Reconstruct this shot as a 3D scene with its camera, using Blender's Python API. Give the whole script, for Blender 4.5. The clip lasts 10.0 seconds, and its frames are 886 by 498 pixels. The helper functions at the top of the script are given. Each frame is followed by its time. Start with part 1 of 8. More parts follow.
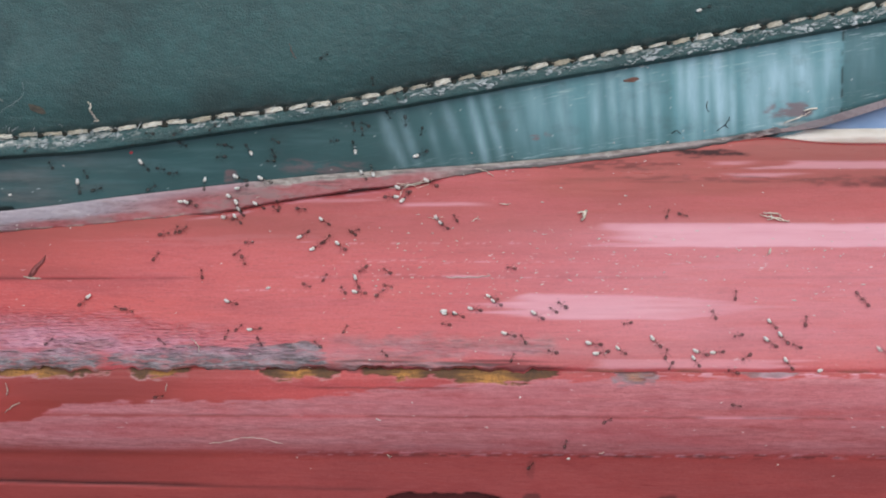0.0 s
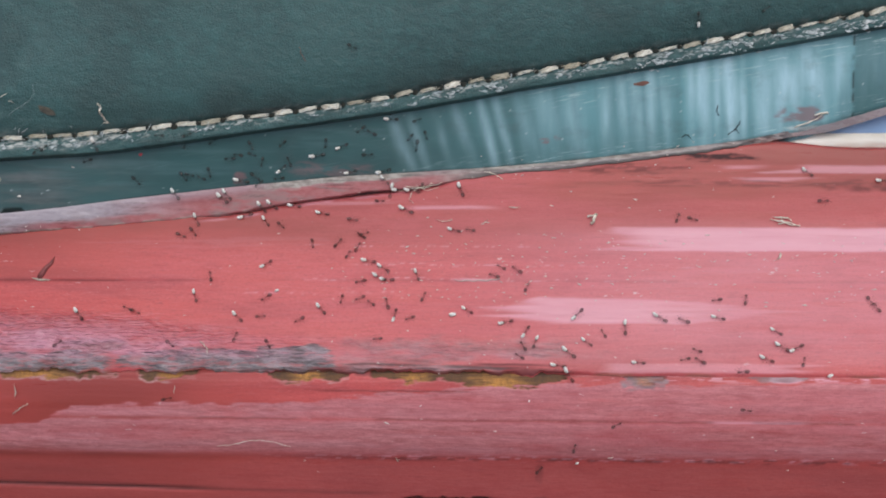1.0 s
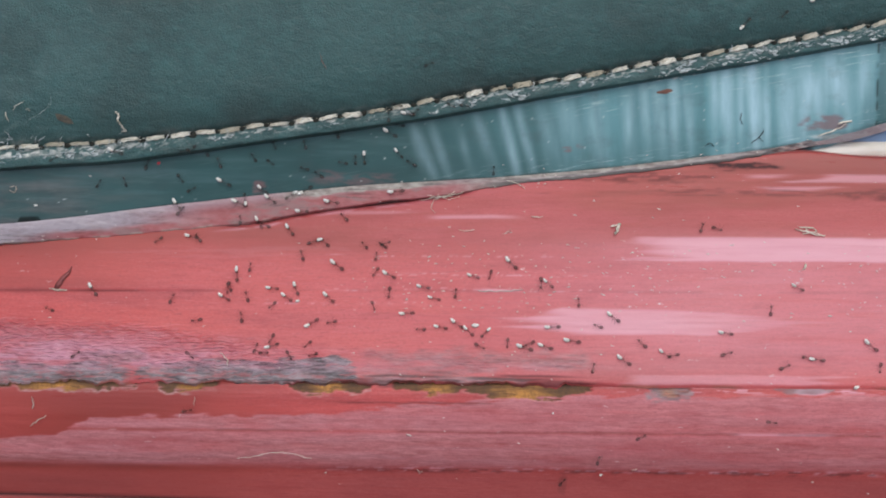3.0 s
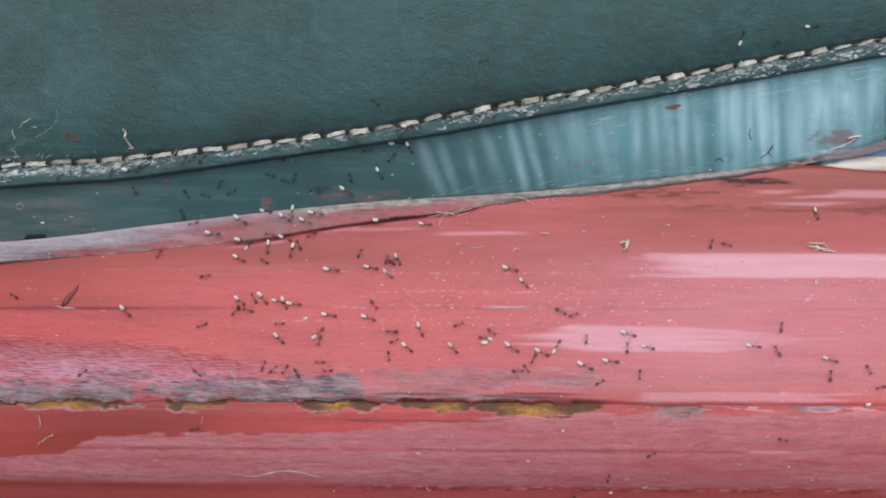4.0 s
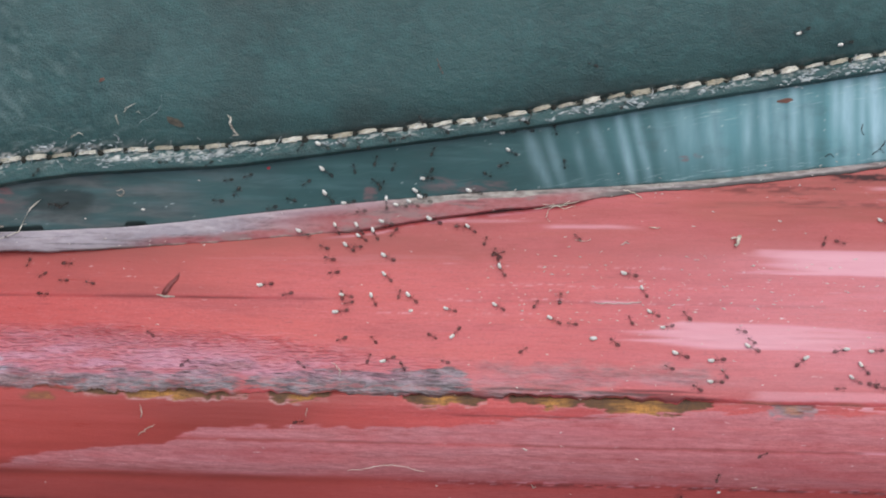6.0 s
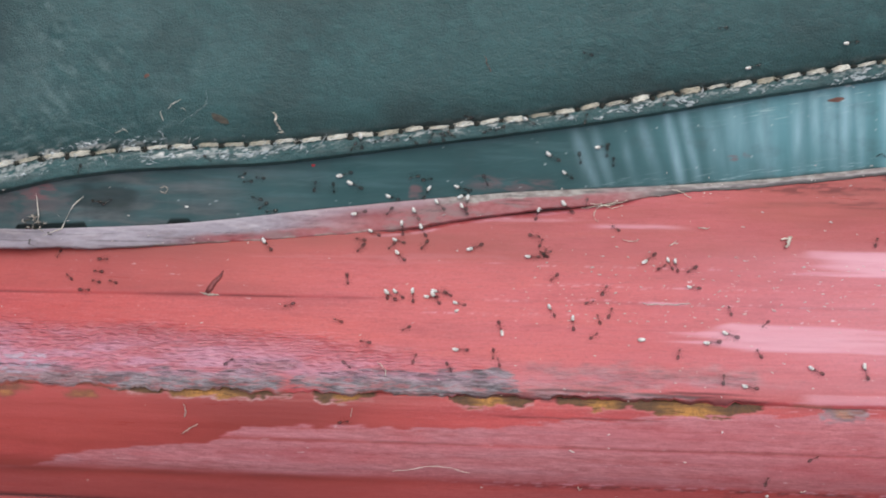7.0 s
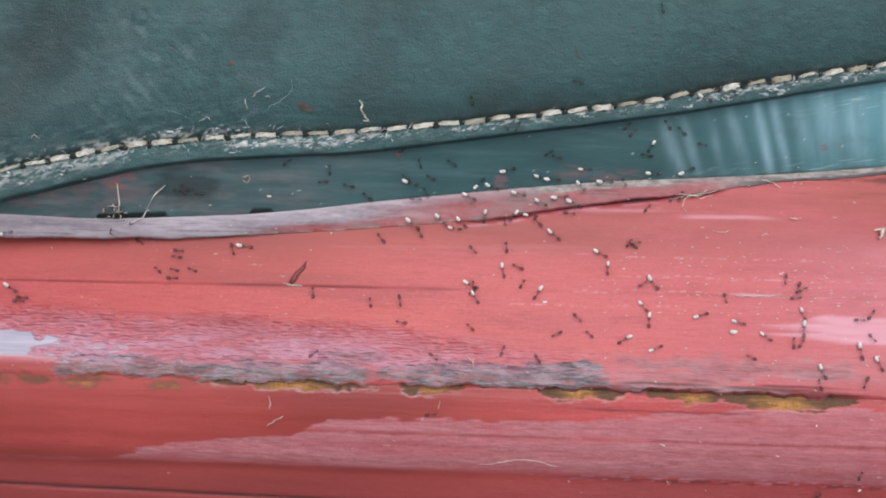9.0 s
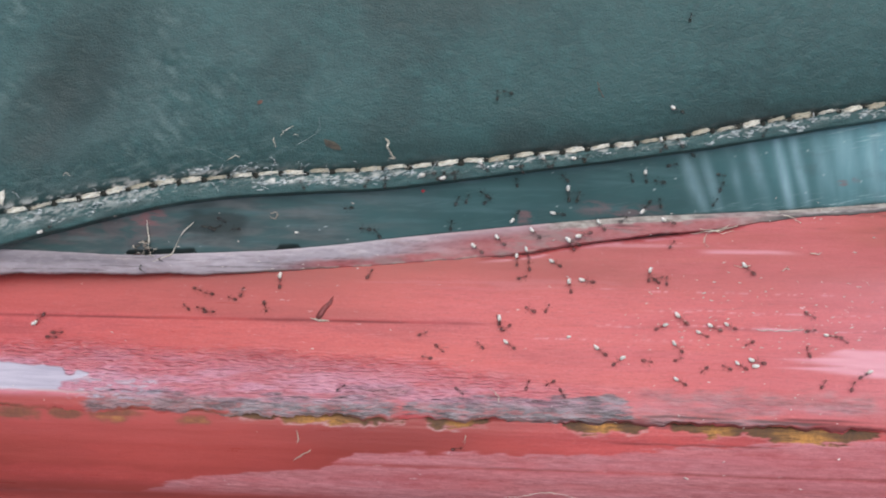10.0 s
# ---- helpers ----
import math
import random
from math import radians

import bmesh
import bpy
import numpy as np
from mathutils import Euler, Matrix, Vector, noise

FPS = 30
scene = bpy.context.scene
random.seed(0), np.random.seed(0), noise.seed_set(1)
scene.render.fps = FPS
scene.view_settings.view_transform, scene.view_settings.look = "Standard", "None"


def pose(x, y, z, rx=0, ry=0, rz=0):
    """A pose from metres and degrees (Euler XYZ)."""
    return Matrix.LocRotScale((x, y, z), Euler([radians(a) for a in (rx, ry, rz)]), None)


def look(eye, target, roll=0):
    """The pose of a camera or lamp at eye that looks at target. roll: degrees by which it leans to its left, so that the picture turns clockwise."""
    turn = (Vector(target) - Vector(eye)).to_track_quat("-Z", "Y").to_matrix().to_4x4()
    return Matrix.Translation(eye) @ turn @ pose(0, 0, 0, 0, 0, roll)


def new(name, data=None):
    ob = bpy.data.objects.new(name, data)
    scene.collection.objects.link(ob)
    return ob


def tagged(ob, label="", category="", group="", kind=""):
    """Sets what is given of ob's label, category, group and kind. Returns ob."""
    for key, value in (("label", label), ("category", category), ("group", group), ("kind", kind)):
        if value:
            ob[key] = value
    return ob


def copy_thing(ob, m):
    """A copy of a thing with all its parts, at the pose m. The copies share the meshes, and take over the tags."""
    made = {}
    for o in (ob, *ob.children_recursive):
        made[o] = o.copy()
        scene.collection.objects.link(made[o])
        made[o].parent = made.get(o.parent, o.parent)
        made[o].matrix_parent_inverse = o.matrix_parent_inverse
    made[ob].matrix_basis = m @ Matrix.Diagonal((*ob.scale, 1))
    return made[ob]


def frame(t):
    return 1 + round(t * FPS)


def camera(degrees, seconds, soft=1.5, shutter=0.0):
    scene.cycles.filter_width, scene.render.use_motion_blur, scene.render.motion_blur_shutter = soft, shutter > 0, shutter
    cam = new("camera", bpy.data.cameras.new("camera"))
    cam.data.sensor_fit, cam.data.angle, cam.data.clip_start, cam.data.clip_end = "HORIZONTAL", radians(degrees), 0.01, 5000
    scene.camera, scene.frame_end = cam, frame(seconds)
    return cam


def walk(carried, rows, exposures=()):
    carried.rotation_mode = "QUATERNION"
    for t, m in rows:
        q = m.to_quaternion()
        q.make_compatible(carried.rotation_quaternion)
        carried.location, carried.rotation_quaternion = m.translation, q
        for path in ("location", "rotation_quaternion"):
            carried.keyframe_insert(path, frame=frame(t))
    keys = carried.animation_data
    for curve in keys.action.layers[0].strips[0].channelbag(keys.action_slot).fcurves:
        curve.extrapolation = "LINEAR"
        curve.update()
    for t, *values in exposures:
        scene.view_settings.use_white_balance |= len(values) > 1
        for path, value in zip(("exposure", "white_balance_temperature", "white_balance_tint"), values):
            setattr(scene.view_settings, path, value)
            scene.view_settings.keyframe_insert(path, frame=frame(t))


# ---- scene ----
# The place is laid out in millimetres on the face of a leaning rail: x along the rail,
# z up the face, y away from the viewer. BASE leans that face back and lifts it off the ground.
MM = 0.001
BASE = Matrix.Translation((0, 0, 0.5)) @ Matrix.Rotation(radians(-30), 4, "X")


# ---------------------------------------------------------------- camera
cam = camera(42.0, 10.0, soft=1.95, shutter=0.5)
PATH = [  # seconds, eye in mm, yaw, pitch, roll in degrees
    (0.0, (0.0, -204.24, 0.0), (0.0, 0.0, 0.0)),
    (0.5, (-0.2, -204.63, -0.55), (0.204, 0.351, 0.044)),
    (1.0, (-0.5, -203.77, -0.53), (0.313, 0.306, 0.238)),
    (1.5, (-1.79, -203.0, 0.21), (0.131, -0.168, 0.32)),
    (2.0, (-2.58, -201.94, 0.65), (0.118, -0.167, 0.324)),
    (2.5, (-5.06, -201.68, 1.54), (-0.154, -0.198, 0.372)),
    (4.0, (-7.3, -200.91, 4.44), (-0.09, 0.221, 0.109)),
    (4.5, (-10.94, -199.42, 4.95), (-0.115, -0.186, 0.169)),
    (5.0, (-14.64, -198.71, 4.92), (-0.179, -0.531, 0.392)),
    (5.5, (-20.6, -198.24, 4.95), (-0.112, -0.45, 0.717)),
    (7.0, (-31.32, -195.53, 7.2), (0.581, -1.091, 1.285)),
    (7.5, (-35.57, -194.58, 7.08), (0.664, -1.442, 1.408)),
    (8.0, (-39.15, -194.05, 6.17), (0.662, -1.48, 1.454)),
    (8.5, (-43.42, -193.15, 6.32), (0.63, -1.658, 1.417)),
    (9.0, (-45.51, -192.8, 7.11), (0.699, -1.652, 1.367)),
    (9.5, (-45.75, -194.09, 10.17), (0.657, -1.012, 1.545)),
    (10.0, (-49.16, -195.47, 9.98), (0.903, -0.746, 1.248)),
]


def view(eye, turn):
    yaw, pitch, roll = turn
    a, b = radians(yaw), radians(pitch)
    way = Vector((-math.sin(a) * math.cos(b), math.cos(a) * math.cos(b), math.sin(b)))
    local = look(Vector(eye) * MM, Vector(eye) * MM + way, roll)
    return BASE @ local


walk(cam, [(t, view(eye, turn)) for t, eye, turn in PATH], exposures=((0, 0.0), (4.5, 0.04), (7, 0.15), (10, 0.22)))

# ---------------------------------------------------------------- daylight
world = bpy.data.worlds.new("overcast_sky")
scene.world = world
world.use_nodes = True
wn = world.node_tree.nodes
sky = wn.new("ShaderNodeTexSky")
sky.sky_type, sky.sun_disc = "NISHITA", False
sky.sun_elevation, sky.sun_rotation = radians(62), radians(169)
sky.dust_density, sky.air_density = 2.3, 1.0
world.node_tree.links.new(sky.outputs[0], wn["Background"].inputs["Color"])
wn["Background"].inputs["Strength"].default_value = 0.118
sun = new("sun", bpy.data.lights.new("sun", "SUN"))
sun.data.energy, sun.data.angle, sun.data.color = 1.5, radians(60), (1.0, 0.98, 0.95)
sun.matrix_basis = look((0.2, -1.0, 2.4), (0, 0, 0.5))


# ---------------------------------------------------------------- noise on grids
def lattice(ix, iy, seed):
    h = (ix.astype(np.int64) * 374761393 + iy.astype(np.int64) * 668265263 + seed * 982451653) & 0xFFFFFFFF
    h = ((h ^ (h >> 13)) * 1274126177) & 0xFFFFFFFF
    h = h ^ (h >> 16)
    return (h & 0xFFFF) / 65535.0


def vnoise(x, y, seed=0):
    x, y = np.broadcast_arrays(np.asarray(x, float), np.asarray(y, float))
    ix, iy = np.floor(x), np.floor(y)
    fx, fy = x - ix, y - iy
    fx, fy = fx * fx * (3 - 2 * fx), fy * fy * (3 - 2 * fy)
    a, b = lattice(ix, iy, seed), lattice(ix + 1, iy, seed)
    c, d = lattice(ix, iy + 1, seed), lattice(ix + 1, iy + 1, seed)
    return (a + (b - a) * fx) * (1 - fy) + (c + (d - c) * fx) * fy


def fbm(x, y, seed=0, octaves=4):
    total, gain = 0.0, 0.5
    for n in range(octaves):
        total = total + gain * vnoise(x * 2 ** n + 17 * n, y * 2 ** n - 9 * n, seed + n)
        gain *= 0.5
    return total / (1 - 0.5 ** octaves)


def step(a, b, v):
    v = np.clip((v - a) / (b - a), 0, 1)
    return v * v * (3 - 2 * v)


def blot(x, z, x0, x1, z0, z1, soft=0.6, rough=1.0, seed=0, grain=(3.0, 1.0)):
    """A worn patch with a ragged outline: 1 inside, 0 outside."""
    n = rough * 2 * (fbm(x / grain[0], z / grain[1], seed + 40) - 0.5)
    cx, cz, hx, hz = (x0 + x1) / 2, (z0 + z1) / 2, (x1 - x0) / 2, (z1 - z0) / 2
    u, v = np.abs(x - cx) / hx, np.abs(z - cz) / hz
    r = np.maximum(hz, 0.1) * (1 - np.sqrt(u ** 4 + v ** 2)) + n * 0.6
    return step(-soft * 0.5, soft * 0.5, r)


def smear(x, z, x0, x1, z0, z1, seed, ragged=6.0, soft=2.0, edge=0.2):
    """A long streak: clean long sides, forked ends."""
    a = x0 + ragged * 2 * (vnoise(z / 0.5, 0 * x + seed, seed) - 0.5)
    b = x1 + ragged * 2 * (vnoise(z / 0.5, 0 * x + seed + 7, seed + 1) - 0.5)
    wob = 0.35 * (fbm(x / 7, 0 * x, seed + 2) - 0.5)
    return step(a - soft, a + soft, x) * (1 - step(b - 2 * soft, b + soft, x)) * step(z0 - edge, z0 + edge, z + wob) * (1 - step(z1 - edge, z1 + edge, z + wob))


# ---------------------------------------------------------------- the lines of the face
SEAM = ([-160, -126, -118, -112, -105, -99, -89, -79, -64, -49, -34, -18.6, -3.4, 11.8, 27, 42.5, 58, 81, 120],
        [3, 12, 14, 15.3, 16.9, 17.8, 19, 19.8, 20.7, 22.4, 24.3, 26.4, 29.3, 32.1, 34.7, 37.6, 40.3, 44.8, 52])
WELT = ([-160, -128, -118.6, -109, -99.4, -90, -80, -64.4, -49.3, -29, -8.6, 12, 32.7, 53.5, 82, 120],
        [-3, 5.8, 8.5, 11.1, 13.6, 15.1, 15.9, 17, 19, 22.1, 25.2, 29.1, 32.7, 36.4, 41.8, 49])
TEAL = ([-160, -128, -118.5, -106, -94.4, -80, -69.4, -59.4, -49.3, -39.2, -29, -18.8, -8.6, 6.8, 22.3, 38, 53.5, 64, 72.4, 82, 120],
        [5.5, 5.6, 5.4, 5.0, 5.6, 6.5, 7.7, 9.1, 10.3, 11.5, 12.6, 13.6, 14.2, 15.2, 16.6, 18.5, 20.4, 22.9, 25.3, 28.3, 42])
BEAD = ([-160, -129.5, -119.6, -104.6, -89.7, -79.8, -69.8, -59.4, -49.1, -39, -28.9, -18.7, -8.6, -2.4, 6.7, 22, 37.4, 52.7, 60, 66, 72, 110],
        [1, 1.3, 1.9, 2.1, 2.3, 3.0, 3.7, 4.5, 5.7, 6.7, 8.8, 10.3, 11.5, 12.3, 13.9, 15.3, 17.2, 19.2, 19.9, 19.0, 18.6, 18.6])
FACE = ([-50, -43.6, -40, -36.6, -35.2, -33.5, -30, -26, -23, -20.5, -12, -3, 6, 17, 30, 40],
        [6.2, 2.6, 0.6, -1.4, -2.5, -3.6, -5.1, -6.0, -6.2, -5.9, -3.6, -1.1, 1.4, 5.6, 9, 11])


def along(table, x):
    """A line of the plan, rounded a little at its corners."""
    return sum(np.interp(np.asarray(x, float) + d, *table) for d in (-3, -1, 1, 3)) / 4


def face_y(x, z):
    return sum(np.interp(np.asarray(z, float) + d, *FACE) for d in (-0.5, 0.0, 0.5)) / 3 - 0.035 * np.asarray(x, float)


def seam_y(x):
    return 2.8 + 0.035 * np.asarray(x, float)


def band_y(x):
    return 5.6 + 0.036 * np.asarray(x, float)


def band_face(x, v):
    """The band between its lower edge (v = 0) and the rolled edge (v = 1)."""
    v = np.clip(v, 0, 1)
    return band_y(x) - 0.15 * np.sin(v * math.pi) - 0.9 * v * v


def cover_y(x, d):
    """The padded cover, d mm above its seam."""
    x = np.asarray(x, float)
    dent = 2.2 * np.exp(-(((x + 117 - 0.5 * (d - 14)) / 7) ** 2) - ((d - 17) / 11) ** 2)
    ring = -0.35 * np.exp(-((np.hypot(x + 97.6, d - 21) - 1.1) / 0.45) ** 2)
    ripple = 0.5 * (fbm(x / 16, d / 12, 71, 2) - 0.5)
    return seam_y(x) - 2.3 * (1 - np.exp(-np.maximum(d, 0) / 3.5)) - 1.7 * (1 - np.exp(-np.maximum(d, 0) / 12)) + dent + ring + ripple * step(0, 8, d) - 0.02 * d + 0.0012 * d * d


# ---------------------------------------------------------------- building blocks
def part(name, bm, material, parent, label=""):
    """Links a bmesh as one mesh object under a thing or a part."""
    data = bpy.data.meshes.new(name)
    bm.to_mesh(data)
    bm.free()
    return dress(name, data, material, parent, label)


def dress(name, data, material, parent, label="", smooth=True):
    if smooth:
        data.polygons.foreach_set("use_smooth", [True] * len(data.polygons))
    data.materials.append(material)
    ob = new(name, data)
    ob.parent = parent
    if label:
        tagged(ob, label)
    return ob


def holder(name, m=BASE):
    ob = new(name)
    ob.empty_display_size = 0.005
    ob.matrix_basis = m
    return ob


def slab(name, X, Y, Z, masks, back):
    """A solid whose front is the grid X, Y, Z (rows from below upward), closed by its rim and a flat back at y = back."""
    rows, cols = X.shape
    front = np.stack([X, Y, Z], -1).reshape(-1, 3)
    n = np.arange(rows * cols).reshape(rows, cols)
    quads = np.stack([n[:-1, :-1], n[:-1, 1:], n[1:, 1:], n[1:, :-1]], -1).reshape(-1, 4)
    ring = np.concatenate([n[0, :-1], n[:-1, -1], n[-1, :0:-1], n[:0:-1, 0]])
    rear = front[ring].copy()
    rear[:, 1] = back
    # the rim has vertices of its own, so that the front keeps its shading up to the edge
    lip = len(front) + np.arange(len(ring))
    k = lip + len(ring)
    rim = np.stack([lip, k, np.roll(k, -1), np.roll(lip, -1)], -1)
    verts = np.concatenate([front, front[ring], rear]) * MM
    data = bpy.data.meshes.new(name)
    data.vertices.add(len(verts))
    data.vertices.foreach_set("co", verts.astype(np.float32).ravel())
    faces = np.concatenate([quads, rim])
    count = len(faces) + 1
    data.loops.add(len(faces) * 4 + len(ring))
    data.loops.foreach_set("vertex_index", np.concatenate([faces.ravel(), k[::-1]]).astype(np.int32))
    data.polygons.add(count)
    data.polygons.foreach_set("loop_start", (np.arange(count) * 4).astype(np.int32))
    data.update(calc_edges=True)
    for key, values in masks.items():
        layer = data.attributes.new(key, "FLOAT", "POINT")
        full = np.concatenate([values.ravel(), values.ravel()[ring], np.zeros(len(ring))])
        layer.data.foreach_set("value", full.astype(np.float32))
    return data


def mesh_grid(x0, x1, pitch, rows):
    xs = np.arange(x0, x1 + pitch / 2, pitch)
    return np.meshgrid(xs, np.asarray(rows, float))


# ---------------------------------------------------------------- materials
class Paint:
    """A small wrapper to write node materials in few lines."""

    def __init__(self, name):
        self.mat = bpy.data.materials.new(name)
        self.mat.use_nodes = True
        self.nodes, self.links = self.mat.node_tree.nodes, self.mat.node_tree.links
        self.bsdf = self.nodes["Principled BSDF"]
        self.place = self.nodes.new("ShaderNodeTexCoord").outputs["Object"]

    def put(self, socket, value):
        if isinstance(value, bpy.types.NodeSocket):
            self.links.new(value, socket)
        else:
            socket.default_value = (*value, 1) if isinstance(value, tuple) and len(value) == 3 and socket.type == "RGBA" else value

    def noise(self, size, stretch=(1, 1, 1), detail=4.0, rough=0.55, shift=0.0, turn=0.0):
        m = self.nodes.new("ShaderNodeMapping")
        m.inputs["Scale"].default_value = [1000.0 / size / s for s in stretch]
        m.inputs["Location"].default_value = (shift, shift, shift)
        m.inputs["Rotation"].default_value = (0, turn, 0)
        m.vector_type = "TEXTURE" if turn else "POINT"
        if turn:
            m.inputs["Scale"].default_value = [size / 1000.0 * s for s in stretch]
        self.links.new(self.place, m.inputs["Vector"])
        n = self.nodes.new("ShaderNodeTexNoise")
        n.inputs["Scale"].default_value, n.inputs["Detail"].default_value, n.inputs["Roughness"].default_value = 1.0, detail, rough
        self.links.new(m.outputs[0], n.inputs["Vector"])
        return n.outputs["Fac"]

    def cells(self, size, stretch=(1, 1, 1), feature="DISTANCE_TO_EDGE"):
        m = self.nodes.new("ShaderNodeMapping")
        m.inputs["Scale"].default_value = [1000.0 / size / s for s in stretch]
        self.links.new(self.place, m.inputs["Vector"])
        n = self.nodes.new("ShaderNodeTexVoronoi")
        n.feature = feature
        n.inputs["Scale"].default_value = 1.0
        self.links.new(m.outputs[0], n.inputs["Vector"])
        return n.outputs["Distance"]

    def mask(self, name):
        n = self.nodes.new("ShaderNodeAttribute")
        n.attribute_name = name
        return n.outputs["Fac"]

    def ramp(self, value, a, b, lo=0.0, hi=1.0):
        n = self.nodes.new("ShaderNodeMapRange")
        n.interpolation_type = "SMOOTHSTEP"
        self.put(n.inputs["Value"], value)
        for key, v in (("From Min", a), ("From Max", b), ("To Min", lo), ("To Max", hi)):
            n.inputs[key].default_value = v
        return n.outputs["Result"]

    def math(self, kind, a, b=0.0):
        n = self.nodes.new("ShaderNodeMath")
        n.operation = kind
        self.put(n.inputs[0], a)
        self.put(n.inputs[1], b)
        return n.outputs[0]

    def mix(self, fac, a, b):
        n = self.nodes.new("ShaderNodeMix")
        n.data_type = "RGBA"
        self.put(n.inputs[0], fac)
        self.put(n.inputs[6], a)
        self.put(n.inputs[7], b)
        return n.outputs[2]

    def bump(self, height, distance, strength=1.0, normal=None):
        n = self.nodes.new("ShaderNodeBump")
        n.inputs["Distance"].default_value, n.inputs["Strength"].default_value = distance * MM, strength
        self.put(n.inputs["Height"], height)
        if normal is not None:
            self.links.new(normal, n.inputs["Normal"])
        return n.outputs[0]

    def done(self, colour, rough, normal=None, coat=0.0, specular=0.5):
        self.put(self.bsdf.inputs["Base Color"], colour)
        self.put(self.bsdf.inputs["Roughness"], rough)
        self.put(self.bsdf.inputs["Coat Weight"], coat)
        self.bsdf.inputs["Specular IOR Level"].default_value = specular
        if normal is not None:
            self.links.new(normal, self.bsdf.inputs["Normal"])
        return self.mat


def red_paint():
    p = Paint("red_paint_on_wood")
    grain = p.noise(1.1, (14, 1, 1), 5, 0.65)
    broad = p.noise(18, (3, 1, 1), 3)
    fine = p.noise(0.5, (3, 1, 1), 3)
    chalk, grey, amber, dirt_shade, pale = (p.mask(k) for k in ("chalk", "grey", "amber", "dirt_shade", "pale"))
    deep = p.mix(p.ramp(broad, 0.3, 0.7), (0.52, 0.067, 0.059), (0.61, 0.092, 0.079))
    brush = p.noise(5, (9, 1, 1), 4, 0.6, 3.0)
    deep = p.mix(p.ramp(brush, 0.45, 0.7, 0.0, 0.55), deep, (0.30, 0.036, 0.034))
    deep = p.mix(p.ramp(grain, 0.35, 0.75, 0.0, 0.3), deep, (0.52, 0.09, 0.085))
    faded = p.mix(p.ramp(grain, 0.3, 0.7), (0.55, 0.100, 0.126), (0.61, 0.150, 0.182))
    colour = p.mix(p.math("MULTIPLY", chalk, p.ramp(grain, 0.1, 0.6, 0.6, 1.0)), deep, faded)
    colour = p.mix(p.ramp(brush, 0.5, 0.75, 0.0, 0.4), colour, (0.40, 0.062, 0.064))
    scrape = p.noise(0.45, (7, 1, 1), 5, 0.7, 5.0)
    powder = p.mix(p.ramp(scrape, 0.32, 0.68), (0.41, 0.132, 0.140), (0.64, 0.252, 0.262))
    powder = p.mix(p.ramp(p.noise(6, (5, 1, 1), 3, 0.5, 7.0), 0.4, 0.7, 0.0, 0.5), powder, (0.50, 0.16, 0.18))
    colour = p.mix(p.math("MULTIPLY", p.mask("dusty"), p.ramp(p.noise(1.6, (6, 1, 1), 4, 0.6, 9.0), 0.25, 0.5, 0.55, 1.0)), colour, powder)
    colour = p.mix(p.ramp(scrape, 0.58, 0.78, 0.0, 0.22), colour, (0.62, 0.20, 0.22))
    colour = p.mix(p.ramp(p.noise(0.4, (9, 1, 1), 4, 0.7, 11.0), 0.58, 0.74, 0.0, 0.42), colour, (0.24, 0.034, 0.04))
    hairline = p.noise(0.26, (16, 1, 1), 4, 0.7, 23.0)
    colour = p.mix(p.ramp(hairline, 0.56, 0.70, 0.0, 0.34), colour, (0.22, 0.032, 0.038))
    colour = p.mix(p.ramp(hairline, 0.30, 0.42, 0.26, 0.0), colour, (0.72, 0.26, 0.29))
    pore = p.noise(0.32, (1.7, 1, 1), 3, 0.7, 17.0)
    colour = p.mix(p.ramp(pore, 0.52, 0.72, 0.0, 0.38), colour, (0.28, 0.05, 0.055))
    colour = p.mix(p.ramp(pore, 0.28, 0.48, 0.18, 0.0), colour, (0.74, 0.24, 0.26))
    blotchy = p.noise(2.6, (3, 1, 1), 4, 0.65, 19.0)
    colour = p.mix(p.ramp(blotchy, 0.52, 0.72, 0.0, 0.34), colour, (0.36, 0.045, 0.05))
    # a deeper red mixed in over some zones
    colour = p.mix(p.mask("dark_red"), colour, p.mix(p.ramp(broad, 0.35, 0.65), (0.31, 0.051, 0.042), (0.40, 0.065, 0.053)))
    colour = p.mix(p.math("MULTIPLY", pale, p.ramp(grain, 0.15, 0.5, 0.6, 1.0)), colour, (0.78, 0.385, 0.45))
    crumbs = p.math("MULTIPLY", p.mask("scuff"), p.ramp(p.noise(0.7, (2.6, 1, 1), 4, 0.6, 13.0), 0.66, 0.72))
    colour = p.mix(crumbs, colour, (0.74, 0.56, 0.56))
    slate = p.mix(p.ramp(p.noise(1.6, (3, 1, 1), 4), 0.35, 0.65), (0.13, 0.105, 0.112), (0.33, 0.275, 0.29))
    colour = p.mix(p.math("MULTIPLY", grey, p.ramp(fine, 0.2, 0.5, 0.6, 1.0)), colour, slate)
    core = p.math("ADD", p.mask("gold"), p.math("MULTIPLY", p.noise(2.4, (2.2, 1, 0.5), 5, 0.65), 1.2))
    wood = p.mix(p.ramp(core, 0.95, 1.75), (0.125, 0.066, 0.038), (0.58, 0.27, 0.07))
    wood = p.mix(p.ramp(p.noise(1.1, (3, 1, 0.6), 5, 0.7, 15.0), 0.45, 0.65, 0.0, 0.7), wood, (0.17, 0.085, 0.04))
    wood = p.mix(p.ramp(p.noise(0.45, (1, 1, 3.5), 4, 0.65, 21.0), 0.42, 0.66, 0.0, 0.55), wood, (0.20, 0.10, 0.04))
    wood = p.mix(p.ramp(p.noise(0.35, (8, 1, 1), 3), 0.5, 0.8), wood, (0.10, 0.052, 0.028))
    colour = p.mix(amber, colour, wood)
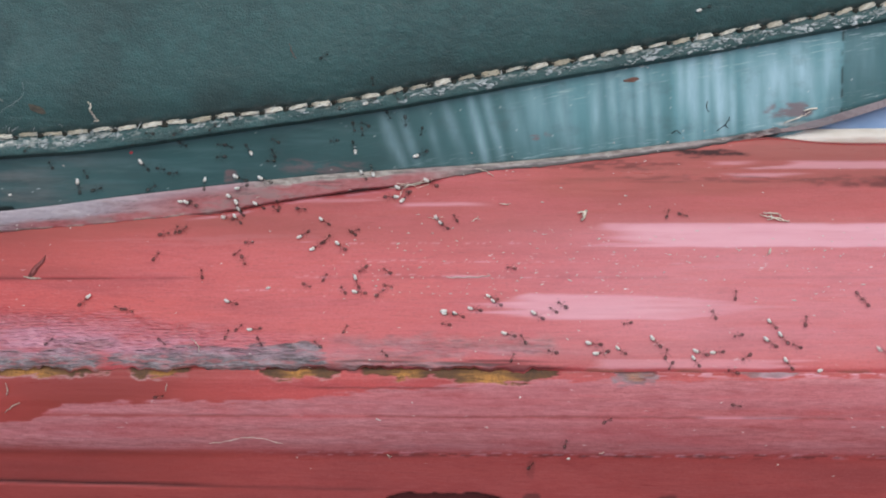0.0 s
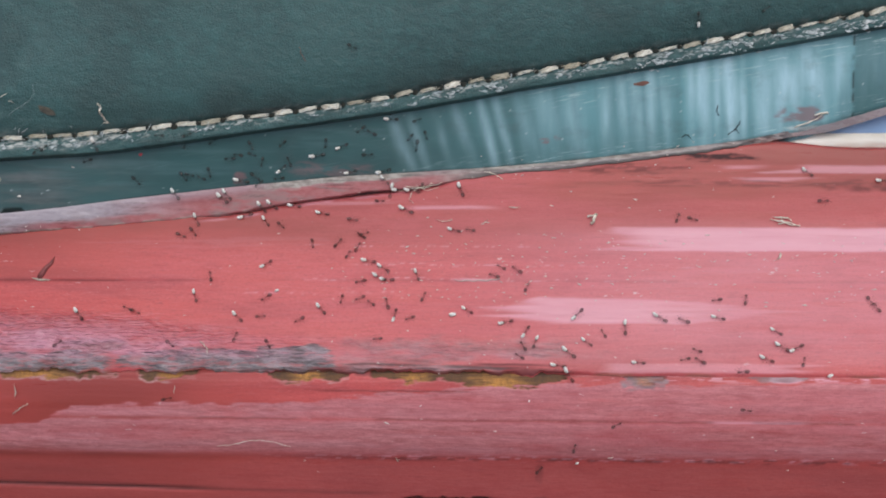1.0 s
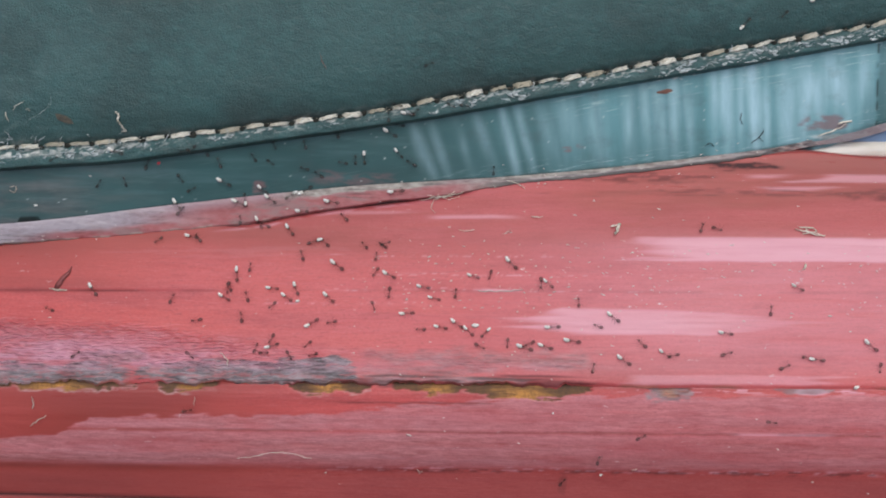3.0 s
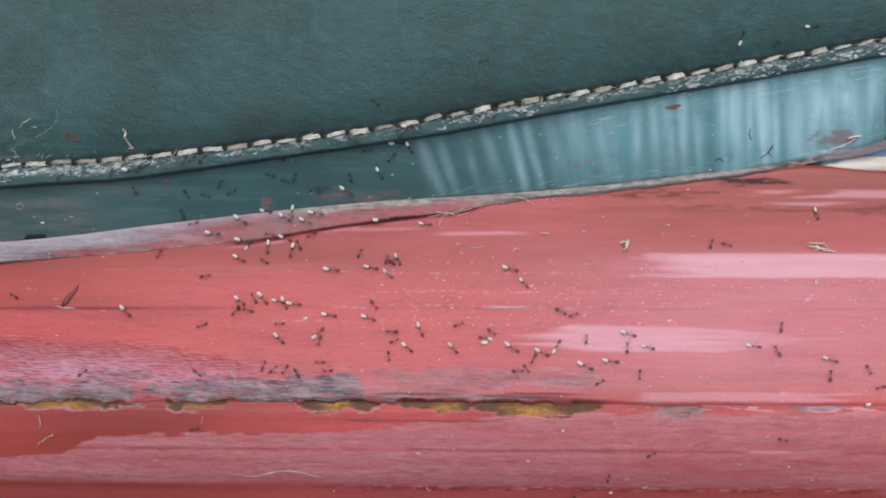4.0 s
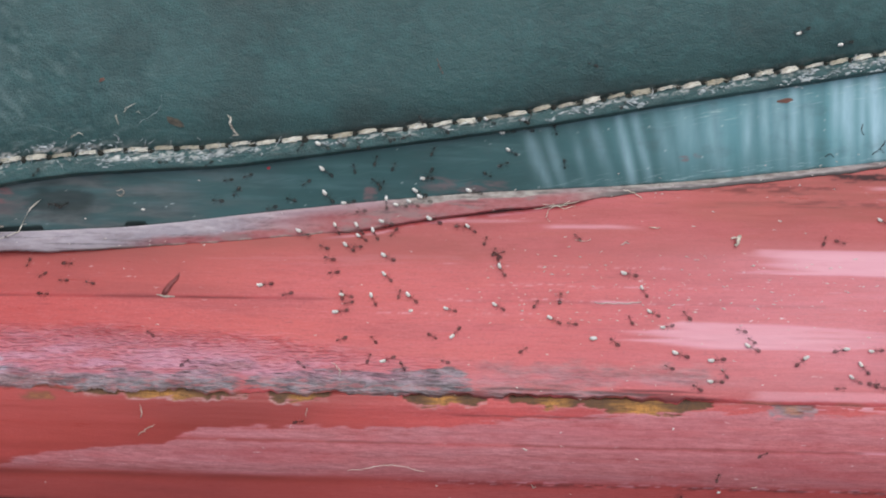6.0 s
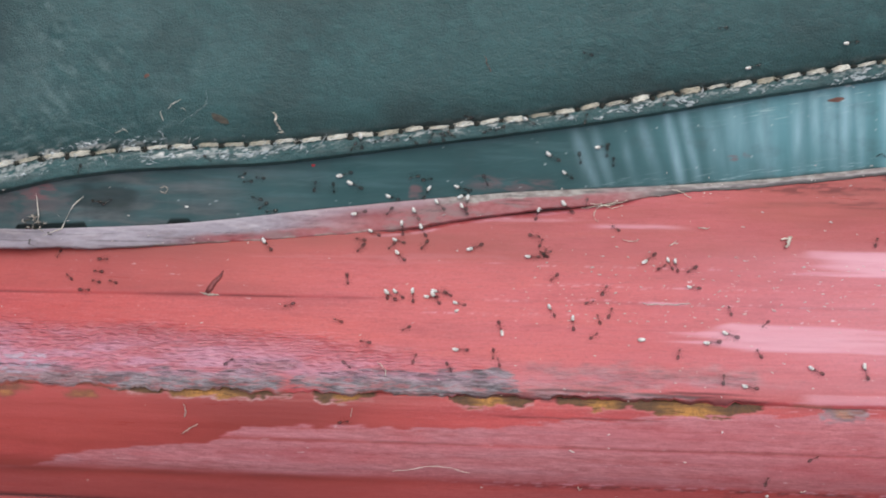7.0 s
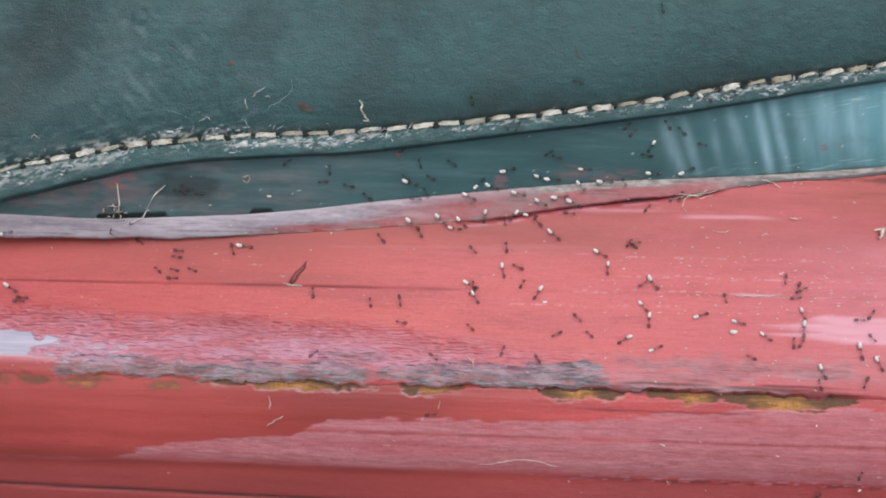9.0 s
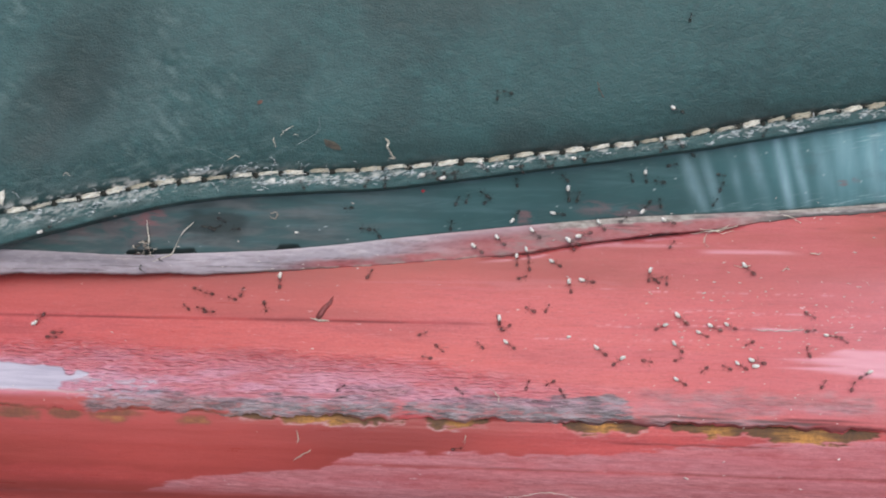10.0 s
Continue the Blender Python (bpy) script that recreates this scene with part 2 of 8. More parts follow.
    colour = p.mix(p.mask("bare"), colour, p.mix(p.ramp(grain, 0.3, 0.7), (0.40, 0.36, 0.44), (0.56, 0.51, 0.58)))
    # sky sheen and valley shade of the wrinkles, both put into the colour
    colour = p.mix(p.mask("painted_sheen"), colour, (0.61, 0.29, 0.37))
    colour = p.mix(p.mask("fold_shade"), colour, (0.19, 0.075, 0.092))
    colour = p.mix(p.mask("rim"), colour, (0.55, 0.36, 0.34))
    colour = p.mix(dirt_shade, colour, (0.030, 0.020, 0.020))
    rough = p.mix(chalk, p.ramp(grain, 0.3, 0.7, 0.26, 0.38), p.ramp(grain, 0.3, 0.7, 0.38, 0.55))
    rough = p.mix(p.math("MAXIMUM", amber, dirt_shade), rough, (0.8, 0.8, 0.8))
    n = p.bump(grain, 0.05, 0.5)
    n = p.bump(fine, 0.03, 0.4, n)
    crinkle = p.mask("crinkle")
    skin = p.math("ADD", p.noise(0.42, (4, 1, 1), 3, 0.6), p.math("MULTIPLY", p.noise(1.0, (3.2, 1, 1), 2), 1.4))
    n = p.bump(p.math("MULTIPLY", p.math("SUBTRACT", skin, 1.2), crinkle), 0.7, 1.0, n)
    n = p.bump(scrape, 0.05, 0.5, n)
    n = p.bump(pore, 0.05, 0.6, n)
    rough = p.mix(crinkle, rough, (0.24, 0.24, 0.24))
    p.bsdf.inputs["Coat Roughness"].default_value = 0.22
    p.links.new(n, p.bsdf.inputs["Coat Normal"])
    return p.done(colour, rough, n, p.math("MULTIPLY", crinkle, 0.8), specular=0.4)


def hide():
    p = Paint("green_leathercloth")
    cells = p.cells(0.55)
    soft = p.noise(0.9, (1, 1, 1), 5, 0.6)
    crease = p.noise(3.0, (1.1, 1, 0.9), 5, 0.65)
    broad = p.noise(26, (1, 1, 1), 4)
    worn, grime_shade, fleck = (p.mask(k) for k in ("worn", "grime_shade", "fleck"))
    colour = p.mix(p.ramp(broad, 0.3, 0.7), (0.029, 0.074, 0.073), (0.043, 0.104, 0.101))
    colour = p.mix(p.ramp(soft, 0.45, 0.75, 0.0, 0.35), colour, (0.052, 0.14, 0.142))
    colour = p.mix(p.ramp(crease, 0.42, 0.72, 0.0, 0.45), colour, (0.056, 0.148, 0.146))
    colour = p.mix(worn, colour, (0.13, 0.20, 0.195))
    colour = p.mix(grime_shade, colour, (0.034, 0.052, 0.050))
    colour = p.mix(fleck, colour, (0.80, 0.78, 0.72))
    n = p.bump(p.ramp(cells, 0.0, 0.25), 0.08, 0.6)
    n = p.bump(soft, 0.16, 0.7, n)
    n = p.bump(crease, 0.45, 0.5, n)
    n = p.bump(p.ramp(p.cells(2.6, (1.5, 1, 0.8)), 0.0, 0.3), 0.10, 0.35, n)
    n = p.bump(p.noise(7, (1.1, 1, 0.9), 3), 0.7, 0.35, n)
    rough = p.ramp(soft, 0.3, 0.7, 0.42, 0.58)
    return p.done(colour, rough, n, specular=0.4)


def vinyl():
    p = Paint("teal_vinyl")
    streak = p.noise(0.9, (6, 1, 1), 4)
    broad = p.noise(12, (2, 1, 1), 3)
    milk, pink, dirt_shade, pale = (p.mask(k) for k in ("milk", "pink", "dirt_shade", "pale"))
    colour = p.mix(p.ramp(broad, 0.3, 0.7), (0.020, 0.068, 0.068), (0.034, 0.100, 0.101))
    colour = p.mix(p.ramp(streak, 0.5, 0.8, 0.0, 0.14), colour, (0.07, 0.17, 0.17))
    colour = p.mix(p.mask("dull"), colour, p.mix(p.ramp(p.noise(1.4, (5, 1, 1), 4, 0.6, 12.0), 0.35, 0.65), (0.058, 0.080, 0.080), (0.105, 0.118, 0.116)))
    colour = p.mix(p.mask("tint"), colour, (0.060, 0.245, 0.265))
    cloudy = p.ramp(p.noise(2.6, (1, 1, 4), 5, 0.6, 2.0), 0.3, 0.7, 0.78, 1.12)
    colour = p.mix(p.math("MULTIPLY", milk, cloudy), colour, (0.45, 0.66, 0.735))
    lines = p.math("MULTIPLY", p.mask("scratch"), p.ramp(p.noise(0.30, (22, 1, 1), 4, 0.65, 4.0, radians(-11)), 0.56, 0.70, 0.0, 0.75))
    colour = p.mix(lines, colour, (0.55, 0.68, 0.68))
    colour = p.mix(p.ramp(p.noise(3.5, (1.5, 1, 1), 5, 0.65, 6.0), 0.5, 0.75, 0.0, 0.24), colour, (0.06, 0.075, 0.078))
    colour = p.mix(p.math("MULTIPLY", pink, p.ramp(p.noise(1.2, (3, 1, 1), 5), 0.38, 0.58)), colour, (0.215, 0.098, 0.102))
    colour = p.mix(pale, colour, (0.62, 0.68, 0.66))
    colour = p.mix(dirt_shade, colour, (0.016, 0.028, 0.026))
    n = p.bump(streak, 0.03, 0.5)
    return p.done(colour, p.ramp(streak, 0.3, 0.7, 0.28, 0.42), n, specular=0.35)


def sealant():
    p = Paint("old_sealant")
    grain = p.noise(0.8, (2, 1, 1), 5)
    broad = p.noise(5, (2.4, 1, 0.6), 4, 0.6)
    rust, cream, dirt_shade = p.mask("rust"), p.mask("cream"), p.mask("dirt_shade")
    colour = p.mix(p.ramp(broad, 0.3, 0.7), (0.31, 0.265, 0.29), (0.45, 0.39, 0.42))
    colour = p.mix(p.ramp(grain, 0.5, 0.8, 0.0, 0.16), colour, (0.22, 0.19, 0.20))
    colour = p.mix(p.ramp(p.noise(3.2, (2.2, 1, 0.7), 5, 0.65, 4.0), 0.5, 0.66, 0.0, 0.38), colour, (0.27, 0.20, 0.20))
    colour = p.mix(rust, colour, p.mix(p.ramp(grain, 0.3, 0.7), (0.31, 0.072, 0.075), (0.39, 0.13, 0.135)))
    colour = p.mix(p.math("MULTIPLY", rust, p.ramp(p.noise(2.2, (3.5, 1, 1), 5, 0.65, 8.0), 0.48, 0.62, 0.0, 0.7)), colour, (0.25, 0.165, 0.16))
    colour = p.mix(cream, colour, p.mix(p.ramp(grain, 0.3, 0.7), (0.22, 0.18, 0.16), (0.44, 0.40, 0.35)))
    colour = p.mix(dirt_shade, colour, (0.03, 0.025, 0.025))
    n = p.bump(p.noise(2.6, (4, 1, 1), 3), 0.22, 0.5, p.bump(grain, 0.05, 0.5))
    rough = p.mix(p.math("MAXIMUM", rust, cream), p.ramp(grain, 0.3, 0.7, 0.16, 0.32), p.ramp(grain, 0.3, 0.7, 0.4, 0.6))
    return p.done(colour, rough, n, specular=0.4)


def plain(name, a, b, size, rough, bump=0.03, stretch=(1, 1, 1), soiled=None):
    """A plain stuff with grain; soiled: a colour towards which single pieces vary."""
    p = Paint(name)
    n = p.noise(size, stretch, 5)
    colour = p.mix(p.ramp(n, 0.3, 0.7), a, b)
    if soiled:
        chance = p.nodes.new("ShaderNodeObjectInfo").outputs["Random"]
        colour = p.mix(p.ramp(chance, 0.3, 1.0, 0.0, 0.75), colour, soiled)
    return p.done(colour, rough, p.bump(n, bump, 0.6))


RED, HIDE, VINYL, SEAL = red_paint(), hide(), vinyl(), sealant()
THREAD = plain("cream_thread", (0.52, 0.47, 0.35), (0.92, 0.90, 0.81), 0.7, 0.85, 0.15, (1.6, 1, 1), (0.38, 0.33, 0.22))
HOLE = plain("needle_hole_dark", (0.010, 0.014, 0.011), (0.028, 0.028, 0.020), 0.5, 0.9)
WHITE = plain("white_gloss_paint", (0.66, 0.62, 0.52), (0.80, 0.78, 0.70), 3, 0.35, 0.05, (3, 1, 1))
BLUE = plain("blue_gloss_paint", (0.20, 0.33, 0.54), (0.34, 0.47, 0.68), 6, 0.3, 0.03, (3, 1, 1))
WALL = plain("grey_render", (0.30, 0.29, 0.28), (0.38, 0.37, 0.35), 12, 0.9, 0.6)
GROUND_TONE = plain("dark_ground", (0.14, 0.135, 0.13), (0.20, 0.19, 0.18), 40, 0.9, 2)
# ---------------------------------------------------------------- ground and the wall that carries the rail
def box(x0, x1, y0, y1, z0, z1):
    bm = bmesh.new()
    bmesh.ops.create_cube(bm, size=1)
    bmesh.ops.scale(bm, vec=(x1 - x0, y1 - y0, z1 - z0), verts=bm.verts)
    bmesh.ops.translate(bm, vec=((x0 + x1) / 2, (y0 + y1) / 2, (z0 + z1) / 2), verts=bm.verts)
    return bm


# unseen ground, added for the light it bounces up onto the rail
bm = bmesh.new()
bmesh.ops.create_grid(bm, x_segments=40, y_segments=40, size=60)
tagged(part("ground", bm, GROUND_TONE, None), "unseen dark grey ground that bounces light onto the rail", "ground", kind="structure")
tagged(part("wall", box(-0.4, 0.4, 0.07, 0.16, 0.0, 0.72), WALL, None), "plain grey rendered wall carrying the rail and cushion", "wall", kind="structure")


# ---------------------------------------------------------------- the red wooden rail
def rail():
    thing = tagged(holder("wooden_rail"), "red painted wooden rail with cracked peeling paint", "rail")
    # upper board, from the joint up behind the band
    rows = np.concatenate([np.arange(-21.0, -18.4, 0.15), np.arange(-18.4, -9, 0.1), np.arange(-9, 22, 0.25), np.arange(22, 40, 1.0)])
    X, Z = mesh_grid(-160, 110, 0.3, rows)
    Y = face_y(X, Z)
    Y = Y - 0.16 * step(-5.35, -4.95, Z - 0.006 * (X + 60)) * (1 - step(-3.5, 4, Z)) * (1 - step(-60, -30, X))
    # paint shrunk into fine level wrinkles above the joint
    ceiling = np.interp(X, [-130, -90, -70, -55, -44, -20, 10], [-9.5, -10.5, -11.0, -12.0, -13.2, -15.0, -16.5])
    zone = step(-18.4, -17.2, Z) * (1 - step(-1.2, 1.6, Z - ceiling + 2.0 * (fbm(X / 9, Z / 3, 47) - 0.5))) * (1 - 0.75 * step(-46, -20, X)) * (1 - step(0, 14, X))
    tail = -113.5 + 9 * (fbm(0 * X + 3, Z / 1.5, 73, 3) - 0.5) + 1.6 * (fbm(X / 1.2, Z / 0.4, 74, 2) - 0.5)
    stripped = (1 - step(tail - 0.5, tail + 0.5, X)) * step(-18.2, -17.8, Z + 0.5 * (fbm(X / 5, 0 * X, 75) - 0.5)) * (1 - step(-0.2, 0.2, Z + 13.6 + 0.07 * (X + 125) + 0.9 * (fbm(X / 4, 0 * X, 76) - 0.5)))
    stripped = stripped * (1 - blot(X, Z, -116.2, -114.4, -15.4, -13.4, 0.3, 0.6, 98, (1.0, 0.6)))
    zone = zone * (1 - stripped)
    phase = Z / 0.5 + 1.3 * fbm(X / 9, Z / 5, 11, 3) + 1.5 * fbm(X / 1.9, Z / 1.1, 13, 3)
    broken = step(0.30, 0.55, vnoise(X / 1.0 + 13.7 * np.floor(phase), 0 * X, 14))
    wave = 1 - np.exp(-((phase - np.floor(phase) - 0.5) / 0.17) ** 2) * broken
    # pink glints on the wrinkle crests, painted in as pale dashes
    crest_glint = np.exp(-((phase + 0.5 - np.floor(phase + 0.5) - 0.5) / 0.22) ** 2) * step(0.42, 0.62, vnoise(X / 1.7 + 7.3 * np.floor(phase + 0.5), 0 * X, 16)) * zone
    Y = Y - 0.20 * zone * wave - 0.22 * zone * (fbm(X / 1.1, Z / 0.45, 15, 2) - 0.5)
    # shade in the wrinkle valleys, painted in as dark lines
    fold_shade = zone * (1 - wave) * (0.35 + 0.65 * step(0.35, 0.6, fbm(X / 5, Z / 1.6, 49)))
    Y = Y - 0.10 * (fbm(X / 30, Z / 6, 21, 3) - 0.5) - 0.05 * (fbm(X / 6, Z / 0.5, 22, 3) - 0.5)
    grey = np.maximum.reduce([
        blot(X, Z, -58.5, -32, -21.0, -17.0, 0.5, 2.2, 1, (4.0, 0.6)), blot(X, Z, -91, -58, -21.3, -17.5, 0.6, 2.0, 2, (4.0, 0.6)),
        blot(X, Z, -36, -21, -21.2, -16.1, 0.6, 2.6, 3, (3.0, 0.6)), 0.6 * blot(X, Z, -24, 8, -20.6, -19.3, 0.5, 1.2, 4),
        0.8 * blot(X, Z, -112, -88, -20.9, -17.4, 0.8, 1.6, 5), 0.55 * blot(X, Z, -68, -57, -17.4, -15.4, 0.8, 1.5, 6),
        0.40 * blot(X, Z, -14, 20, -17.8, -15.2, 2.0, 2.5, 7), 0.40 * blot(X, Z, -20, 2, -19.8, -17.8, 1.2, 2.0, 9)])
    grey = grey * (0.85 + 0.15 * step(0.34, 0.50, fbm(X / 3, Z / 0.7, 10))) * (1 - 0.4 * step(0.56, 0.64, fbm(X / 2.2, Z / 0.35, 19)))
    Y = Y - 0.16 * grey * (fbm(X / 1.3, Z / 0.5, 18) - 0.3)
    # dirt and joint lines, plus the bead's shadow line painted below it
    dirt_shade = np.maximum.reduce([
        0.9 * blot(X, Z, 42, 54, 16.7, 18.0, 0.7, 1.2, 11, (2.5, 0.4)) * (0.45 + 0.55 * step(0.35, 0.5, fbm(X / 1.4, Z / 0.3, 27))), 0.5 * blot(X, Z, 8, 40, 14.4, 16.2 + 0 * X, 0.8, 1.6, 12, (3, 0.4)) * step(0.3, 0.55, fbm(X / 2, Z / 0.3, 25)) * step(-0.3, 0.6, along(BEAD, X) - Z),
        0.4 * blot(X, Z, 24, 110, 12.1, 13.0, 0.6, 1.4, 13, (6, 0.3)) * step(0.3, 0.55, fbm(X / 3, Z / 0.25, 24)), 0.6 * blot(X, Z, 70, 110, 11.2, 12.6, 0.6, 1.0, 14),
        0.6 * blot(X, Z, -34, 18, -20.9, -20.1, 0.4, 1.3, 15, (4, 0.5)), 0.75 * smear(X, Z, -16, -6, -19.6, -19.2, 16, 3), 0.75 * smear(X, Z, -4, 16, -20.1, -19.5, 17, 4),
        0.7 * smear(X, Z, 2, 18, -19.5, -19.1, 76, 4), 0.6 * smear(X, Z, -24, -12, -20.2, -19.8, 77, 4), 0.6 * smear(X, Z, -8, -3, -18.9, -18.5, 78, 1),
        0.55 * np.exp(-((Z + 5.2 - 0.006 * (X + 60)) / 0.13) ** 2) * (1 - step(-50, -40, X)) * step(0.25, 0.5, vnoise(X / 9, 0, 4)),
        0.25 * np.exp(-((Z + 4.9) / 0.15) ** 2) * step(0.35, 0.6, vnoise(X / 6, 0, 9))])
    dirt_shade = np.maximum(dirt_shade, 0.6 * grey * step(0.56, 0.66, fbm(X / 2.4, Z / 0.28, 32)))
    line = along(BEAD, X) + 0.25 * (fbm(X / 4, 0 * X, 31) - 0.5)
    gape = np.interp(X, [-48, -38, -28, -16, -6, 0], [0.10, 0.15, 0.26, 0.42, 0.40, 0.10]) * (0.75 + 0.5 * fbm(X / 3, 0 * X, 33))
    split = np.exp(-((Z - line + 0.1) / gape) ** 2) * step(-47, -40, X) * (1 - step(-3, 1, X))
    # highlight on the paint lip below the split, put into the colour
    lipped = np.exp(-((Z - line + 0.75 + 0.25 * (fbm(X / 6, 0 * X, 34) - 0.5)) / 0.2) ** 2) * step(-48, -40, X) * (1 - step(-12, -4, X)) * step(0.3, 0.6, fbm(X / 4, Z / 0.5, 35))
    # shade inside the open split, put into the colour too
    dirt_shade = np.maximum(dirt_shade, split)
    Y = Y + 1.1 * split
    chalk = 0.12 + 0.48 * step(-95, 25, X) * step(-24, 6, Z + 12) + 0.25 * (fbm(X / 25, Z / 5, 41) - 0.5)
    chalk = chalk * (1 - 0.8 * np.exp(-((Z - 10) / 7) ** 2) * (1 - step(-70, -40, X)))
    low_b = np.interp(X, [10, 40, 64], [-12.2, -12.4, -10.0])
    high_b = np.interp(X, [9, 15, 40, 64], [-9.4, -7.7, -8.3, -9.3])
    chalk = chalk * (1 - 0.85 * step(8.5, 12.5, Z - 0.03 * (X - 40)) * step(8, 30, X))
    pale = np.maximum.reduce([
        0.85 * smear(X, Z, 33, 160, 0.3, 4.5, 51, 6, 6, 0.3) * (0.8 + 0.4 * fbm(X / 14, Z / 0.6, 48)), 0.6 * smear(X, Z, 27, 60, 3.5, 4.6, 63, 4), 0.5 * smear(X, Z, 27, 60, 0.4, 1.2, 64, 4),
        0.78 * smear(X, Z, 11, 60, low_b, high_b, 52, 6, 6, 0.45) * (0.72 + 0.45 * fbm(X / 9, Z / 0.5, 69)) * (1 - 0.4 * step(34, 52, X)), 0.45 * smear(X, Z, 53, 64, 12.9, 13.6, 54, 3), 0.4 * smear(X, Z, 47, 56, 15.2, 15.8, 65, 2),
        0.5 * smear(X, Z, 58, 130, 14.4, 15.8, 55, 6), 0.5 * smear(X, Z, -5, 8, 7.7, 8.3, 56, 3), 0.3 * smear(X, Z, -26, -10, 8.4, 8.9, 66, 3),
        0.4 * smear(X, Z, 22, 60, -20.4, -18.8, 57, 6), 0.07 * smear(X, Z, -58, -30, 0.6, 2.6, 58, 10) * step(0.45, 0.6, fbm(X / 9, Z / 0.3, 60)),
        0.9 * smear(X, Z, 1.5, 7.5, -5.0, -4.6, 67, 1)])
    pale = np.maximum(pale, 0.22 * step(-5, 45, X) * step(-20.5, -17, Z) * (1 - step(2, 7, Z)) * (0.6 + 0.8 * fbm(X / 18, Z / 1.6, 53)))
    # lilac sky sheen on the wrinkles, painted as a tint
    painted_sheen = step(-19.5, -17.5, Z) * (1 - step(-5.0, 0.6, Z - ceiling + 2.5 * (fbm(X / 12, Z / 2.5, 45) - 0.5))) * (1 - 0.5 * step(-50, -10, X)) * (1 - step(12, 40, X)) * (0.45 + 0.55 * step(0.3, 0.62, fbm(X / 6, Z / 1.1, 46)))
    scuff = blot(X, Z, -25, 95, -9, 3, 3, 2, 62) * step(0.42, 0.62, fbm(X / 9, Z / 3, 68)) + 0.35 * step(0.45, 0.65, fbm(X / 14, Z / 5, 59))
    pale = np.maximum(pale, 0.3 * crest_glint * (0.4 + 0.6 * step(0.35, 0.6, fbm(X / 8, Z / 2, 17))))
    pale = np.maximum(pale, 0.5 * lipped)
    for level, x0, x1, salt in ((-4.8, -30, 34, 95), (-2.2, -20, 60, 96), (-7.2, -40, -5, 97), (1.2, -28, 20, 98)):
        pale = np.maximum(pale, 0.5 * np.exp(-((Z - level + 0.9 * (fbm(X / 7, 0 * X, salt) - 0.5)) / 0.13) ** 2) * step(0.54, 0.62, fbm(X / 0.8, Z / 0.25, salt + 1)) * step(x0, x0 + 6, X) * (1 - step(x1 - 8, x1, X)))
    bare = stripped
    # lilac-white gloss beside the stripped patch, painted in as spots
    bare = np.maximum(bare, 0.8 * blot(X, Z, -116, -97, -18.8, -15.4, 0.8, 2.4, 20, (2.5, 0.6)) * step(0.42, 0.58, fbm(X / 1.2, Z / 0.35, 30)))
    edge = 1 - step(-21, -20.2, Z)
    Y = Y + (0.3 + 0.8 * vnoise(X / 3.5, 0 * X, 29)) * (1 - step(-21.2, -20.2 + 0.5 * fbm(X / 2.5, 0 * X, 28), Z)) ** 2 * (0.3 + 0.7 * step(-60, -34, X)) * (1 - 0.7 * step(20, 26, X))
    # the board steps back behind the band
    Y = Y + step(0.2, 1.6, Z - along(BEAD, X)) * np.maximum(0, band_y(X) + 3.5 - Y)
    zero = 0 * X
    # rim: highlight painted along the stripped patch's lower edge
    masks = {"chalk": np.clip(chalk, 0, 1), "grey": grey, "amber": 0.6 * edge * step(0.4, 0.6, vnoise(X / 7, 0, 2)), "dirt_shade": np.clip(dirt_shade, 0, 1), "pale": np.clip(pale, 0, 1), "rim": 0.85 * np.exp(-((Z + 18.0 - 0.5 * (fbm(X / 5, 0 * X, 75) - 0.5)) / 0.2) ** 2) * (1 - step(-108, -98, X)) * (0.3 + 0.7 * step(0.35, 0.55, fbm(X / 3, Z / 0.4, 77))), "gold": zero, "dark_red": 0.8 * (1 - step(-19.0, -18.2, Z)) * (1 - step(-92, -80, X)) + 0.5 * step(-6, -4, Z) * (1 - step(-75, -45, X)) + (0.45 + 0.25 * (1 - step(-25, -10, X))) * step(-3, 5, Z) * (0.5 + 1.0 * fbm(X / 16, Z / 2.2, 23)) + 0.75 * step(7.0, 13.5, Z - 0.03 * (X - 40)) * step(8, 30, X) * (0.5 + 1.5 * (fbm(X / 16, Z / 0.7, 24) - 0.35)), "bare": bare, "painted_sheen": np.clip((0.85 - 0.2 * step(-75, -45, X)) * painted_sheen * (1 - bare), 0, 1), "fold_shade": np.clip(0.45 * fold_shade * (1 - bare), 0, 1), "crinkle": np.clip(0.55 * zone + 0.7 * grey, 0, 1), "scuff": np.clip(scuff, 0, 1), "dusty": 0 * X}
    Z = Z + (1.5 * (fbm(X / 2.6, 0 * X, 36) - 0.5) + 0.8 * (fbm(X / 0.8, 0 * X, 37) - 0.5)) * (1 - step(-21, -19.6, Z)) * (1 - 0.85 * step(14, 22, X))
    dress("upper_board", slab("upper_board", X, Y, Z, masks, 26), RED, thing, "weathered red painted board with wrinkled and chalky paint")

    # lower moulding, below the joint
    rows = np.concatenate([np.arange(-52, -38, 0.4), np.arange(-38, -25, 0.25), np.arange(-25, -19.9, 0.15)])
    X, Z = mesh_grid(-160, 110, 0.3, rows)
    Y = face_y(X, Z) + 0.25
    Y = Y - 0.10 * (fbm(X / 40, Z / 5, 81, 3) - 0.5) - 0.05 * (fbm(X / 7, Z / 0.45, 82, 3) - 0.5)
    Y = Y + 0.9 * step(-21.2, -20.0, Z) * (0.3 + 0.7 * step(-60, -34, X)) * (1 - 0.7 * step(20, 26, X))
    jag = 1.2 * (fbm(X / 3.0, Z / 1.0, 83) - 0.5)
    # bare wood under the joint: slivers with an uneven lower lip
    lip, gold = 0 * X, 0.12 + 0 * X
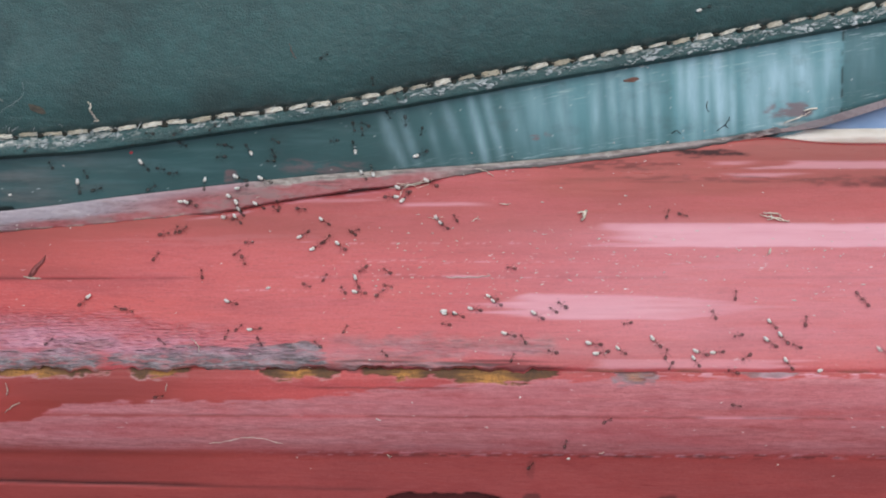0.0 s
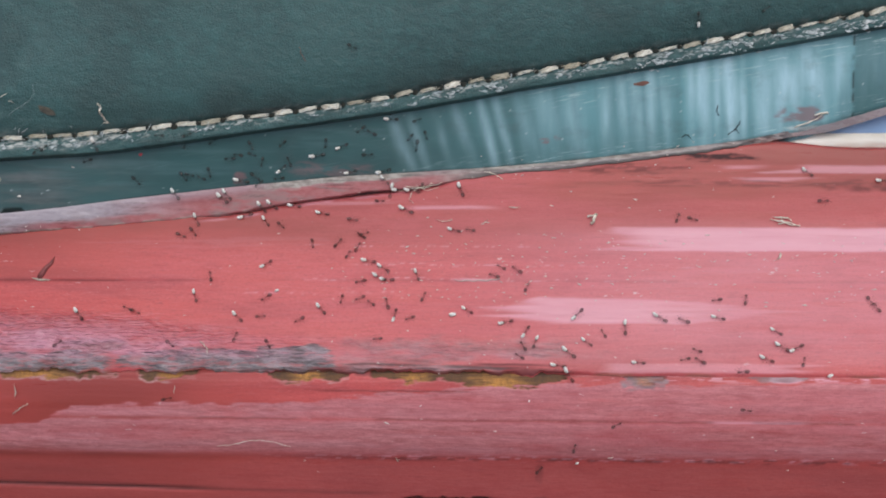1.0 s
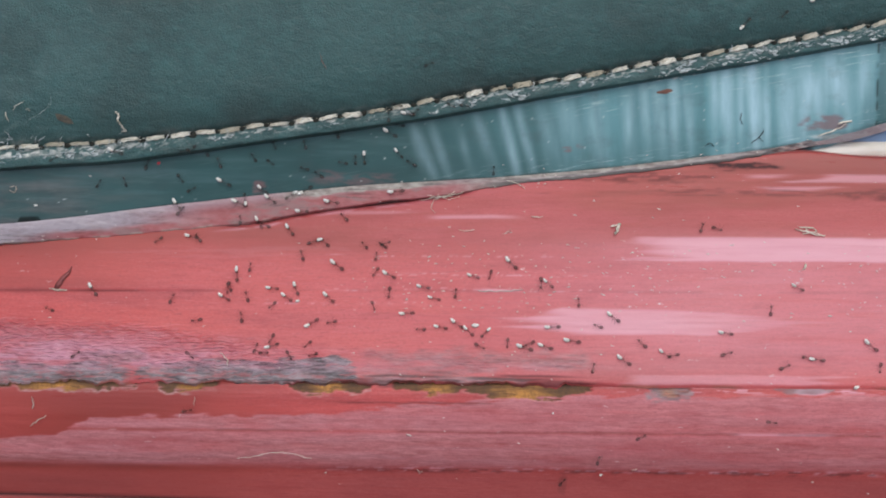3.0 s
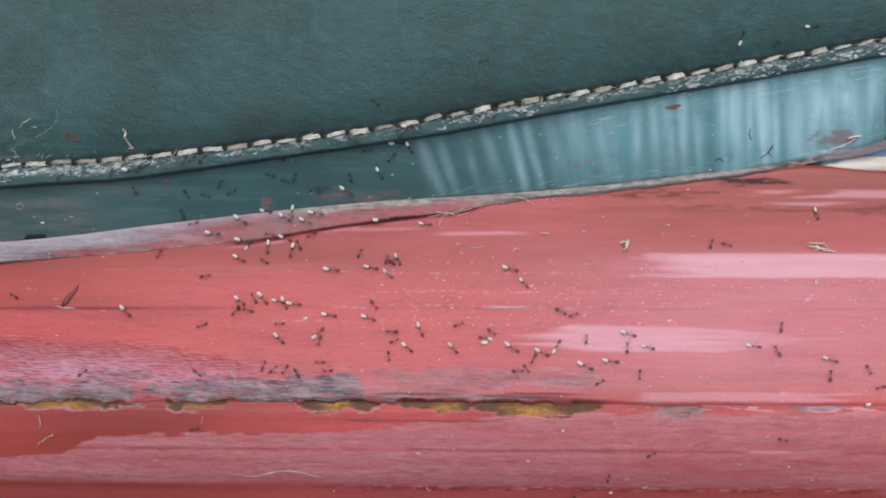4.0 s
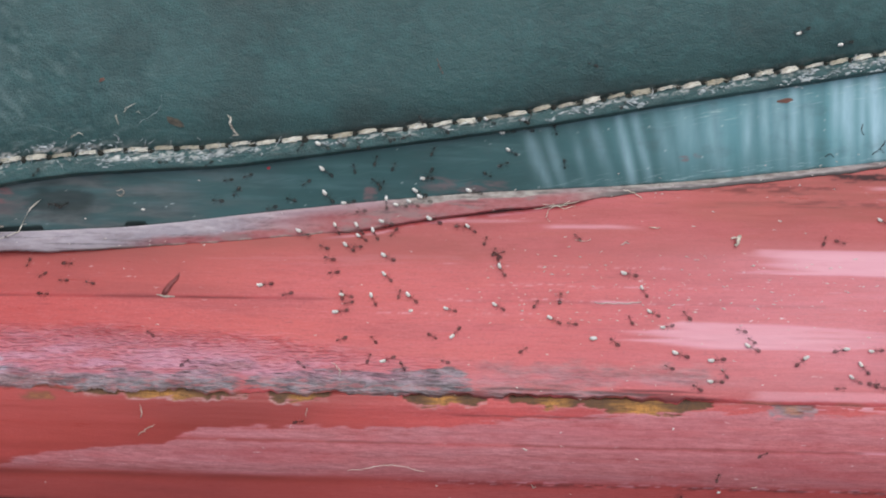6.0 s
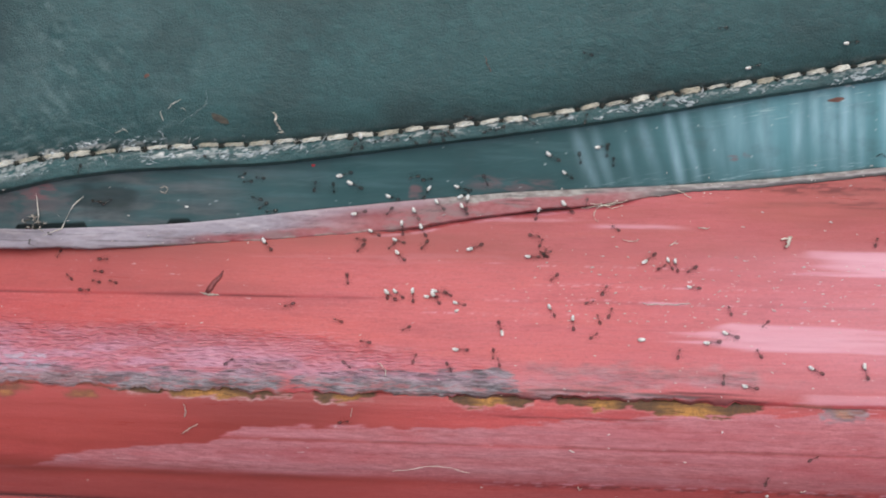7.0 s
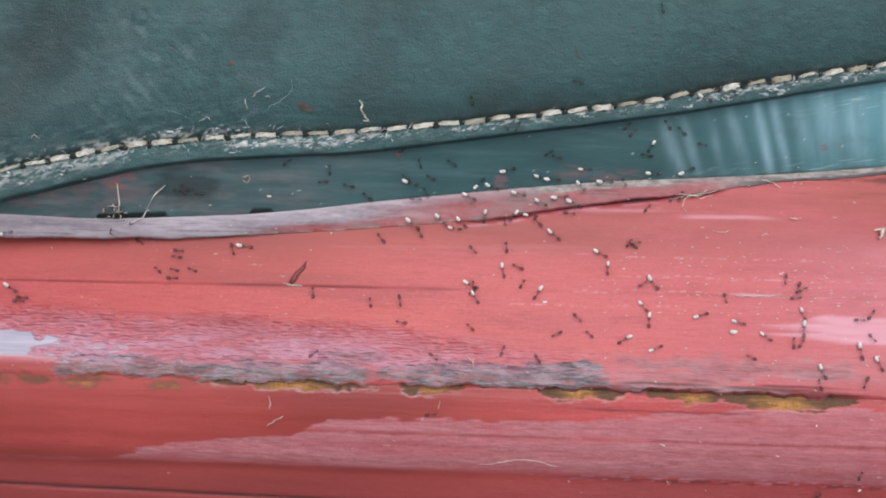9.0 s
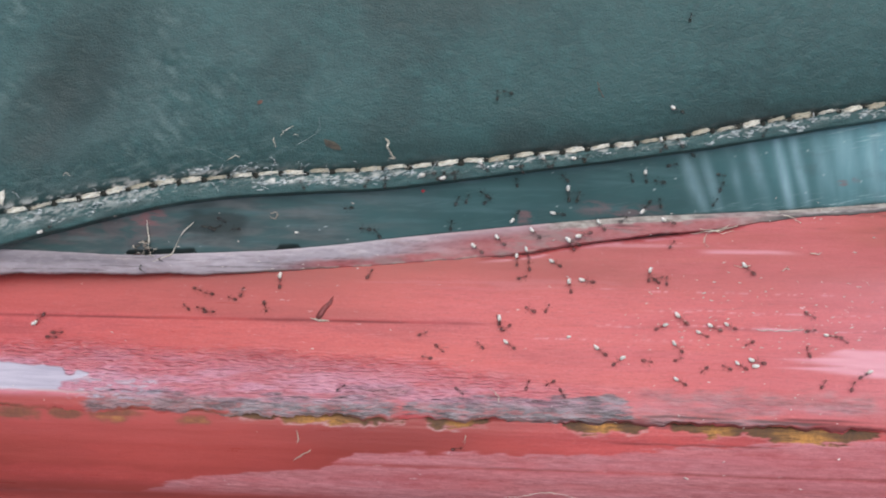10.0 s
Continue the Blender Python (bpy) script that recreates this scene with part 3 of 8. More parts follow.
    for a, b, d in ((-88, -57, 1.6), (-54.5, -43, 1.9), (-32, -17.5, 1.9), (-14.5, 2, 1.6), (-4, 20, 2.8), (29.2, 36.6, 2.2)):
        u = np.clip((X - a) / (b - a), 0, 1)
        lip = np.maximum(lip, d * np.sin(u * math.pi) ** 0.45 * (0.5 + 1.0 * (fbm(X / 3.8, 0 * X, 84, 3) - 0.2)))
        gold = np.maximum(gold, (d > 1.4) * np.sin(u * math.pi) ** 3)
    lip = np.minimum(lip, 1.7 + 1.0 * fbm(X / 4, 0 * X, 73, 3))
    torn = 1.5 * (fbm(X / 2.2, Z / 0.4, 85) - 0.5) + 0.5 * (fbm(X / 0.9, Z / 0.9, 87) - 0.5)
    amber = step(-0.1, 0.1, Z + 20.9 + lip + torn) * step(0.25, 0.5, lip)
    amber = amber * (1 - 0.6 * step(25, 28, X))
    for x0, x1, z0, z1, g in ((-127, -120, -22.6, -20.9, 0.3), (-118, -113, -22.4, -20.9, 0.0), (-112, -103, -22.0, -20.8, 0.0), (-110.5, -105, -22.7, -21.7, 0.8), (-96, -91, -22.9, -21.7, 0.7)):
        soft = blot(X, Z, x0, x1, z0, z1, 1.0, 1.4, 34 + int(x1), (2.0, 0.7))
        amber, gold = np.maximum(amber, 0.75 * soft), np.maximum(gold, g * soft)
    Y = Y + 0.4 * step(-0.25, 0.25, Z + 20.8 + lip + torn) * step(0.25, 0.5, lip)
    rimmed = np.exp(-((Z + 21.1 + lip + torn) / 0.2) ** 2) * (0.35 + 0.65 * step(0.35, 0.55, fbm(X / 1.2, Z / 0.3, 70))) * step(0.3, 0.6, lip) * (0.3 + 0.7 * step(0.3, 0.6, vnoise(X / 4, 0 * X, 86))) * (X < 25)
    # dirt and seam lines, with shade painted under the joint and in the gap
    dirt_shade = np.maximum.reduce([
        0.55 * step(-21.4, -20.9, Z + 0.9 * jag) * step(-34, -28, X) * (1 - step(16, 22, X)) * (0.4 + 0.6 * step(0.4, 0.6, fbm(X / 3, Z / 0.6, 75))),
        0.3 * step(-21.3, -20.8, Z + 0.4 * jag) * (1 - step(20, 30, X)) * step(-100, -90, X),
        0.6 * np.exp(-((Z + 23.9 - 0.4 * jag) / 0.12) ** 2) * step(-26, -20, X) * (1 - step(0, 6, X)),
        0.5 * np.exp(-((Z + 28.9 - 0.25 * jag) / 0.16) ** 2) * step(-66, -40, X) * step(0.3, 0.5, vnoise(X / 8, 0, 93)),
        0.6 * step(0.5, 0.62, fbm(X / 2.2, Z / 0.3, 71)) * np.exp(-((Z + 36.2 - 0.5 * jag) / 0.4) ** 2) * step(-30, 0, X),
        0.15 * np.exp(-((Z + 35.9 - 0.4 * jag) / 0.3) ** 2) * step(0.3, 0.6, vnoise(X / 10, 0, 94)),
        np.exp(-((Z + 42.4 + 0.018 * (X + 60) - 0.2 * jag) / 0.28) ** 2) * (0.9 - 0.55 * step(-50, -38, X)) * (1 - step(-16, -10, X)),
        0.22 * blot(X, Z, 14.8, 16.2, -40.6, -36.6, 1.2, 2.0, 90, (1.5, 1.0)), 0.6 * blot(X, Z, 14.2, 17.4, -46.5, -43.6, 0.6, 0.8, 91), 0.6 * blot(X, Z, 38, 42, -46.5, -44.0, 0.6, 0.8, 92),
        0.75 * blot(X, Z, -10, 10, -46.8, -44.1, 0.4, 0.9, 95)])
    Y = Y + 3.0 * blot(X, Z, -10, 10, -46.8, -44.1, 0.4, 0.9, 95) + 0.6 * np.exp(-((Z + 42.4 + 0.018 * (X + 60)) / 0.3) ** 2) * (1 - step(-50, -38, X))
    brow = np.interp(X, [-130, -104, -98, -84, -72, -66, -50, -24, -14, 20, 80, 110], [-36, -35.5, -33.2, -31, -29.5, -27.0, -26.4, -25.8, -24.3, -22.6, -21.9, -21.9])
    fade = step(-0.25, 0.25, brow + 1.8 * (fbm(X / 8, Z / 0.9, 96) - 0.5) + 1.0 * (fbm(X / 2.8, Z / 0.4, 79) - 0.5) - Z) * step(-36.4, -34.6, Z + 0.8 * (fbm(X / 14, Z / 2, 97) - 0.5))
    fade *= 1 - 0.5 * np.exp(-((Z + 29.0) / 0.3) ** 2)
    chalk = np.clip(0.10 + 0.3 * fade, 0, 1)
    dusty = fade * (1 - 0.25 * step(-20, 30, X)) * (0.72 + 0.28 * step(0.35, 0.65, fbm(X / 16, Z / 1.2, 72)))
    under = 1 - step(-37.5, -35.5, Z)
    # stained paint at the left, and a deeper tone along the lower strip
    dark_red = (1 - fade) * (1 - 0.65 * under) * (1 - step(-55, -20, X)) * (0.8 + 0.9 * (fbm(X / 22, Z / 4, 26) - 0.4)) + 0.32 * under + 0.35 * np.exp(-((Z + 34.9) / 0.7) ** 2) * (1 - step(-80, -60, X)) - 0.35 * blot(X, Z, -128, -96, -34.0, -30.5, 2.0, 2.0, 78)
    pale = 0.10 * fade * step(0.35, 0.65, fbm(X / 20, Z / 0.8, 98))
    pale = np.maximum(pale, 0.9 * np.exp(-((Z + 28.9) / 0.17) ** 2) * step(42, 46, X) * (1 - step(58, 62, X)))
    pale = np.maximum(pale, 0.6 * step(-21.2, -20.8, Z) * (1 - step(-20.8, -20.5, Z)) * step(24, 40, X))
    pale = np.maximum(pale, 0.8 * step(0.56, 0.66, fbm(X / 2.5, Z / 0.35, 77)) * step(20, 30, X) * np.exp(-((Z + 21.3) / 0.6) ** 2))
    pale = np.maximum(pale, 0.6 * step(0.6, 0.68, fbm(X / 1.8, Z / 0.3, 70)) * np.exp(-((Z + 35.9 - 0.5 * jag) / 0.5) ** 2) * step(-40, -10, X))
    pale = np.maximum(pale, 0.8 * blot(X, Z, 54, 60, -21.9, -20.9, 0.3, 0.7, 99))
    masks = {"chalk": chalk, "grey": np.maximum(0.8 * blot(X, Z, 29.2, 36.4, -23.3, -20.7, 0.4, 2.0, 88, (1.6, 0.5)) * (0.6 + 0.4 * step(0.4, 0.55, fbm(X / 1.2, Z / 0.4, 80))), 0.7 * blot(X, Z, 51, 60, -21.8, -20.7, 0.3, 0.9, 89)), "amber": amber, "gold": gold, "dirt_shade": np.clip(dirt_shade, 0, 1), "pale": np.clip(pale, 0, 1), "dark_red": np.clip(dark_red, 0, 1), "rim": 0.6 * rimmed * (1 - 0.7 * step(-16, -12, X)) * step(-90, -84, X), "bare": 0 * X, "painted_sheen": 0 * X, "fold_shade": 0 * X, "crinkle": 0 * X, "scuff": 0.5 * fade * step(0.4, 0.6, fbm(X / 12, Z / 3, 74)), "dusty": np.clip(dusty + 0.25 * (1 - step(-38, -36, Z)), 0, 1)}
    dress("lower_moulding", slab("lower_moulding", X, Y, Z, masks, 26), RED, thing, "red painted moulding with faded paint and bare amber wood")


rail()


# ---------------------------------------------------------------- the teal band under the cushion
def band():
    thing = tagged(holder("vinyl_band"), "glossy teal vinyl band with milky streaks beneath the cushion", "trim")
    v = np.concatenate([np.linspace(-0.12, 1.0, 70), np.linspace(1.05, 1.35, 6)])
    X, V = mesh_grid(-160, 100, 0.3, v)
    low, high = along(TEAL, X) + 0.35 * (fbm(X / 2.5, 0 * X, 101) - 0.5), along(WELT, X)
    # notches torn out of the lower edge
    for a, b, d in ((-107, -94.5, 1.0), (-81, -76.7, 0.9)):
        low = low + d * step(a, a + 0.6, X) * (1 - step(b - 0.6, b, X))
    high = np.maximum(high, low + 0.5)
    Z = low + (high - low) * V
    Y = band_face(X, V) + 0.9 * (1 - step(-0.12, 0.02, V)) + 0.12 * (fbm(X / 14, Z / 8, 102) - 0.5)
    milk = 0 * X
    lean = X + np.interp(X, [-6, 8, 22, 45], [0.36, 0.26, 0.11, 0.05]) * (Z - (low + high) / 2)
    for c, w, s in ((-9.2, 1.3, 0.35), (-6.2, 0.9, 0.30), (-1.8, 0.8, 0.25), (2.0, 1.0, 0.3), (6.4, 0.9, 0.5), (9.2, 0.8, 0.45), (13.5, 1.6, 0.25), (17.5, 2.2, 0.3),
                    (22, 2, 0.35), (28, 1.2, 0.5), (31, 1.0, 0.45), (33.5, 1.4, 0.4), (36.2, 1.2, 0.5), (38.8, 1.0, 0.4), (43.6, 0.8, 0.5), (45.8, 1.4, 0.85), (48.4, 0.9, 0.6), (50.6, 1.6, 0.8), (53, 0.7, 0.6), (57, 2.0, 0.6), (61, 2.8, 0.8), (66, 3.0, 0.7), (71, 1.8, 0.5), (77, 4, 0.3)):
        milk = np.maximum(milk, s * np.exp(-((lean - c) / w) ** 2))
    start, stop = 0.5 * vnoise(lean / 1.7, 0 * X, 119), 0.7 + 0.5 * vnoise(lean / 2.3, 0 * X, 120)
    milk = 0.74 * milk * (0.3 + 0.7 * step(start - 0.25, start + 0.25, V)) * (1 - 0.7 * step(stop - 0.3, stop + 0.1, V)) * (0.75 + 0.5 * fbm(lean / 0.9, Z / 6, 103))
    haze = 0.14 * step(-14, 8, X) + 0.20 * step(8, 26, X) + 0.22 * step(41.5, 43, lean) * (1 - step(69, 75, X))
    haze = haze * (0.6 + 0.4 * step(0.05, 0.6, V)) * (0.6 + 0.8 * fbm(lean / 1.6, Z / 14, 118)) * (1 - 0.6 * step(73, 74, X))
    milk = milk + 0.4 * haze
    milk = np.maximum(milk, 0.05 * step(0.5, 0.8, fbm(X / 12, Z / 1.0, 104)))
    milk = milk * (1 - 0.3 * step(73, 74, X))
    pink = np.maximum.reduce([
        0.7 * blot(X, Z, 59, 68, 24.2, 26.8, 0.6, 1.2, 105), 0.45 * blot(X, Z, -29, -15, 13.6, 16.0, 1.2, 1.6, 106), 0.6 * blot(X, Z, -39.5, -37, 12.0, 14.5, 0.6, 0.8, 107),
        0.7 * blot(X, Z, 15.6, 17.6, 19.9, 20.9, 0.3, 0.5, 109),
        0.3 * blot(X, Z, -126, -98, 7.5, 12.5, 2.0, 2.2, 110), 0.9 * blot(X, Z, -106, -100, 10.6, 13.0, 1.0, 1.4, 90), 0.4 * blot(X, Z, 18.5, 20, 20.5, 21.5, 0.3, 0.5, 111)])
    # dirt and the butt joint, plus faint shade painted under the rolled edge
    dirt_shade = np.maximum.reduce([
        0.7 * (1 - step(0.0, 0.06, V)) * step(0.35, 0.55, fbm(X / 4, Z / 1, 112)) * (1 - step(60, 70, X)), 0.72 * blot(X, Z, -97, -86.5, 8.4, 13.6, 2.6, 2.4, 113),
        0.85 * np.exp(-((X - 73.4) / 0.25) ** 2) * step(0.3, 0.6, vnoise(X, Z / 1.5, 117)), 0.12 * np.exp(-((lean - 41.2) / 0.7) ** 2), 0.15 * step(0.96, 1.02, V), 0.8 * (1 - step(-0.05, 0.02, V)) * (1 - step(-78, -74, X))])
    scratch = step(0.6, 0.86, V) * step(0, 36, X) + 0.05 * step(0.3, 0.6, fbm(X / 18, V * 3, 114)) + 0.6 * (1 - step(0.06, 0.25, V)) * step(-20, 10, X)
    pale = 0.6 * step(0.84, 0.88, fbm(X / 0.8, Z / 0.6, 115))
    pale = np.maximum(pale, 0.6 * blot(X, Z, 62, 76, 22.6, 23.4, 0.3, 0.6, 116))
    masks = {"milk": np.clip(milk, 0, 0.78), "pink": pink, "dirt_shade": dirt_shade, "pale": np.clip(pale, 0, 1), "scratch": np.clip(scratch, 0, 1), "tint": np.clip(2.0 * haze, 0, 0.85), "dull": np.clip((0.9 * (1 - step(-84, -48, X))) * (0.35 + 0.9 * step(0.3, 0.7, fbm(X / 9, Z / 1.6, 108))), 0, 1)}
    cut = int(round((73.4 + 160) / 0.3))
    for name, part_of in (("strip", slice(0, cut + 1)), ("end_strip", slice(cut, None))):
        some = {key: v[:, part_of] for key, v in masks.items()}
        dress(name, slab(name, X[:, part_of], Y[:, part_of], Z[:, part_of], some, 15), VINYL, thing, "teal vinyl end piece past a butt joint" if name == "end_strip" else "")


band()


# ---------------------------------------------------------------- the bead of old sealant between band and rail
def bead():
    thing = tagged(holder("sealant_bead"), "old grey and pink sealant bead along the band's lower edge", "sealant")
    v = np.linspace(0, 1, 26)
    X, V = mesh_grid(-158, 100, 0.3, v)
    low = along(BEAD, X) - 0.15 + 0.5 * (fbm(X / 5, 0 * X, 121) - 0.5) + 0.25 * (fbm(X / 1.2, 0 * X, 135) - 0.5)
    low = low + step(46, 60, X) * (along(TEAL, X) - 1.0 - 1.0 * step(60, 71, X) - low)
    high = np.maximum(along(TEAL, X) + 0.15, low + 0.6)
    Z = low + (high - low) * V
    ylow, yhigh = face_y(X, Z), band_y(X)
    front = np.minimum(ylow, yhigh + 0.2)
    Y = front * (1 - V) + np.minimum(front, yhigh - 0.25) * V - (0.28 - 0.18 * step(50, 62, X)) * np.sin(V * math.pi) ** 0.6
    Y = Y - 0.28 * (fbm(X / 4, Z / 1.2, 122) - 0.5) - 0.10 * (fbm(X / 1.1, Z / 0.5, 136) - 0.5) + 0.5 * (1 - step(0, 0.08, V))
    Y = Y + step(50, 64, X + 4 * (fbm(X / 2, Z / 0.8, 129) - 0.5)) * np.maximum(0, yhigh + 0.3 - Y)
    rust = step(-66, -44, X + 6 * (fbm(X / 4, Z / 1.5, 123) - 0.5)) * (1 - step(-6, 14, X)) * (1 - 0.55 * step(0.55, 0.95, V))
    rust = np.maximum(rust, 0.7 * step(40, 56, X) * step(0.4, 0.55, fbm(X / 2.5, Z / 0.7, 130)))
    rust = np.maximum(rust, (1 - step(0.25, 0.5, V + 0.3 * (fbm(X / 5, Z / 2, 125) - 0.5))) * step(-84, -70, X) * (1 - step(0, 10, X)))
    # highlight along the lower edge, painted as a pale line
    cream = 0.8 * (1 - step(0.06, 0.16, V)) * step(-92, -84, X) * (1 - step(-40, -34, X)) * step(0.35, 0.5, vnoise(X / 3, 0 * X, 128))
    cream = np.maximum(cream, step(-38, -30, X) * (1 - step(-10, -2, X)) * step(0.68, 0.80, V + 0.5 * (fbm(X / 4, Z / 1.2, 134) - 0.5)))
    cream = cream + step(-12, 8, X) * step(0.45, 0.7, V + 0.35 * (fbm(X / 3, Z / 0.6, 138) - 0.5)) * (1 - 0.5 * step(30, 60, X))
    # dirt streaks, and the shadow below the cream edge painted dark
    dirt_shade = np.maximum(0.5 * step(0.6, 0.8, fbm(X / 7, Z / 0.3, 126)), 0.85 * (1 - step(0.3, 0.6, V + 0.35 * (fbm(X / 3, Z / 0.6, 138) - 0.5))) * step(-2, 6, X) * (1 - step(50, 62, X)))
    dirt_shade = np.maximum(dirt_shade, 0.6 * (1 - step(0.0, 0.1, V)) * (1 - step(-44, -40, X)) * step(0.4, 0.6, vnoise(X / 5, 0, 127)))
    dirt_shade = np.maximum(dirt_shade, 0.75 * step(44, 56, X) * step(0.48, 0.6, fbm(X / 2.2, Z / 0.5, 133)))
    dirt_shade = np.maximum(dirt_shade, 0.28 * (1 - step(-106, -94, X)) * step(0.35, 0.6, V + 0.5 * (fbm(X / 5, Z / 1.2, 137) - 0.5)))
    cream = np.maximum(cream, 0.65 * step(-6, 4, X))
    far = step(58, 66, X)
    rust, cream, dirt_shade = rust * (1 - 0.8 * far), cream * (1 - 0.7 * far), np.maximum(dirt_shade * (1 - 0.4 * far), 0.4 * far)
    masks = {"rust": np.clip(rust, 0, 1), "cream": np.clip(cream, 0, 1), "dirt_shade": np.clip(dirt_shade, 0, 1)}
    cuts = [0, int((-46 + 158) / 0.3), int((2 + 158) / 0.3), int((64 + 158) / 0.3), X.shape[1] - 1]
    for name, a, b, label in (("grey_run", cuts[0], cuts[1], "grey lilac sealant"), ("painted_run", cuts[1], cuts[2], "sealant smeared with red paint"), ("cream_run", cuts[2], cuts[3], "thin cream sealant edge"), ("lip_run", cuts[3], cuts[4], "grey-brown sealant lip under the band")):
        part_of = slice(a, b + 1)
        some = {key: v[:, part_of] for key, v in masks.items()}
        dress(name, slab(name, X[:, part_of], Y[:, part_of], Z[:, part_of], some, 12), SEAL, thing, label)


bead()


# ---------------------------------------------------------------- the blue board with its white edge
def board():
    thing = tagged(holder("painted_board"), "blue board with a white painted edge behind the band", "board")
    X, V = mesh_grid(44, 125, 0.6, np.linspace(0, 1, 16))
    Z = 21.9 + 24 * V
    Y = 10.8 + 0.05 * (X - 60) + 0.1 * fbm(X / 5, Z / 3, 131)
    dress("face", slab("face", X, Y, Z, {}, 20), BLUE, thing, "glossy blue painted face")
    Z = 18.6 + 3.6 * V + 0.012 * (X - 60)
    Y = 9.8 + 0.04 * (X - 60) - 0.8 * np.sin(V * math.pi) + 0.3 * (fbm(X / 3, Z / 1.5, 132) - 0.5)
    dress("edge", slab("edge", X, Y, Z, {}, 20), WHITE, thing, "chipped cream-white painted edge")


board()


# ---------------------------------------------------------------- the stitched green cushion
def cushion():
    thing = tagged(holder("cushion"), "padded green leathercloth cushion with a stitched edge", "cushion")
    d = np.concatenate([np.linspace(-0.6, 3, 14), np.linspace(3.4, 60, 150)])
    X, D = mesh_grid(-160, 105, 0.5, d)
    Z = along(SEAM, X) + D
    Y = cover_y(X, D) + 0.5 * np.exp(-(D / 0.5) ** 2)
    # shade of the dent painted in, with grime along the seam and in patches
    grime_shade = np.clip(0.9 * np.exp(-(((X + 115 - 0.4 * (D - 14)) / 9) ** 2) - ((D - 19) / 13) ** 2) * (0.6 + 0.6 * fbm(X / 5, D / 5, 140)) + 0.16 * np.exp(-(D / 5) ** 2) * fbm(X / 8, D / 4, 141) + 0.9 * np.exp(-(D / 0.9) ** 2) * step(0.3, 0.6, fbm(X / 3, D / 1.5, 149)) + 0.5 * step(0.55, 0.8, fbm(X / 20, D / 14, 142)), 0, 1)
    worn = 0.6 * step(0.48, 0.75, fbm((X + D) / 0.8, (D - X) / 4.0, 143)) * step(0.4, 0.7, fbm(X / 9, D / 9, 147)) * (step(-140, -120, X) * (1 - step(-92, -70, X)) + 0.12)
    worn = np.maximum(worn, 0.7 * step(0.55, 0.72, fbm(X / 1.6 - D / 1.2, D / 0.6, 144)) * np.exp(-((D - 2) / 3.5) ** 2) * (1 - step(-88, -60, X)))
    worn = np.maximum(worn, 0.34 * (1 - step(-86, -50, X)) * step(0.3, 0.7, fbm(X / 6, D / 5, 148)) * np.exp(-(D / 26) ** 2))
    fleck = 0.9 * step(0.54, 0.62, fbm(X / 1.1, D / 0.5, 145)) * np.exp(-((D - 0.4) / 0.9) ** 2) * (1 - step(-95, -76, X) * 0.93)
    masks = {"grime_shade": grime_shade, "worn": np.clip(worn, 0, 1), "fleck": np.clip(fleck, 0, 1)}
    dress("cover", slab("cover", X, Y, Z, masks, 40), HIDE, thing, "dark green grained leathercloth cover")
    # rolled edge below the seam
    v = np.linspace(0, 1, 34)
    X, V = mesh_grid(-160, 105, 0.3, v)
    top, low = along(SEAM, X) - 0.1, along(WELT, X) + 0.2 * (fbm(X / 6, 0 * X, 151) - 0.5)
    Z = low + (top - low) * V
    r = np.clip(np.abs(V - 0.55) / 0.45, 0, 1)
    puff = 0.5 * (fbm(X / 5, V, 152) - 0.5)
    Y = seam_y(X) + 0.6 - (0.7 + puff) * np.sqrt(np.clip(1 - np.clip((0.6 - V) / 0.6, 0, 1) ** 5, 0, 1)) * np.where(V < 0.55, 1, 1 - 0.35 * r ** 2)
    Y = np.where(V < 0.12, Y + (band_y(X) - 1.0 - Y) * np.clip(1 - V / 0.12, 0, 1) ** 2, Y)
    Y = Y + 0.25 * (fbm(X / 1.6, V * 4, 158) - 0.5)
    fleck = 0.5 * step(0.46, 0.56, fbm(X / 0.5, V * (top - low) / 0.32, 157)) * step(0.43, 0.52, fbm(X / 1.6 + 3, V * (top - low) / 0.6, 153)) * np.exp(-((V - 0.72) / 0.2) ** 2) * (0.55 + 0.45 * step(0.42, 0.6, vnoise(X / 9, 0, 154)))
    fleck = np.maximum(fleck, step(0.51, 0.57, fbm(X / 1.1, V * (top - low) / 0.4, 159)) * np.exp(-((V - 0.7) / 0.3) ** 2) * (0.35 * blot(X, V, -128, -98, 0.3, 1.1, 0.3, 0.5, 91) + 0.8 * blot(X, V, -83, -64, 0.45, 1.1, 0.3, 0.5, 93)))
    grime_shade = np.clip(0.1 * (1 - step(0.0, 0.2, V)) + 0.4 * step(0.5, 0.75, fbm(X / 5, V * 3, 155)), 0, 1)
    masks = {"grime_shade": grime_shade, "worn": 0.5 * step(0.5, 0.75, fbm(X / 3, V * 4, 156)) * (1 - step(-96, -84, X) * 0.8), "fleck": np.clip(fleck, 0, 1)}
    dress("rolled_edge", slab("rolled_edge", X, Y, Z, masks, 9), HIDE, thing, "rolled green edge with flaking white residue")
    stitches(thing)


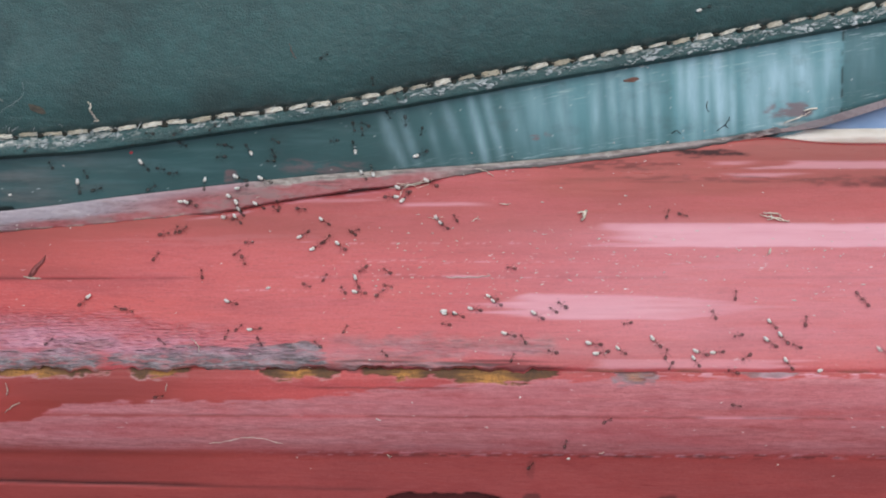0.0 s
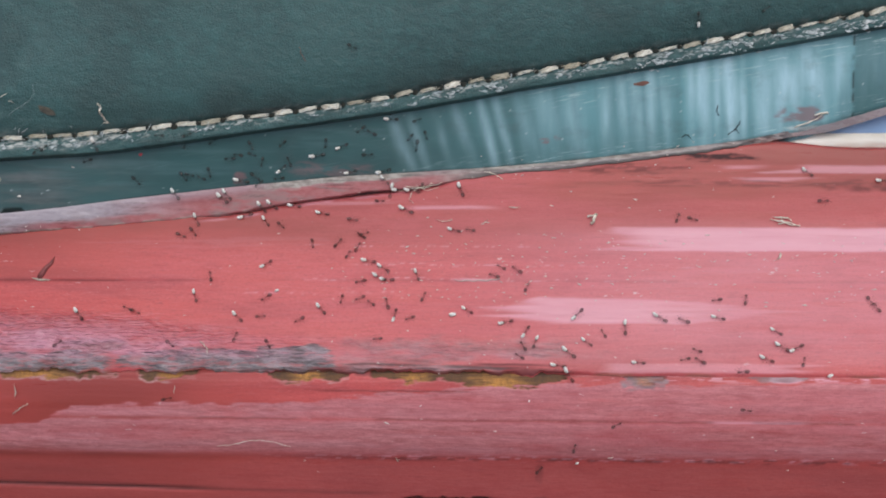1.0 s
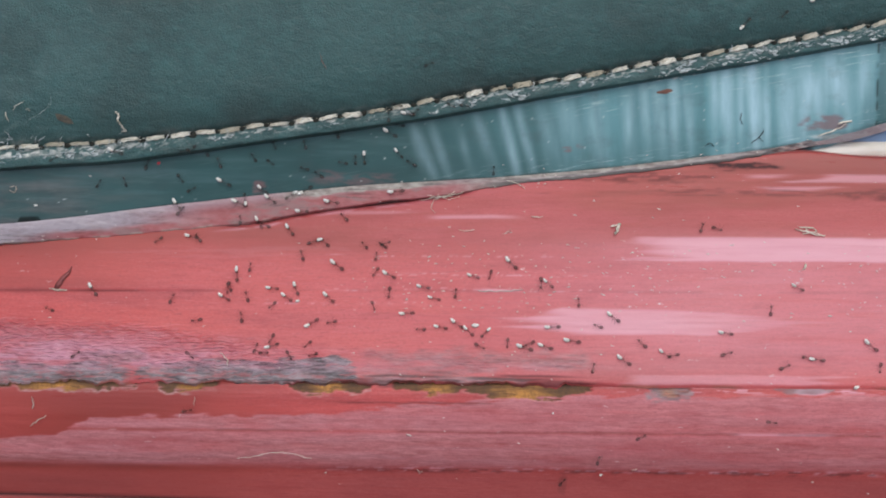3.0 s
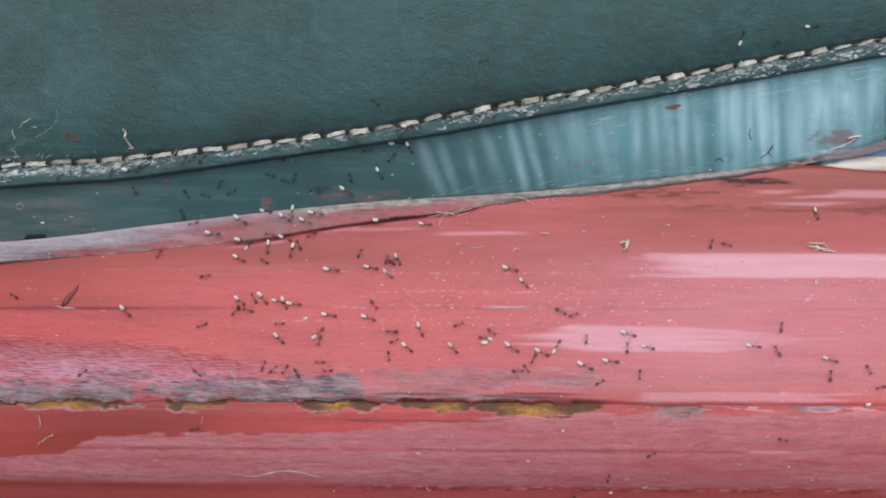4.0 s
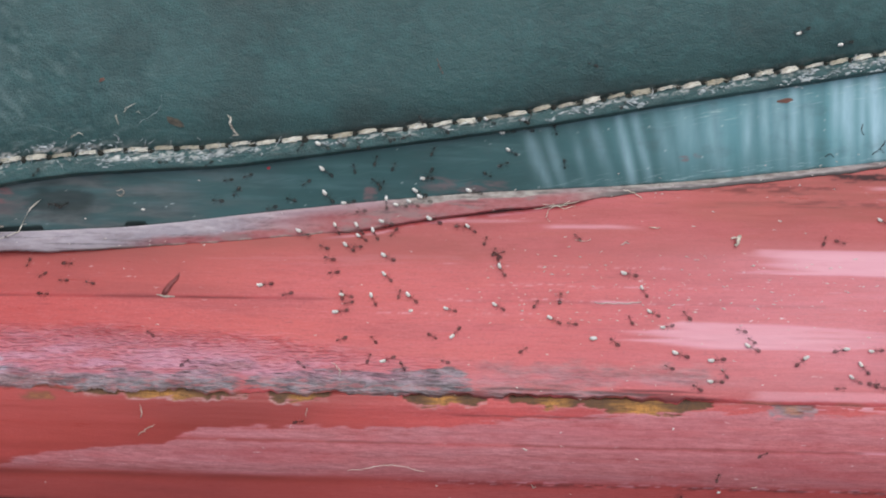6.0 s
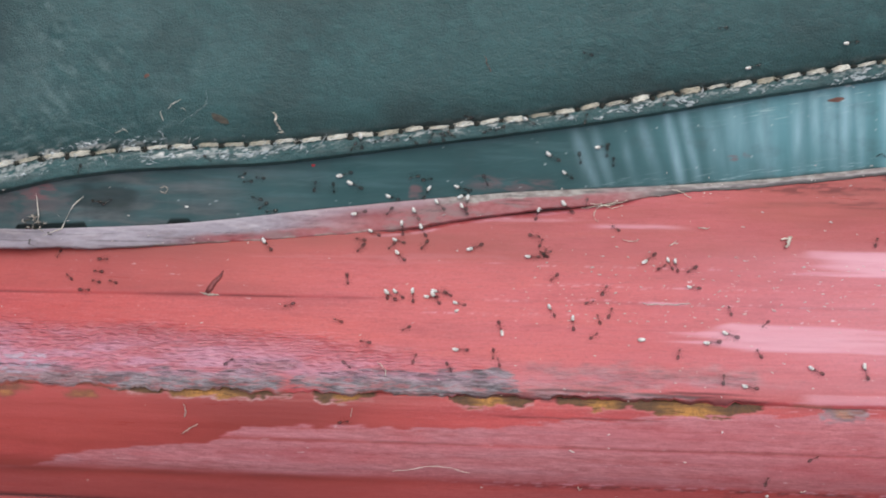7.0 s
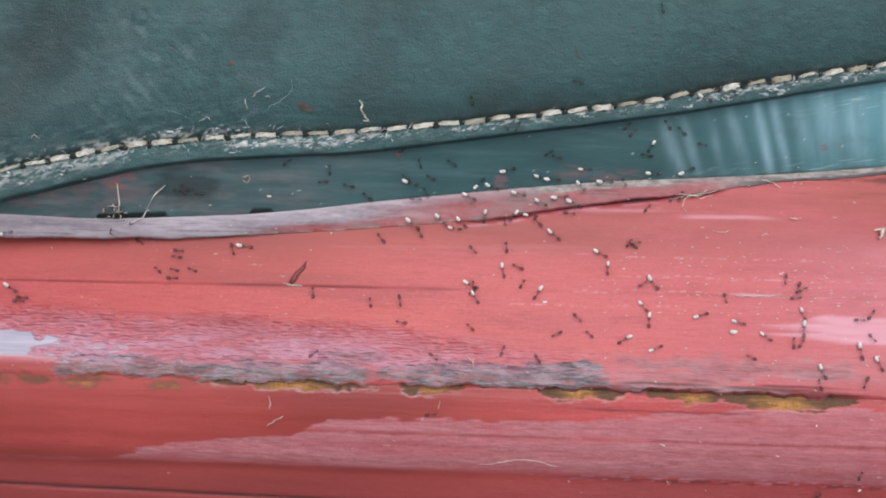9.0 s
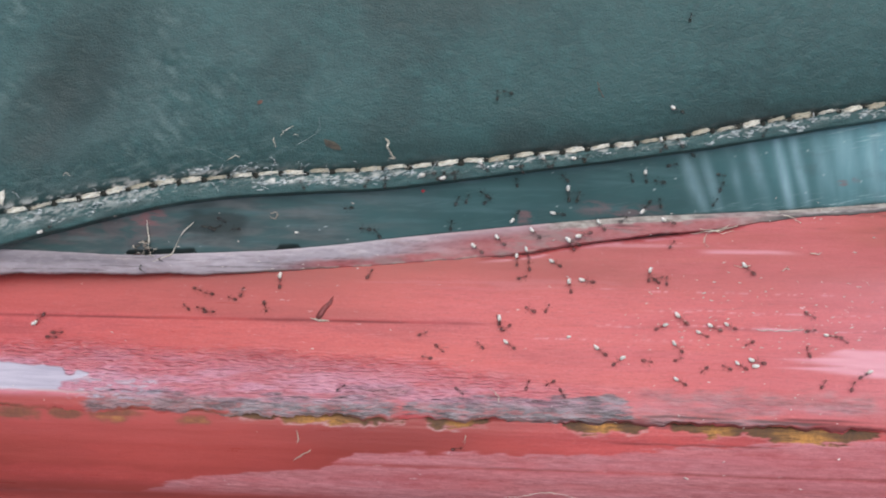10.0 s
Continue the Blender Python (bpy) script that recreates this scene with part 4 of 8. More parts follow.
def yarn(bend, fat, seed):
    """One flat worn stitch: three ragged plies and a few loose hairs."""
    bm = bmesh.new()
    rnd = random.Random(seed)

    def ply(points, widths, sides=6):
        rings = [[bm.verts.new((x * MM, (y + 0.5 * w * math.cos(a)) * MM, (z + w * math.sin(a)) * MM)) for a in [k * math.tau / sides for k in range(sides)]] for (x, y, z), w in zip(points, widths)]
        for a, b in zip(rings, rings[1:]):
            for k in range(sides):
                bm.faces.new((a[k], a[(k + 1) % sides], b[(k + 1) % sides], b[k]))
        bm.faces.new(rings[0][::-1])
        bm.faces.new(rings[-1])

    for off in (-0.42, -0.22, 0.0, 0.2, 0.4):
        start, stop = rnd.uniform(-1.85, -1.35), rnd.uniform(1.35, 1.85)
        pts, ws = [], []
        for i in range(10):
            u = i / 9
            pts.append((start + (stop - start) * u, 0.22 - 0.30 * math.sin(math.pi * u) ** 0.5 + rnd.uniform(-0.07, 0.07), off * fat * (0.9 + 0.15 * math.sin(math.pi * u)) + 0.3 * bend * (u - 0.5) + rnd.uniform(-0.11, 0.11)))
            ws.append(fat * (0.12 + 0.05 * math.sin(math.pi * (0.1 + 0.8 * u))) * rnd.uniform(0.6, 1.3))
        ply(pts, ws, 5)
    for k in range(9):
        x, z = rnd.uniform(-1.9, 1.9), rnd.uniform(-0.45, 0.45)
        a, d = rnd.uniform(0, math.tau), rnd.uniform(0.3, 0.9)
        ply([(x, -0.05, z), (x + 0.5 * d * math.cos(a), -0.2, z + 0.4 * d * math.sin(a)), (x + d * math.cos(a + 0.4), 0.05, z + 0.7 * d * math.sin(a + 0.4))], [0.08, 0.06, 0.03], 4)
    data = bpy.data.meshes.new("stitch")
    bm.to_mesh(data)
    bm.free()
    data.polygons.foreach_set("use_smooth", [True] * len(data.polygons))
    data.materials.append(THREAD)
    return data


# a dark lump that stands for the shade inside a needle hole
def hole_mesh():
    bm = bmesh.new()
    bmesh.ops.create_icosphere(bm, subdivisions=2, radius=0.68 * MM)
    bmesh.ops.scale(bm, vec=(1.2, 0.5, 0.8), verts=bm.verts)
    data = bpy.data.meshes.new("needle_hole")
    bm.to_mesh(data)
    bm.free()
    data.materials.append(HOLE)
    return data


def stitches(thing):
    kinds = [yarn(b, f, n) for n, (b, f) in enumerate([(0.1, 1.0), (0.5, 0.8), (-0.4, 0.9), (0.3, 1.15), (0.0, 0.7), (0.7, 1.0), (-0.2, 1.1), (0.2, 0.85)])]
    pit = hole_mesh()
    rnd = random.Random(5)
    x = -124.5
    while x < 95:
        slope = float(along(SEAM, x + 2) - along(SEAM, x - 2)) / 4
        run = 4.35 / math.sqrt(1 + slope * slope)
        stub = float(step(-26, -8, x))  # short thick stubs towards one end, long flat stitches towards the other
        wide = rnd.uniform(0.92, 1.06) * (1 - 0.08 * stub)
        tall = rnd.uniform(0.54, 0.82) * (0.6 if rnd.random() < 0.12 else 1.0) * (1 + 0.12 * stub)
        ob = new("stitch", rnd.choice(kinds))
        ob.parent = thing
        ob.matrix_basis = Matrix.Translation((x * MM, (float(seam_y(x)) - 0.25) * MM, (float(along(SEAM, x)) + rnd.uniform(-0.15, 0.15)) * MM)) @ Matrix.Rotation(-math.atan(slope) + rnd.uniform(-0.10, 0.06) - 0.06 * stub, 4, "Y") @ Matrix.Diagonal((wide, 1, tall, 1))
        ob = new("needle_hole", pit)
        ob.parent = thing
        h = x + run / 2
        ob.matrix_basis = Matrix.Translation((h * MM, (float(seam_y(h)) + 0.12) * MM, (float(along(SEAM, h)) - 0.1 + rnd.uniform(-0.2, 0.2)) * MM)) @ Matrix.Diagonal((rnd.uniform(0.5, 1.05), 1, rnd.uniform(0.6, 1.2), 1))
        x += run * rnd.uniform(0.97, 1.03)
    # the seam turns up at the cushion's corner
    for k in range(1):
        ob = new("stitch", kinds[k])
        ob.parent = thing
        z = 14.8 + 4.2 * k
        ob.matrix_basis = Matrix.Translation((-126.5 * MM, (float(cover_y(-126.5, 2.5 + 4.2 * k)) - 0.3) * MM, z * MM)) @ Matrix.Rotation(radians(-86), 4, "Y")


cushion()
# ---------------------------------------------------------------- where a point of the face lies
def ground_y(x, z):
    """Depth of the surface at x, z: rail, band, or cushion."""
    if z > along(SEAM, x):
        return float(cover_y(x, z - along(SEAM, x)))
    if z > along(WELT, x) + 0.3:
        return float(seam_y(x)) - 0.1
    if z > along(TEAL, x):
        v = (z - along(TEAL, x)) / max(float(along(WELT, x) - along(TEAL, x)), 0.5)
        return float(band_face(x, v))
    if z > along(BEAD, x):
        return float(min(face_y(x, z), band_y(x))) - 0.6
    return float(face_y(x, z))


def seat(x, z, heading=0.0, lift=0.0):
    """A pose on the face: local x points along the heading (degrees from the rail's run), local z off the surface."""
    e = 0.8
    n = Vector((ground_y(x + e, z) - ground_y(x - e, z), -2 * e, ground_y(x, z + e) - ground_y(x, z - e))).normalized()
    if n.y > -0.75:
        n = Vector((0, -1, 0.2)).normalized()
    a = radians(heading)
    fore = Vector((math.cos(a), 0, math.sin(a)))
    fore = (fore - n * fore.dot(n)).normalized()
    side = n.cross(fore)
    m = Matrix((fore, side, n)).transposed().to_4x4()
    m.translation = Vector((x, ground_y(x, z), z)) * MM + n * lift * MM
    return BASE @ m


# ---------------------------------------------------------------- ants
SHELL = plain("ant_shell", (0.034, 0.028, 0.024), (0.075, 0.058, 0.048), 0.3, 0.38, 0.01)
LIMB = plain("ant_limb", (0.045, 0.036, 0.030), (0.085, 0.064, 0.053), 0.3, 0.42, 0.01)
for skin, solid in ((SHELL, 0.38), (LIMB, 0.16)):  # part see-through, to make the ants as faint and soft as if blurred
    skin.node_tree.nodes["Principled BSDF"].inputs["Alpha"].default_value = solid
BROOD = plain("larva_skin", (0.62, 0.58, 0.50), (0.95, 0.94, 0.90), 0.9, 0.4, 0.03)


def lump(pieces, segments=10):
    """Ellipsoids run together: (centre, radii, lean) each, in mm."""
    bm = bmesh.new()
    for (cx, cy, cz), (rx, ry, rz), lean in pieces:
        made = bmesh.ops.create_uvsphere(bm, u_segments=segments, v_segments=7, radius=1)["verts"]
        m = Matrix.Translation((cx * MM, cy * MM, cz * MM)) @ Matrix.Rotation(radians(lean), 4, "Y") @ Matrix.Diagonal((rx * MM, ry * MM, rz * MM, 1)) @ Matrix.Rotation(radians(90), 4, "Y")
        bmesh.ops.transform(bm, matrix=m, verts=made)
    return bm


def tube(points, radii, sides=5):
    """A jointed tube through the points, in mm."""
    bm = bmesh.new()
    rings = []
    for i, p in enumerate(points):
        a, b = Vector(points[max(i - 1, 0)]), Vector(points[min(i + 1, len(points) - 1)])
        way = (b - a).normalized()
        u = way.orthogonal().normalized()
        v = way.cross(u)
        r = radii[i] if isinstance(radii, (list, tuple)) else radii
        rings.append([bm.verts.new((Vector(p) + r * (u * math.cos(k * math.tau / sides) + v * math.sin(k * math.tau / sides))) * MM) for k in range(sides)])
    for a, b in zip(rings, rings[1:]):
        for k in range(sides):
            bm.faces.new((a[k], a[(k + 1) % sides], b[(k + 1) % sides], b[k]))
    bm.faces.new(rings[0][::-1])
    bm.faces.new(rings[-1])
    return bm


def build_ant(carrying):
    thing = holder("ant", BASE)
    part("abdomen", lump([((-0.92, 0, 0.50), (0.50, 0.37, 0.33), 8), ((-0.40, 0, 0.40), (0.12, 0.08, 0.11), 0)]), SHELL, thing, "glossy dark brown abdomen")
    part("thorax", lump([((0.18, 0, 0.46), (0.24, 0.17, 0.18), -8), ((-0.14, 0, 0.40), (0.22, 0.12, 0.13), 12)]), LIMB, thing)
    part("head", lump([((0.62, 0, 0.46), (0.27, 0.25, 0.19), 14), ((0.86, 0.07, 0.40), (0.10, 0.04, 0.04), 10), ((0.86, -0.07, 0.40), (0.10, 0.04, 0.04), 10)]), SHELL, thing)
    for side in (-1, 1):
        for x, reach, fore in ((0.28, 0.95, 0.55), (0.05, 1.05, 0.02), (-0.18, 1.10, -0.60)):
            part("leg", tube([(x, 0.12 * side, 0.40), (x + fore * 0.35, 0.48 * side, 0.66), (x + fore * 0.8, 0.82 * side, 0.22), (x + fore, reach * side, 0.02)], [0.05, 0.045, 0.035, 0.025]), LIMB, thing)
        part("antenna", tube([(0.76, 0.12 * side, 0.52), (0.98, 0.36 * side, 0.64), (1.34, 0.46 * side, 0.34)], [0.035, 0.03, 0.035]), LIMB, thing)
    if carrying:
        part("larva", lump([((1.12, 0.04, 0.45), (0.42, 0.36, 0.34), -6), ((1.52, -0.05, 0.51), (0.38, 0.29, 0.28), -20), ((0.90, 0.02, 0.42), (0.22, 0.22, 0.20), 0), ((1.36, 0.17, 0.36), (0.24, 0.18, 0.18), 0)]), BROOD, thing, "white larva held in the jaws")
    return tagged(thing, "small dark brown ant carrying a white larva" if carrying else "small dark brown ant with spread legs", "ant", "crawling ants")


MODELS = {}
RND = random.Random(11)


def ant(carrying):
    """The next ant of the colony."""
    return COLONY[carrying].pop()


# ---------------------------------------------------------------- dead ants, larvae and litter
STRAW = plain("dry_straw", (0.62, 0.54, 0.42), (0.90, 0.84, 0.72), 0.6, 0.7, 0.03, (4, 1, 1))
HAIR = plain("dark_hair", (0.012, 0.012, 0.012), (0.03, 0.028, 0.026), 0.4, 0.5)
HUSK = plain("brown_husk", (0.055, 0.05, 0.04), (0.11, 0.095, 0.07), 0.5, 0.7)
WEB = plain("dusty_web", (0.34, 0.28, 0.22), (0.62, 0.54, 0.44), 0.4, 0.9, 0.05)
DUST = plain("pale_dust", (0.52, 0.42, 0.38), (0.72, 0.64, 0.58), 0.4, 0.9, 0.02)
LINT = plain("white_lint", (0.42, 0.46, 0.46), (0.80, 0.81, 0.80), 0.9, 0.7, 0.05)
lint_nodes, lint_links = LINT.node_tree.nodes, LINT.node_tree.links
shade = lint_nodes.new("ShaderNodeMix")
shade.data_type = "RGBA"
lint_links.new(lint_nodes.new("ShaderNodeNewGeometry").outputs["Random Per Island"], shade.inputs[0])
lint_links.new(lint_nodes["Principled BSDF"].inputs["Base Color"].links[0].from_socket, shade.inputs[6])
shade.inputs[7].default_value = (0.30, 0.36, 0.36, 1)
lint_links.new(shade.outputs[2], lint_nodes["Principled BSDF"].inputs["Base Color"])
RUSTY = plain("rust_red_flake", (0.13, 0.06, 0.042), (0.22, 0.10, 0.075), 0.5, 0.75)
CRIMSON = plain("crimson_fleck", (0.34, 0.02, 0.03), (0.48, 0.03, 0.045), 0.4, 0.6)
SCAB = plain("lifted_red_paint", (0.17, 0.04, 0.038), (0.28, 0.07, 0.065), 0.8, 0.6)


def dead_ant(x, z, heading, roll):
    one = copy_thing(MODELS[False], seat(x, z, heading, 0.05) @ Matrix.Rotation(radians(roll * 0.35), 4, "X"))
    one.name = "dead_ant"
    one.scale = [0.85] * 3
    one["label"], one["group"] = "dead dark ant lying curled on the paint", "dead ants"


def loose_larva(x, z, heading, size=1.0):
    bm = lump([((0, 0, 0.30), (0.48, 0.33, 0.30), 0), ((0.34, 0.04, 0.30), (0.32, 0.27, 0.26), 0)])
    ob = part("larva", bm, BROOD, None)
    ob.matrix_basis = seat(x, z, heading) @ Matrix.Diagonal((size, size, size, 1))
    tagged(ob, "loose white ant larva lying on the surface", "larva", "loose larvae")


def fibre(name, points, radius, material, label, category, lift=0.12, arch=0.0, group=""):
    """A thread, straw or hair lying along points (x, z) of the face."""
    fine = []
    for i in range(len(points) - 1):
        (x0, z0), (x1, z1) = points[i], points[i + 1]
        for k in range(4):
            u = k / 4
            fine.append((x0 + (x1 - x0) * u, z0 + (z1 - z0) * u))
    fine.append(points[-1])
    smooth = [fine[0]] + [((a[0] + b[0] * 2 + c[0]) / 4, (a[1] + b[1] * 2 + c[1]) / 4) for a, b, c in zip(fine, fine[1:], fine[2:])] + [fine[-1]]
    n = len(smooth) - 1
    smooth = [(x + RND.uniform(-0.13, 0.13), z + RND.uniform(-0.13, 0.13)) for x, z in smooth]
    path = [(x, ground_y(x, z) - lift - radius - arch * math.sin(math.pi * i / n), z) for i, (x, z) in enumerate(smooth)]
    radii = [0.8 * radius * RND.uniform(0.6, 1.25) * (0.55 + 0.45 * math.sin(math.pi * (0.15 + 0.7 * i / n))) for i in range(n + 1)]
    ob = part(name, tube(path, radii), material, None)
    ob.matrix_basis = BASE
    return tagged(ob, label, category, group)


def chip(name, x, z, w, h, turn, material, label, category, thick=0.12, seed=0, lift=0.0, tip=0.0):
    """A ragged flake with thickness."""
    rnd = random.Random(seed)
    bm = bmesh.new()
    ring = [(w / 2 * math.cos(a) * rnd.uniform(0.65, 1.1), h / 2 * math.sin(a) * rnd.uniform(0.65, 1.1)) for a in [k * math.tau / 9 for k in range(9)]]
    top = [bm.verts.new((u * MM, v * MM, (thick + rnd.uniform(0, 0.08)) * MM)) for u, v in ring]
    low = [bm.verts.new((u * 1.04 * MM, v * 1.04 * MM, -0.03 * MM)) for u, v in ring]
    bm.faces.new(top)
    bm.faces.new(low[::-1])
    for k in range(9):
        bm.faces.new((low[k], low[(k + 1) % 9], top[(k + 1) % 9], top[k]))
    data = bpy.data.meshes.new(name)
    bm.to_mesh(data)
    bm.free()
    ob = dress(name, data, material, None, smooth=False)
    ob.matrix_basis = seat(x, z, turn, lift) @ Matrix.Rotation(radians(tip), 4, "Y")
    return tagged(ob, label, category)


def litter():
    for x, z, h, r in ((-15.5, 3.3, 20, 60), (-16.4, 2.7, 140, 150), (39.6, 6.3, 70, 80), (42.6, 6.1, -20, 100), (50.5, -7.9, 80, 70), (72.0, -8.2, -60, 90), (72.6, -9.2, 120, 60),
                       (-68.8, -16.0, 40, 100), (-48.7, -16.2, -40, 80), (-31.6, -16.2, -60, 70), (-42.9, -4.4, 100, 120), (-37.8, -14.7, 70, 110), (-49.0, -25.3, 10, 80),
                       (28.2, -29.1, 30, 90), (15.3, -37.7, 60, 100), (50.1, -26.4, -10, 70), (21.1, -33.4, 80, 60), (-91.0, 10.5, 30, 80), (-93.0, 10.2, 170, 60)):
        dead_ant(x, z, h, r)
    for x, z, h, s in ((-30.8, -6.9, 10, 0.7), (63.9, -20.7, 15, 0.9), (0.0, -10.9, 0, 1.15), (21.9, -36.6, 40, 0.6), (13.2, -25.4, 60, 0.4), (-77.6, 9.7, 0, 0.6)):
        loose_larva(x, z, h, s)
    straw = "dry cream straw fibre lying on the red paint"
    for pts in (((56.0, 6.1), (57.5, 5.6), (60.3, 4.9)), ((56.4, 6.3), (58.9, 6.2), (59.6, 5.6)), ((57.0, 5.3), (59.0, 5.5), (61.0, 4.8)), ((57.6, 6.5), (58.2, 5.2)),
                ((5.1, 4.9), (6.4, 5.7)), ((10.2, 8.2), (11.7, 8.0)), ((-2.7, 5.8), (-1.5, 5.4), (0.1, 5.7)), ((5.7, 14.6), (7.2, 14.1), (9.0, 13.2)),
                ((-9.6, 11.0), (-6.5, 11.4), (-4.0, 11.7)), ((-8.4, 11.8), (-5.0, 11.6), (-1.9, 12.5)), ((-7.0, 11.0), (-3.4, 12.4)), ((-6.4, 11.9), (-4.4, 11.0), (-2.6, 11.7)),
                ((-5.1, 11.9), (-7.3, 10.9), (-7.7, 9.4), (-6.8, 8.8)), ((27.2, -35.6), (28.1, -35.3)), ((56.6, -1.2), (57.2, 0.2), (57.0, -1.0))):
        fibre("straw", pts, 0.15 if pts[0][0] > 50 else 0.07 if pts[0][0] < 0 else 0.10, STRAW, straw, "straw", 0.1, 0.2, "straw fibres")
    fibre("straw", ((24.0, 6.4), (24.9, 6.6), (25.6, 6.9)), 0.24, STRAW, "curled yellowish straw scrap on red paint", "straw", 0.1, 0.3)
    fibre("straw", ((25.4, 6.8), (25.0, 6.0), (24.5, 5.1)), 0.42, STRAW, "thick yellowish straw scrap on red paint", "straw", 0.1, 0.3)
    fibre("splinter", ((0.6, -4.85), (3.0, -5.0), (5.4, -4.95), (8.2, -4.7)), 0.15, DUST, "pale wood splinter along the scratch in the paint", "splinter", 0.02)
    fibre("thread", ((-41.0, -34.2), (-38.0, -33.7), (-34.9, -32.9), (-32.0, -32.9), (-28.1, -34.0)), 0.07, STRAW, "long pale thread stuck to the lower moulding", "thread", 0.05, 0.1)
    fibre("thread", ((-43.9, -15.7), (-42.9, -16.2), (-42.3, -17.0), (-42.4, -17.8)), 0.10, STRAW, "curled pale thread on grey worn patch", "thread", 0.1, 0.4)
    for pts in (((-76.0, -23.4), (-75.5, -24.6), (-76.0, -25.6)), ((-73.6, -26.7), (-75.0, -27.5), (-76.4, -28.5)), ((-9.8, -36.1), (-9.4, -36.9), (-9.0, -36.2)), ((-47.7, -23.2), (-47.9, -24.7))):
        fibre("thread", pts, 0.11, WEB, "short dusty thread clinging to red moulding", "thread", 0.1, 0.2, "dusty threads")
    # on the cushion
    fibre("leaf_scrap", ((-62.3, 25.8), (-61.7, 25.2), (-62.0, 24.4), (-61.4, 23.6), (-61.2, 23.0), (-60.7, 22.7), (-61.5, 22.5)), 0.22, STRAW, "small twisted brown leaf scrap on the cushion", "leaf scrap", 0.1, 0.4)
    for pts in (((-77.6, 27.4), (-79.0, 26.7), (-79.7, 25.9)), ((-80.9, 25.5), (-80.8, 24.7), (-80.5, 23.9)), ((-77.6, 26.1), (-76.7, 25.8)), ((-116.1, 18.3), (-115.5, 18.9), (-114.9, 18.3)), ((-88.6, 21.5), (-87.4, 22.4), (-86.6, 22.0))):
        fibre("thread", pts, 0.085, STRAW, "pale frayed thread curled on the green cushion", "thread", 0.1, 0.3, "frayed threads")
    chip("husk", -71.2, 24.5, 3.9, 1.5, -28, HUSK, "flat brown seed husk on the cushion", "husk", 0.15, 9)
    chip("flake", 34.4, 30.8, 3.0, 0.9, 6, RUSTY, "rust-brown flake stuck to the teal band", "flake", 0.12, 5)
    chip("flake", -83.2, 31.3, 1.1, 0.7, 30, RUSTY, "small rust-red flake on the green cushion", "flake", 0.1, 3)
    chip("flake", -55.9, 17.3, 0.8, 0.6, 10, CRIMSON, "tiny crimson paint fleck on the teal band", "flake", 0.1, 8)
    fibre("hair", ((-27.0, 36.0), (-26.5, 34.6), (-25.8, 33.4)), 0.09, RUSTY, "short reddish hair on the cushion", "hair", 0.05)
    # on the band
    for pts in (((48.4, 27.0), (48.1, 26.0), (48.7, 25.1)), ((50.3, 21.8), (51.6, 22.7), (52.4, 22.0)), ((51.6, 22.7), (52.6, 24.1)), ((41.9, 21.2), (42.8, 21.7), (43.6, 21.0))):
        fibre("hair", pts, 0.10, HAIR, "short black curled hair stuck to teal vinyl", "hair", 0.05, 0.15, "black hairs")
    fibre("thread", ((-82.0, 12.9), (-81.0, 13.1), (-80.7, 12.4), (-81.3, 11.9), (-82.0, 12.3)), 0.10, WEB, "tiny pale thread ring on teal vinyl", "thread", 0.05)
    fibre("straw", ((62.4, 23.0), (65.0, 23.9), (67.6, 25.4)), 0.16, STRAW, "bent pale splinter along the band's lower edge", "straw", 0.2, 0.5)
    fibre("straw", ((66.2, 25.3), (68.6, 25.9)), 0.30, STRAW, "pale flattened scrap on the teal band", "straw", 0.1)
    # web clump under the cushion's corner
    web = tagged(holder("web_clump"), "dusty cobweb clump in a notch of the band", "cobweb")
    rnd = random.Random(4)
    for k in range(16):
        x, z = -102.8 + rnd.gauss(0, 1.3), 5.6 + rnd.gauss(0, 1.0)
        y = ground_y(x, z) - rnd.uniform(0.2, 0.9)
        a = rnd.uniform(0, math.tau)
        d = rnd.uniform(0.5, 1.5)
        part("tuft", tube([(x, y, z), (x + 0.5 * d * math.cos(a), y - 0.4, z + 0.5 * d * math.sin(a)), (x + d * math.cos(a + 0.6), y + 0.1, z + d * math.sin(a + 0.6))], [0.15, 0.12, 0.05]), WEB if k % 3 else HUSK, web)
    for pts in ([(-94.9, 11.1), (-96.6, 9.6), (-97.3, 8.5), (-98.7, 5.5), (-101.8, 4.2)], [(-102.9, 11.2), (-102.6, 7.9), (-102.8, 6.0)]):
        path = [(x, ground_y(x, z) - 0.5, z) for x, z in pts]
        part("strand", tube(path, [0.035 + 0.085 * (i % 2) for i in range(len(path))]), STRAW, web)
    # the lifted sliver of paint
    sliver = tagged(holder("paint_sliver"), "dark lifted sliver of red paint with a pale base", "paint flake")
    path = [(x, ground_y(x, z) - l, z) for x, z, l in ((-73.4, -5.0, 0.05), (-72.8, -4.1, 0.15), (-72.3, -3.2, 0.2), (-71.3, -2.2, 0.15), (-70.9, -1.0, 0.05))]
    part("blade", tube(path, [0.45, 0.58, 0.46, 0.36, 0.08]), SCAB, sliver)
    path = [(x, ground_y(x, z) - 0.12, z) for x, z in ((-74.6, -4.9), (-73.0, -5.2), (-71.4, -5.2))]
    part("base", tube(path, [0.1, 0.26, 0.1]), WEB, sliver)


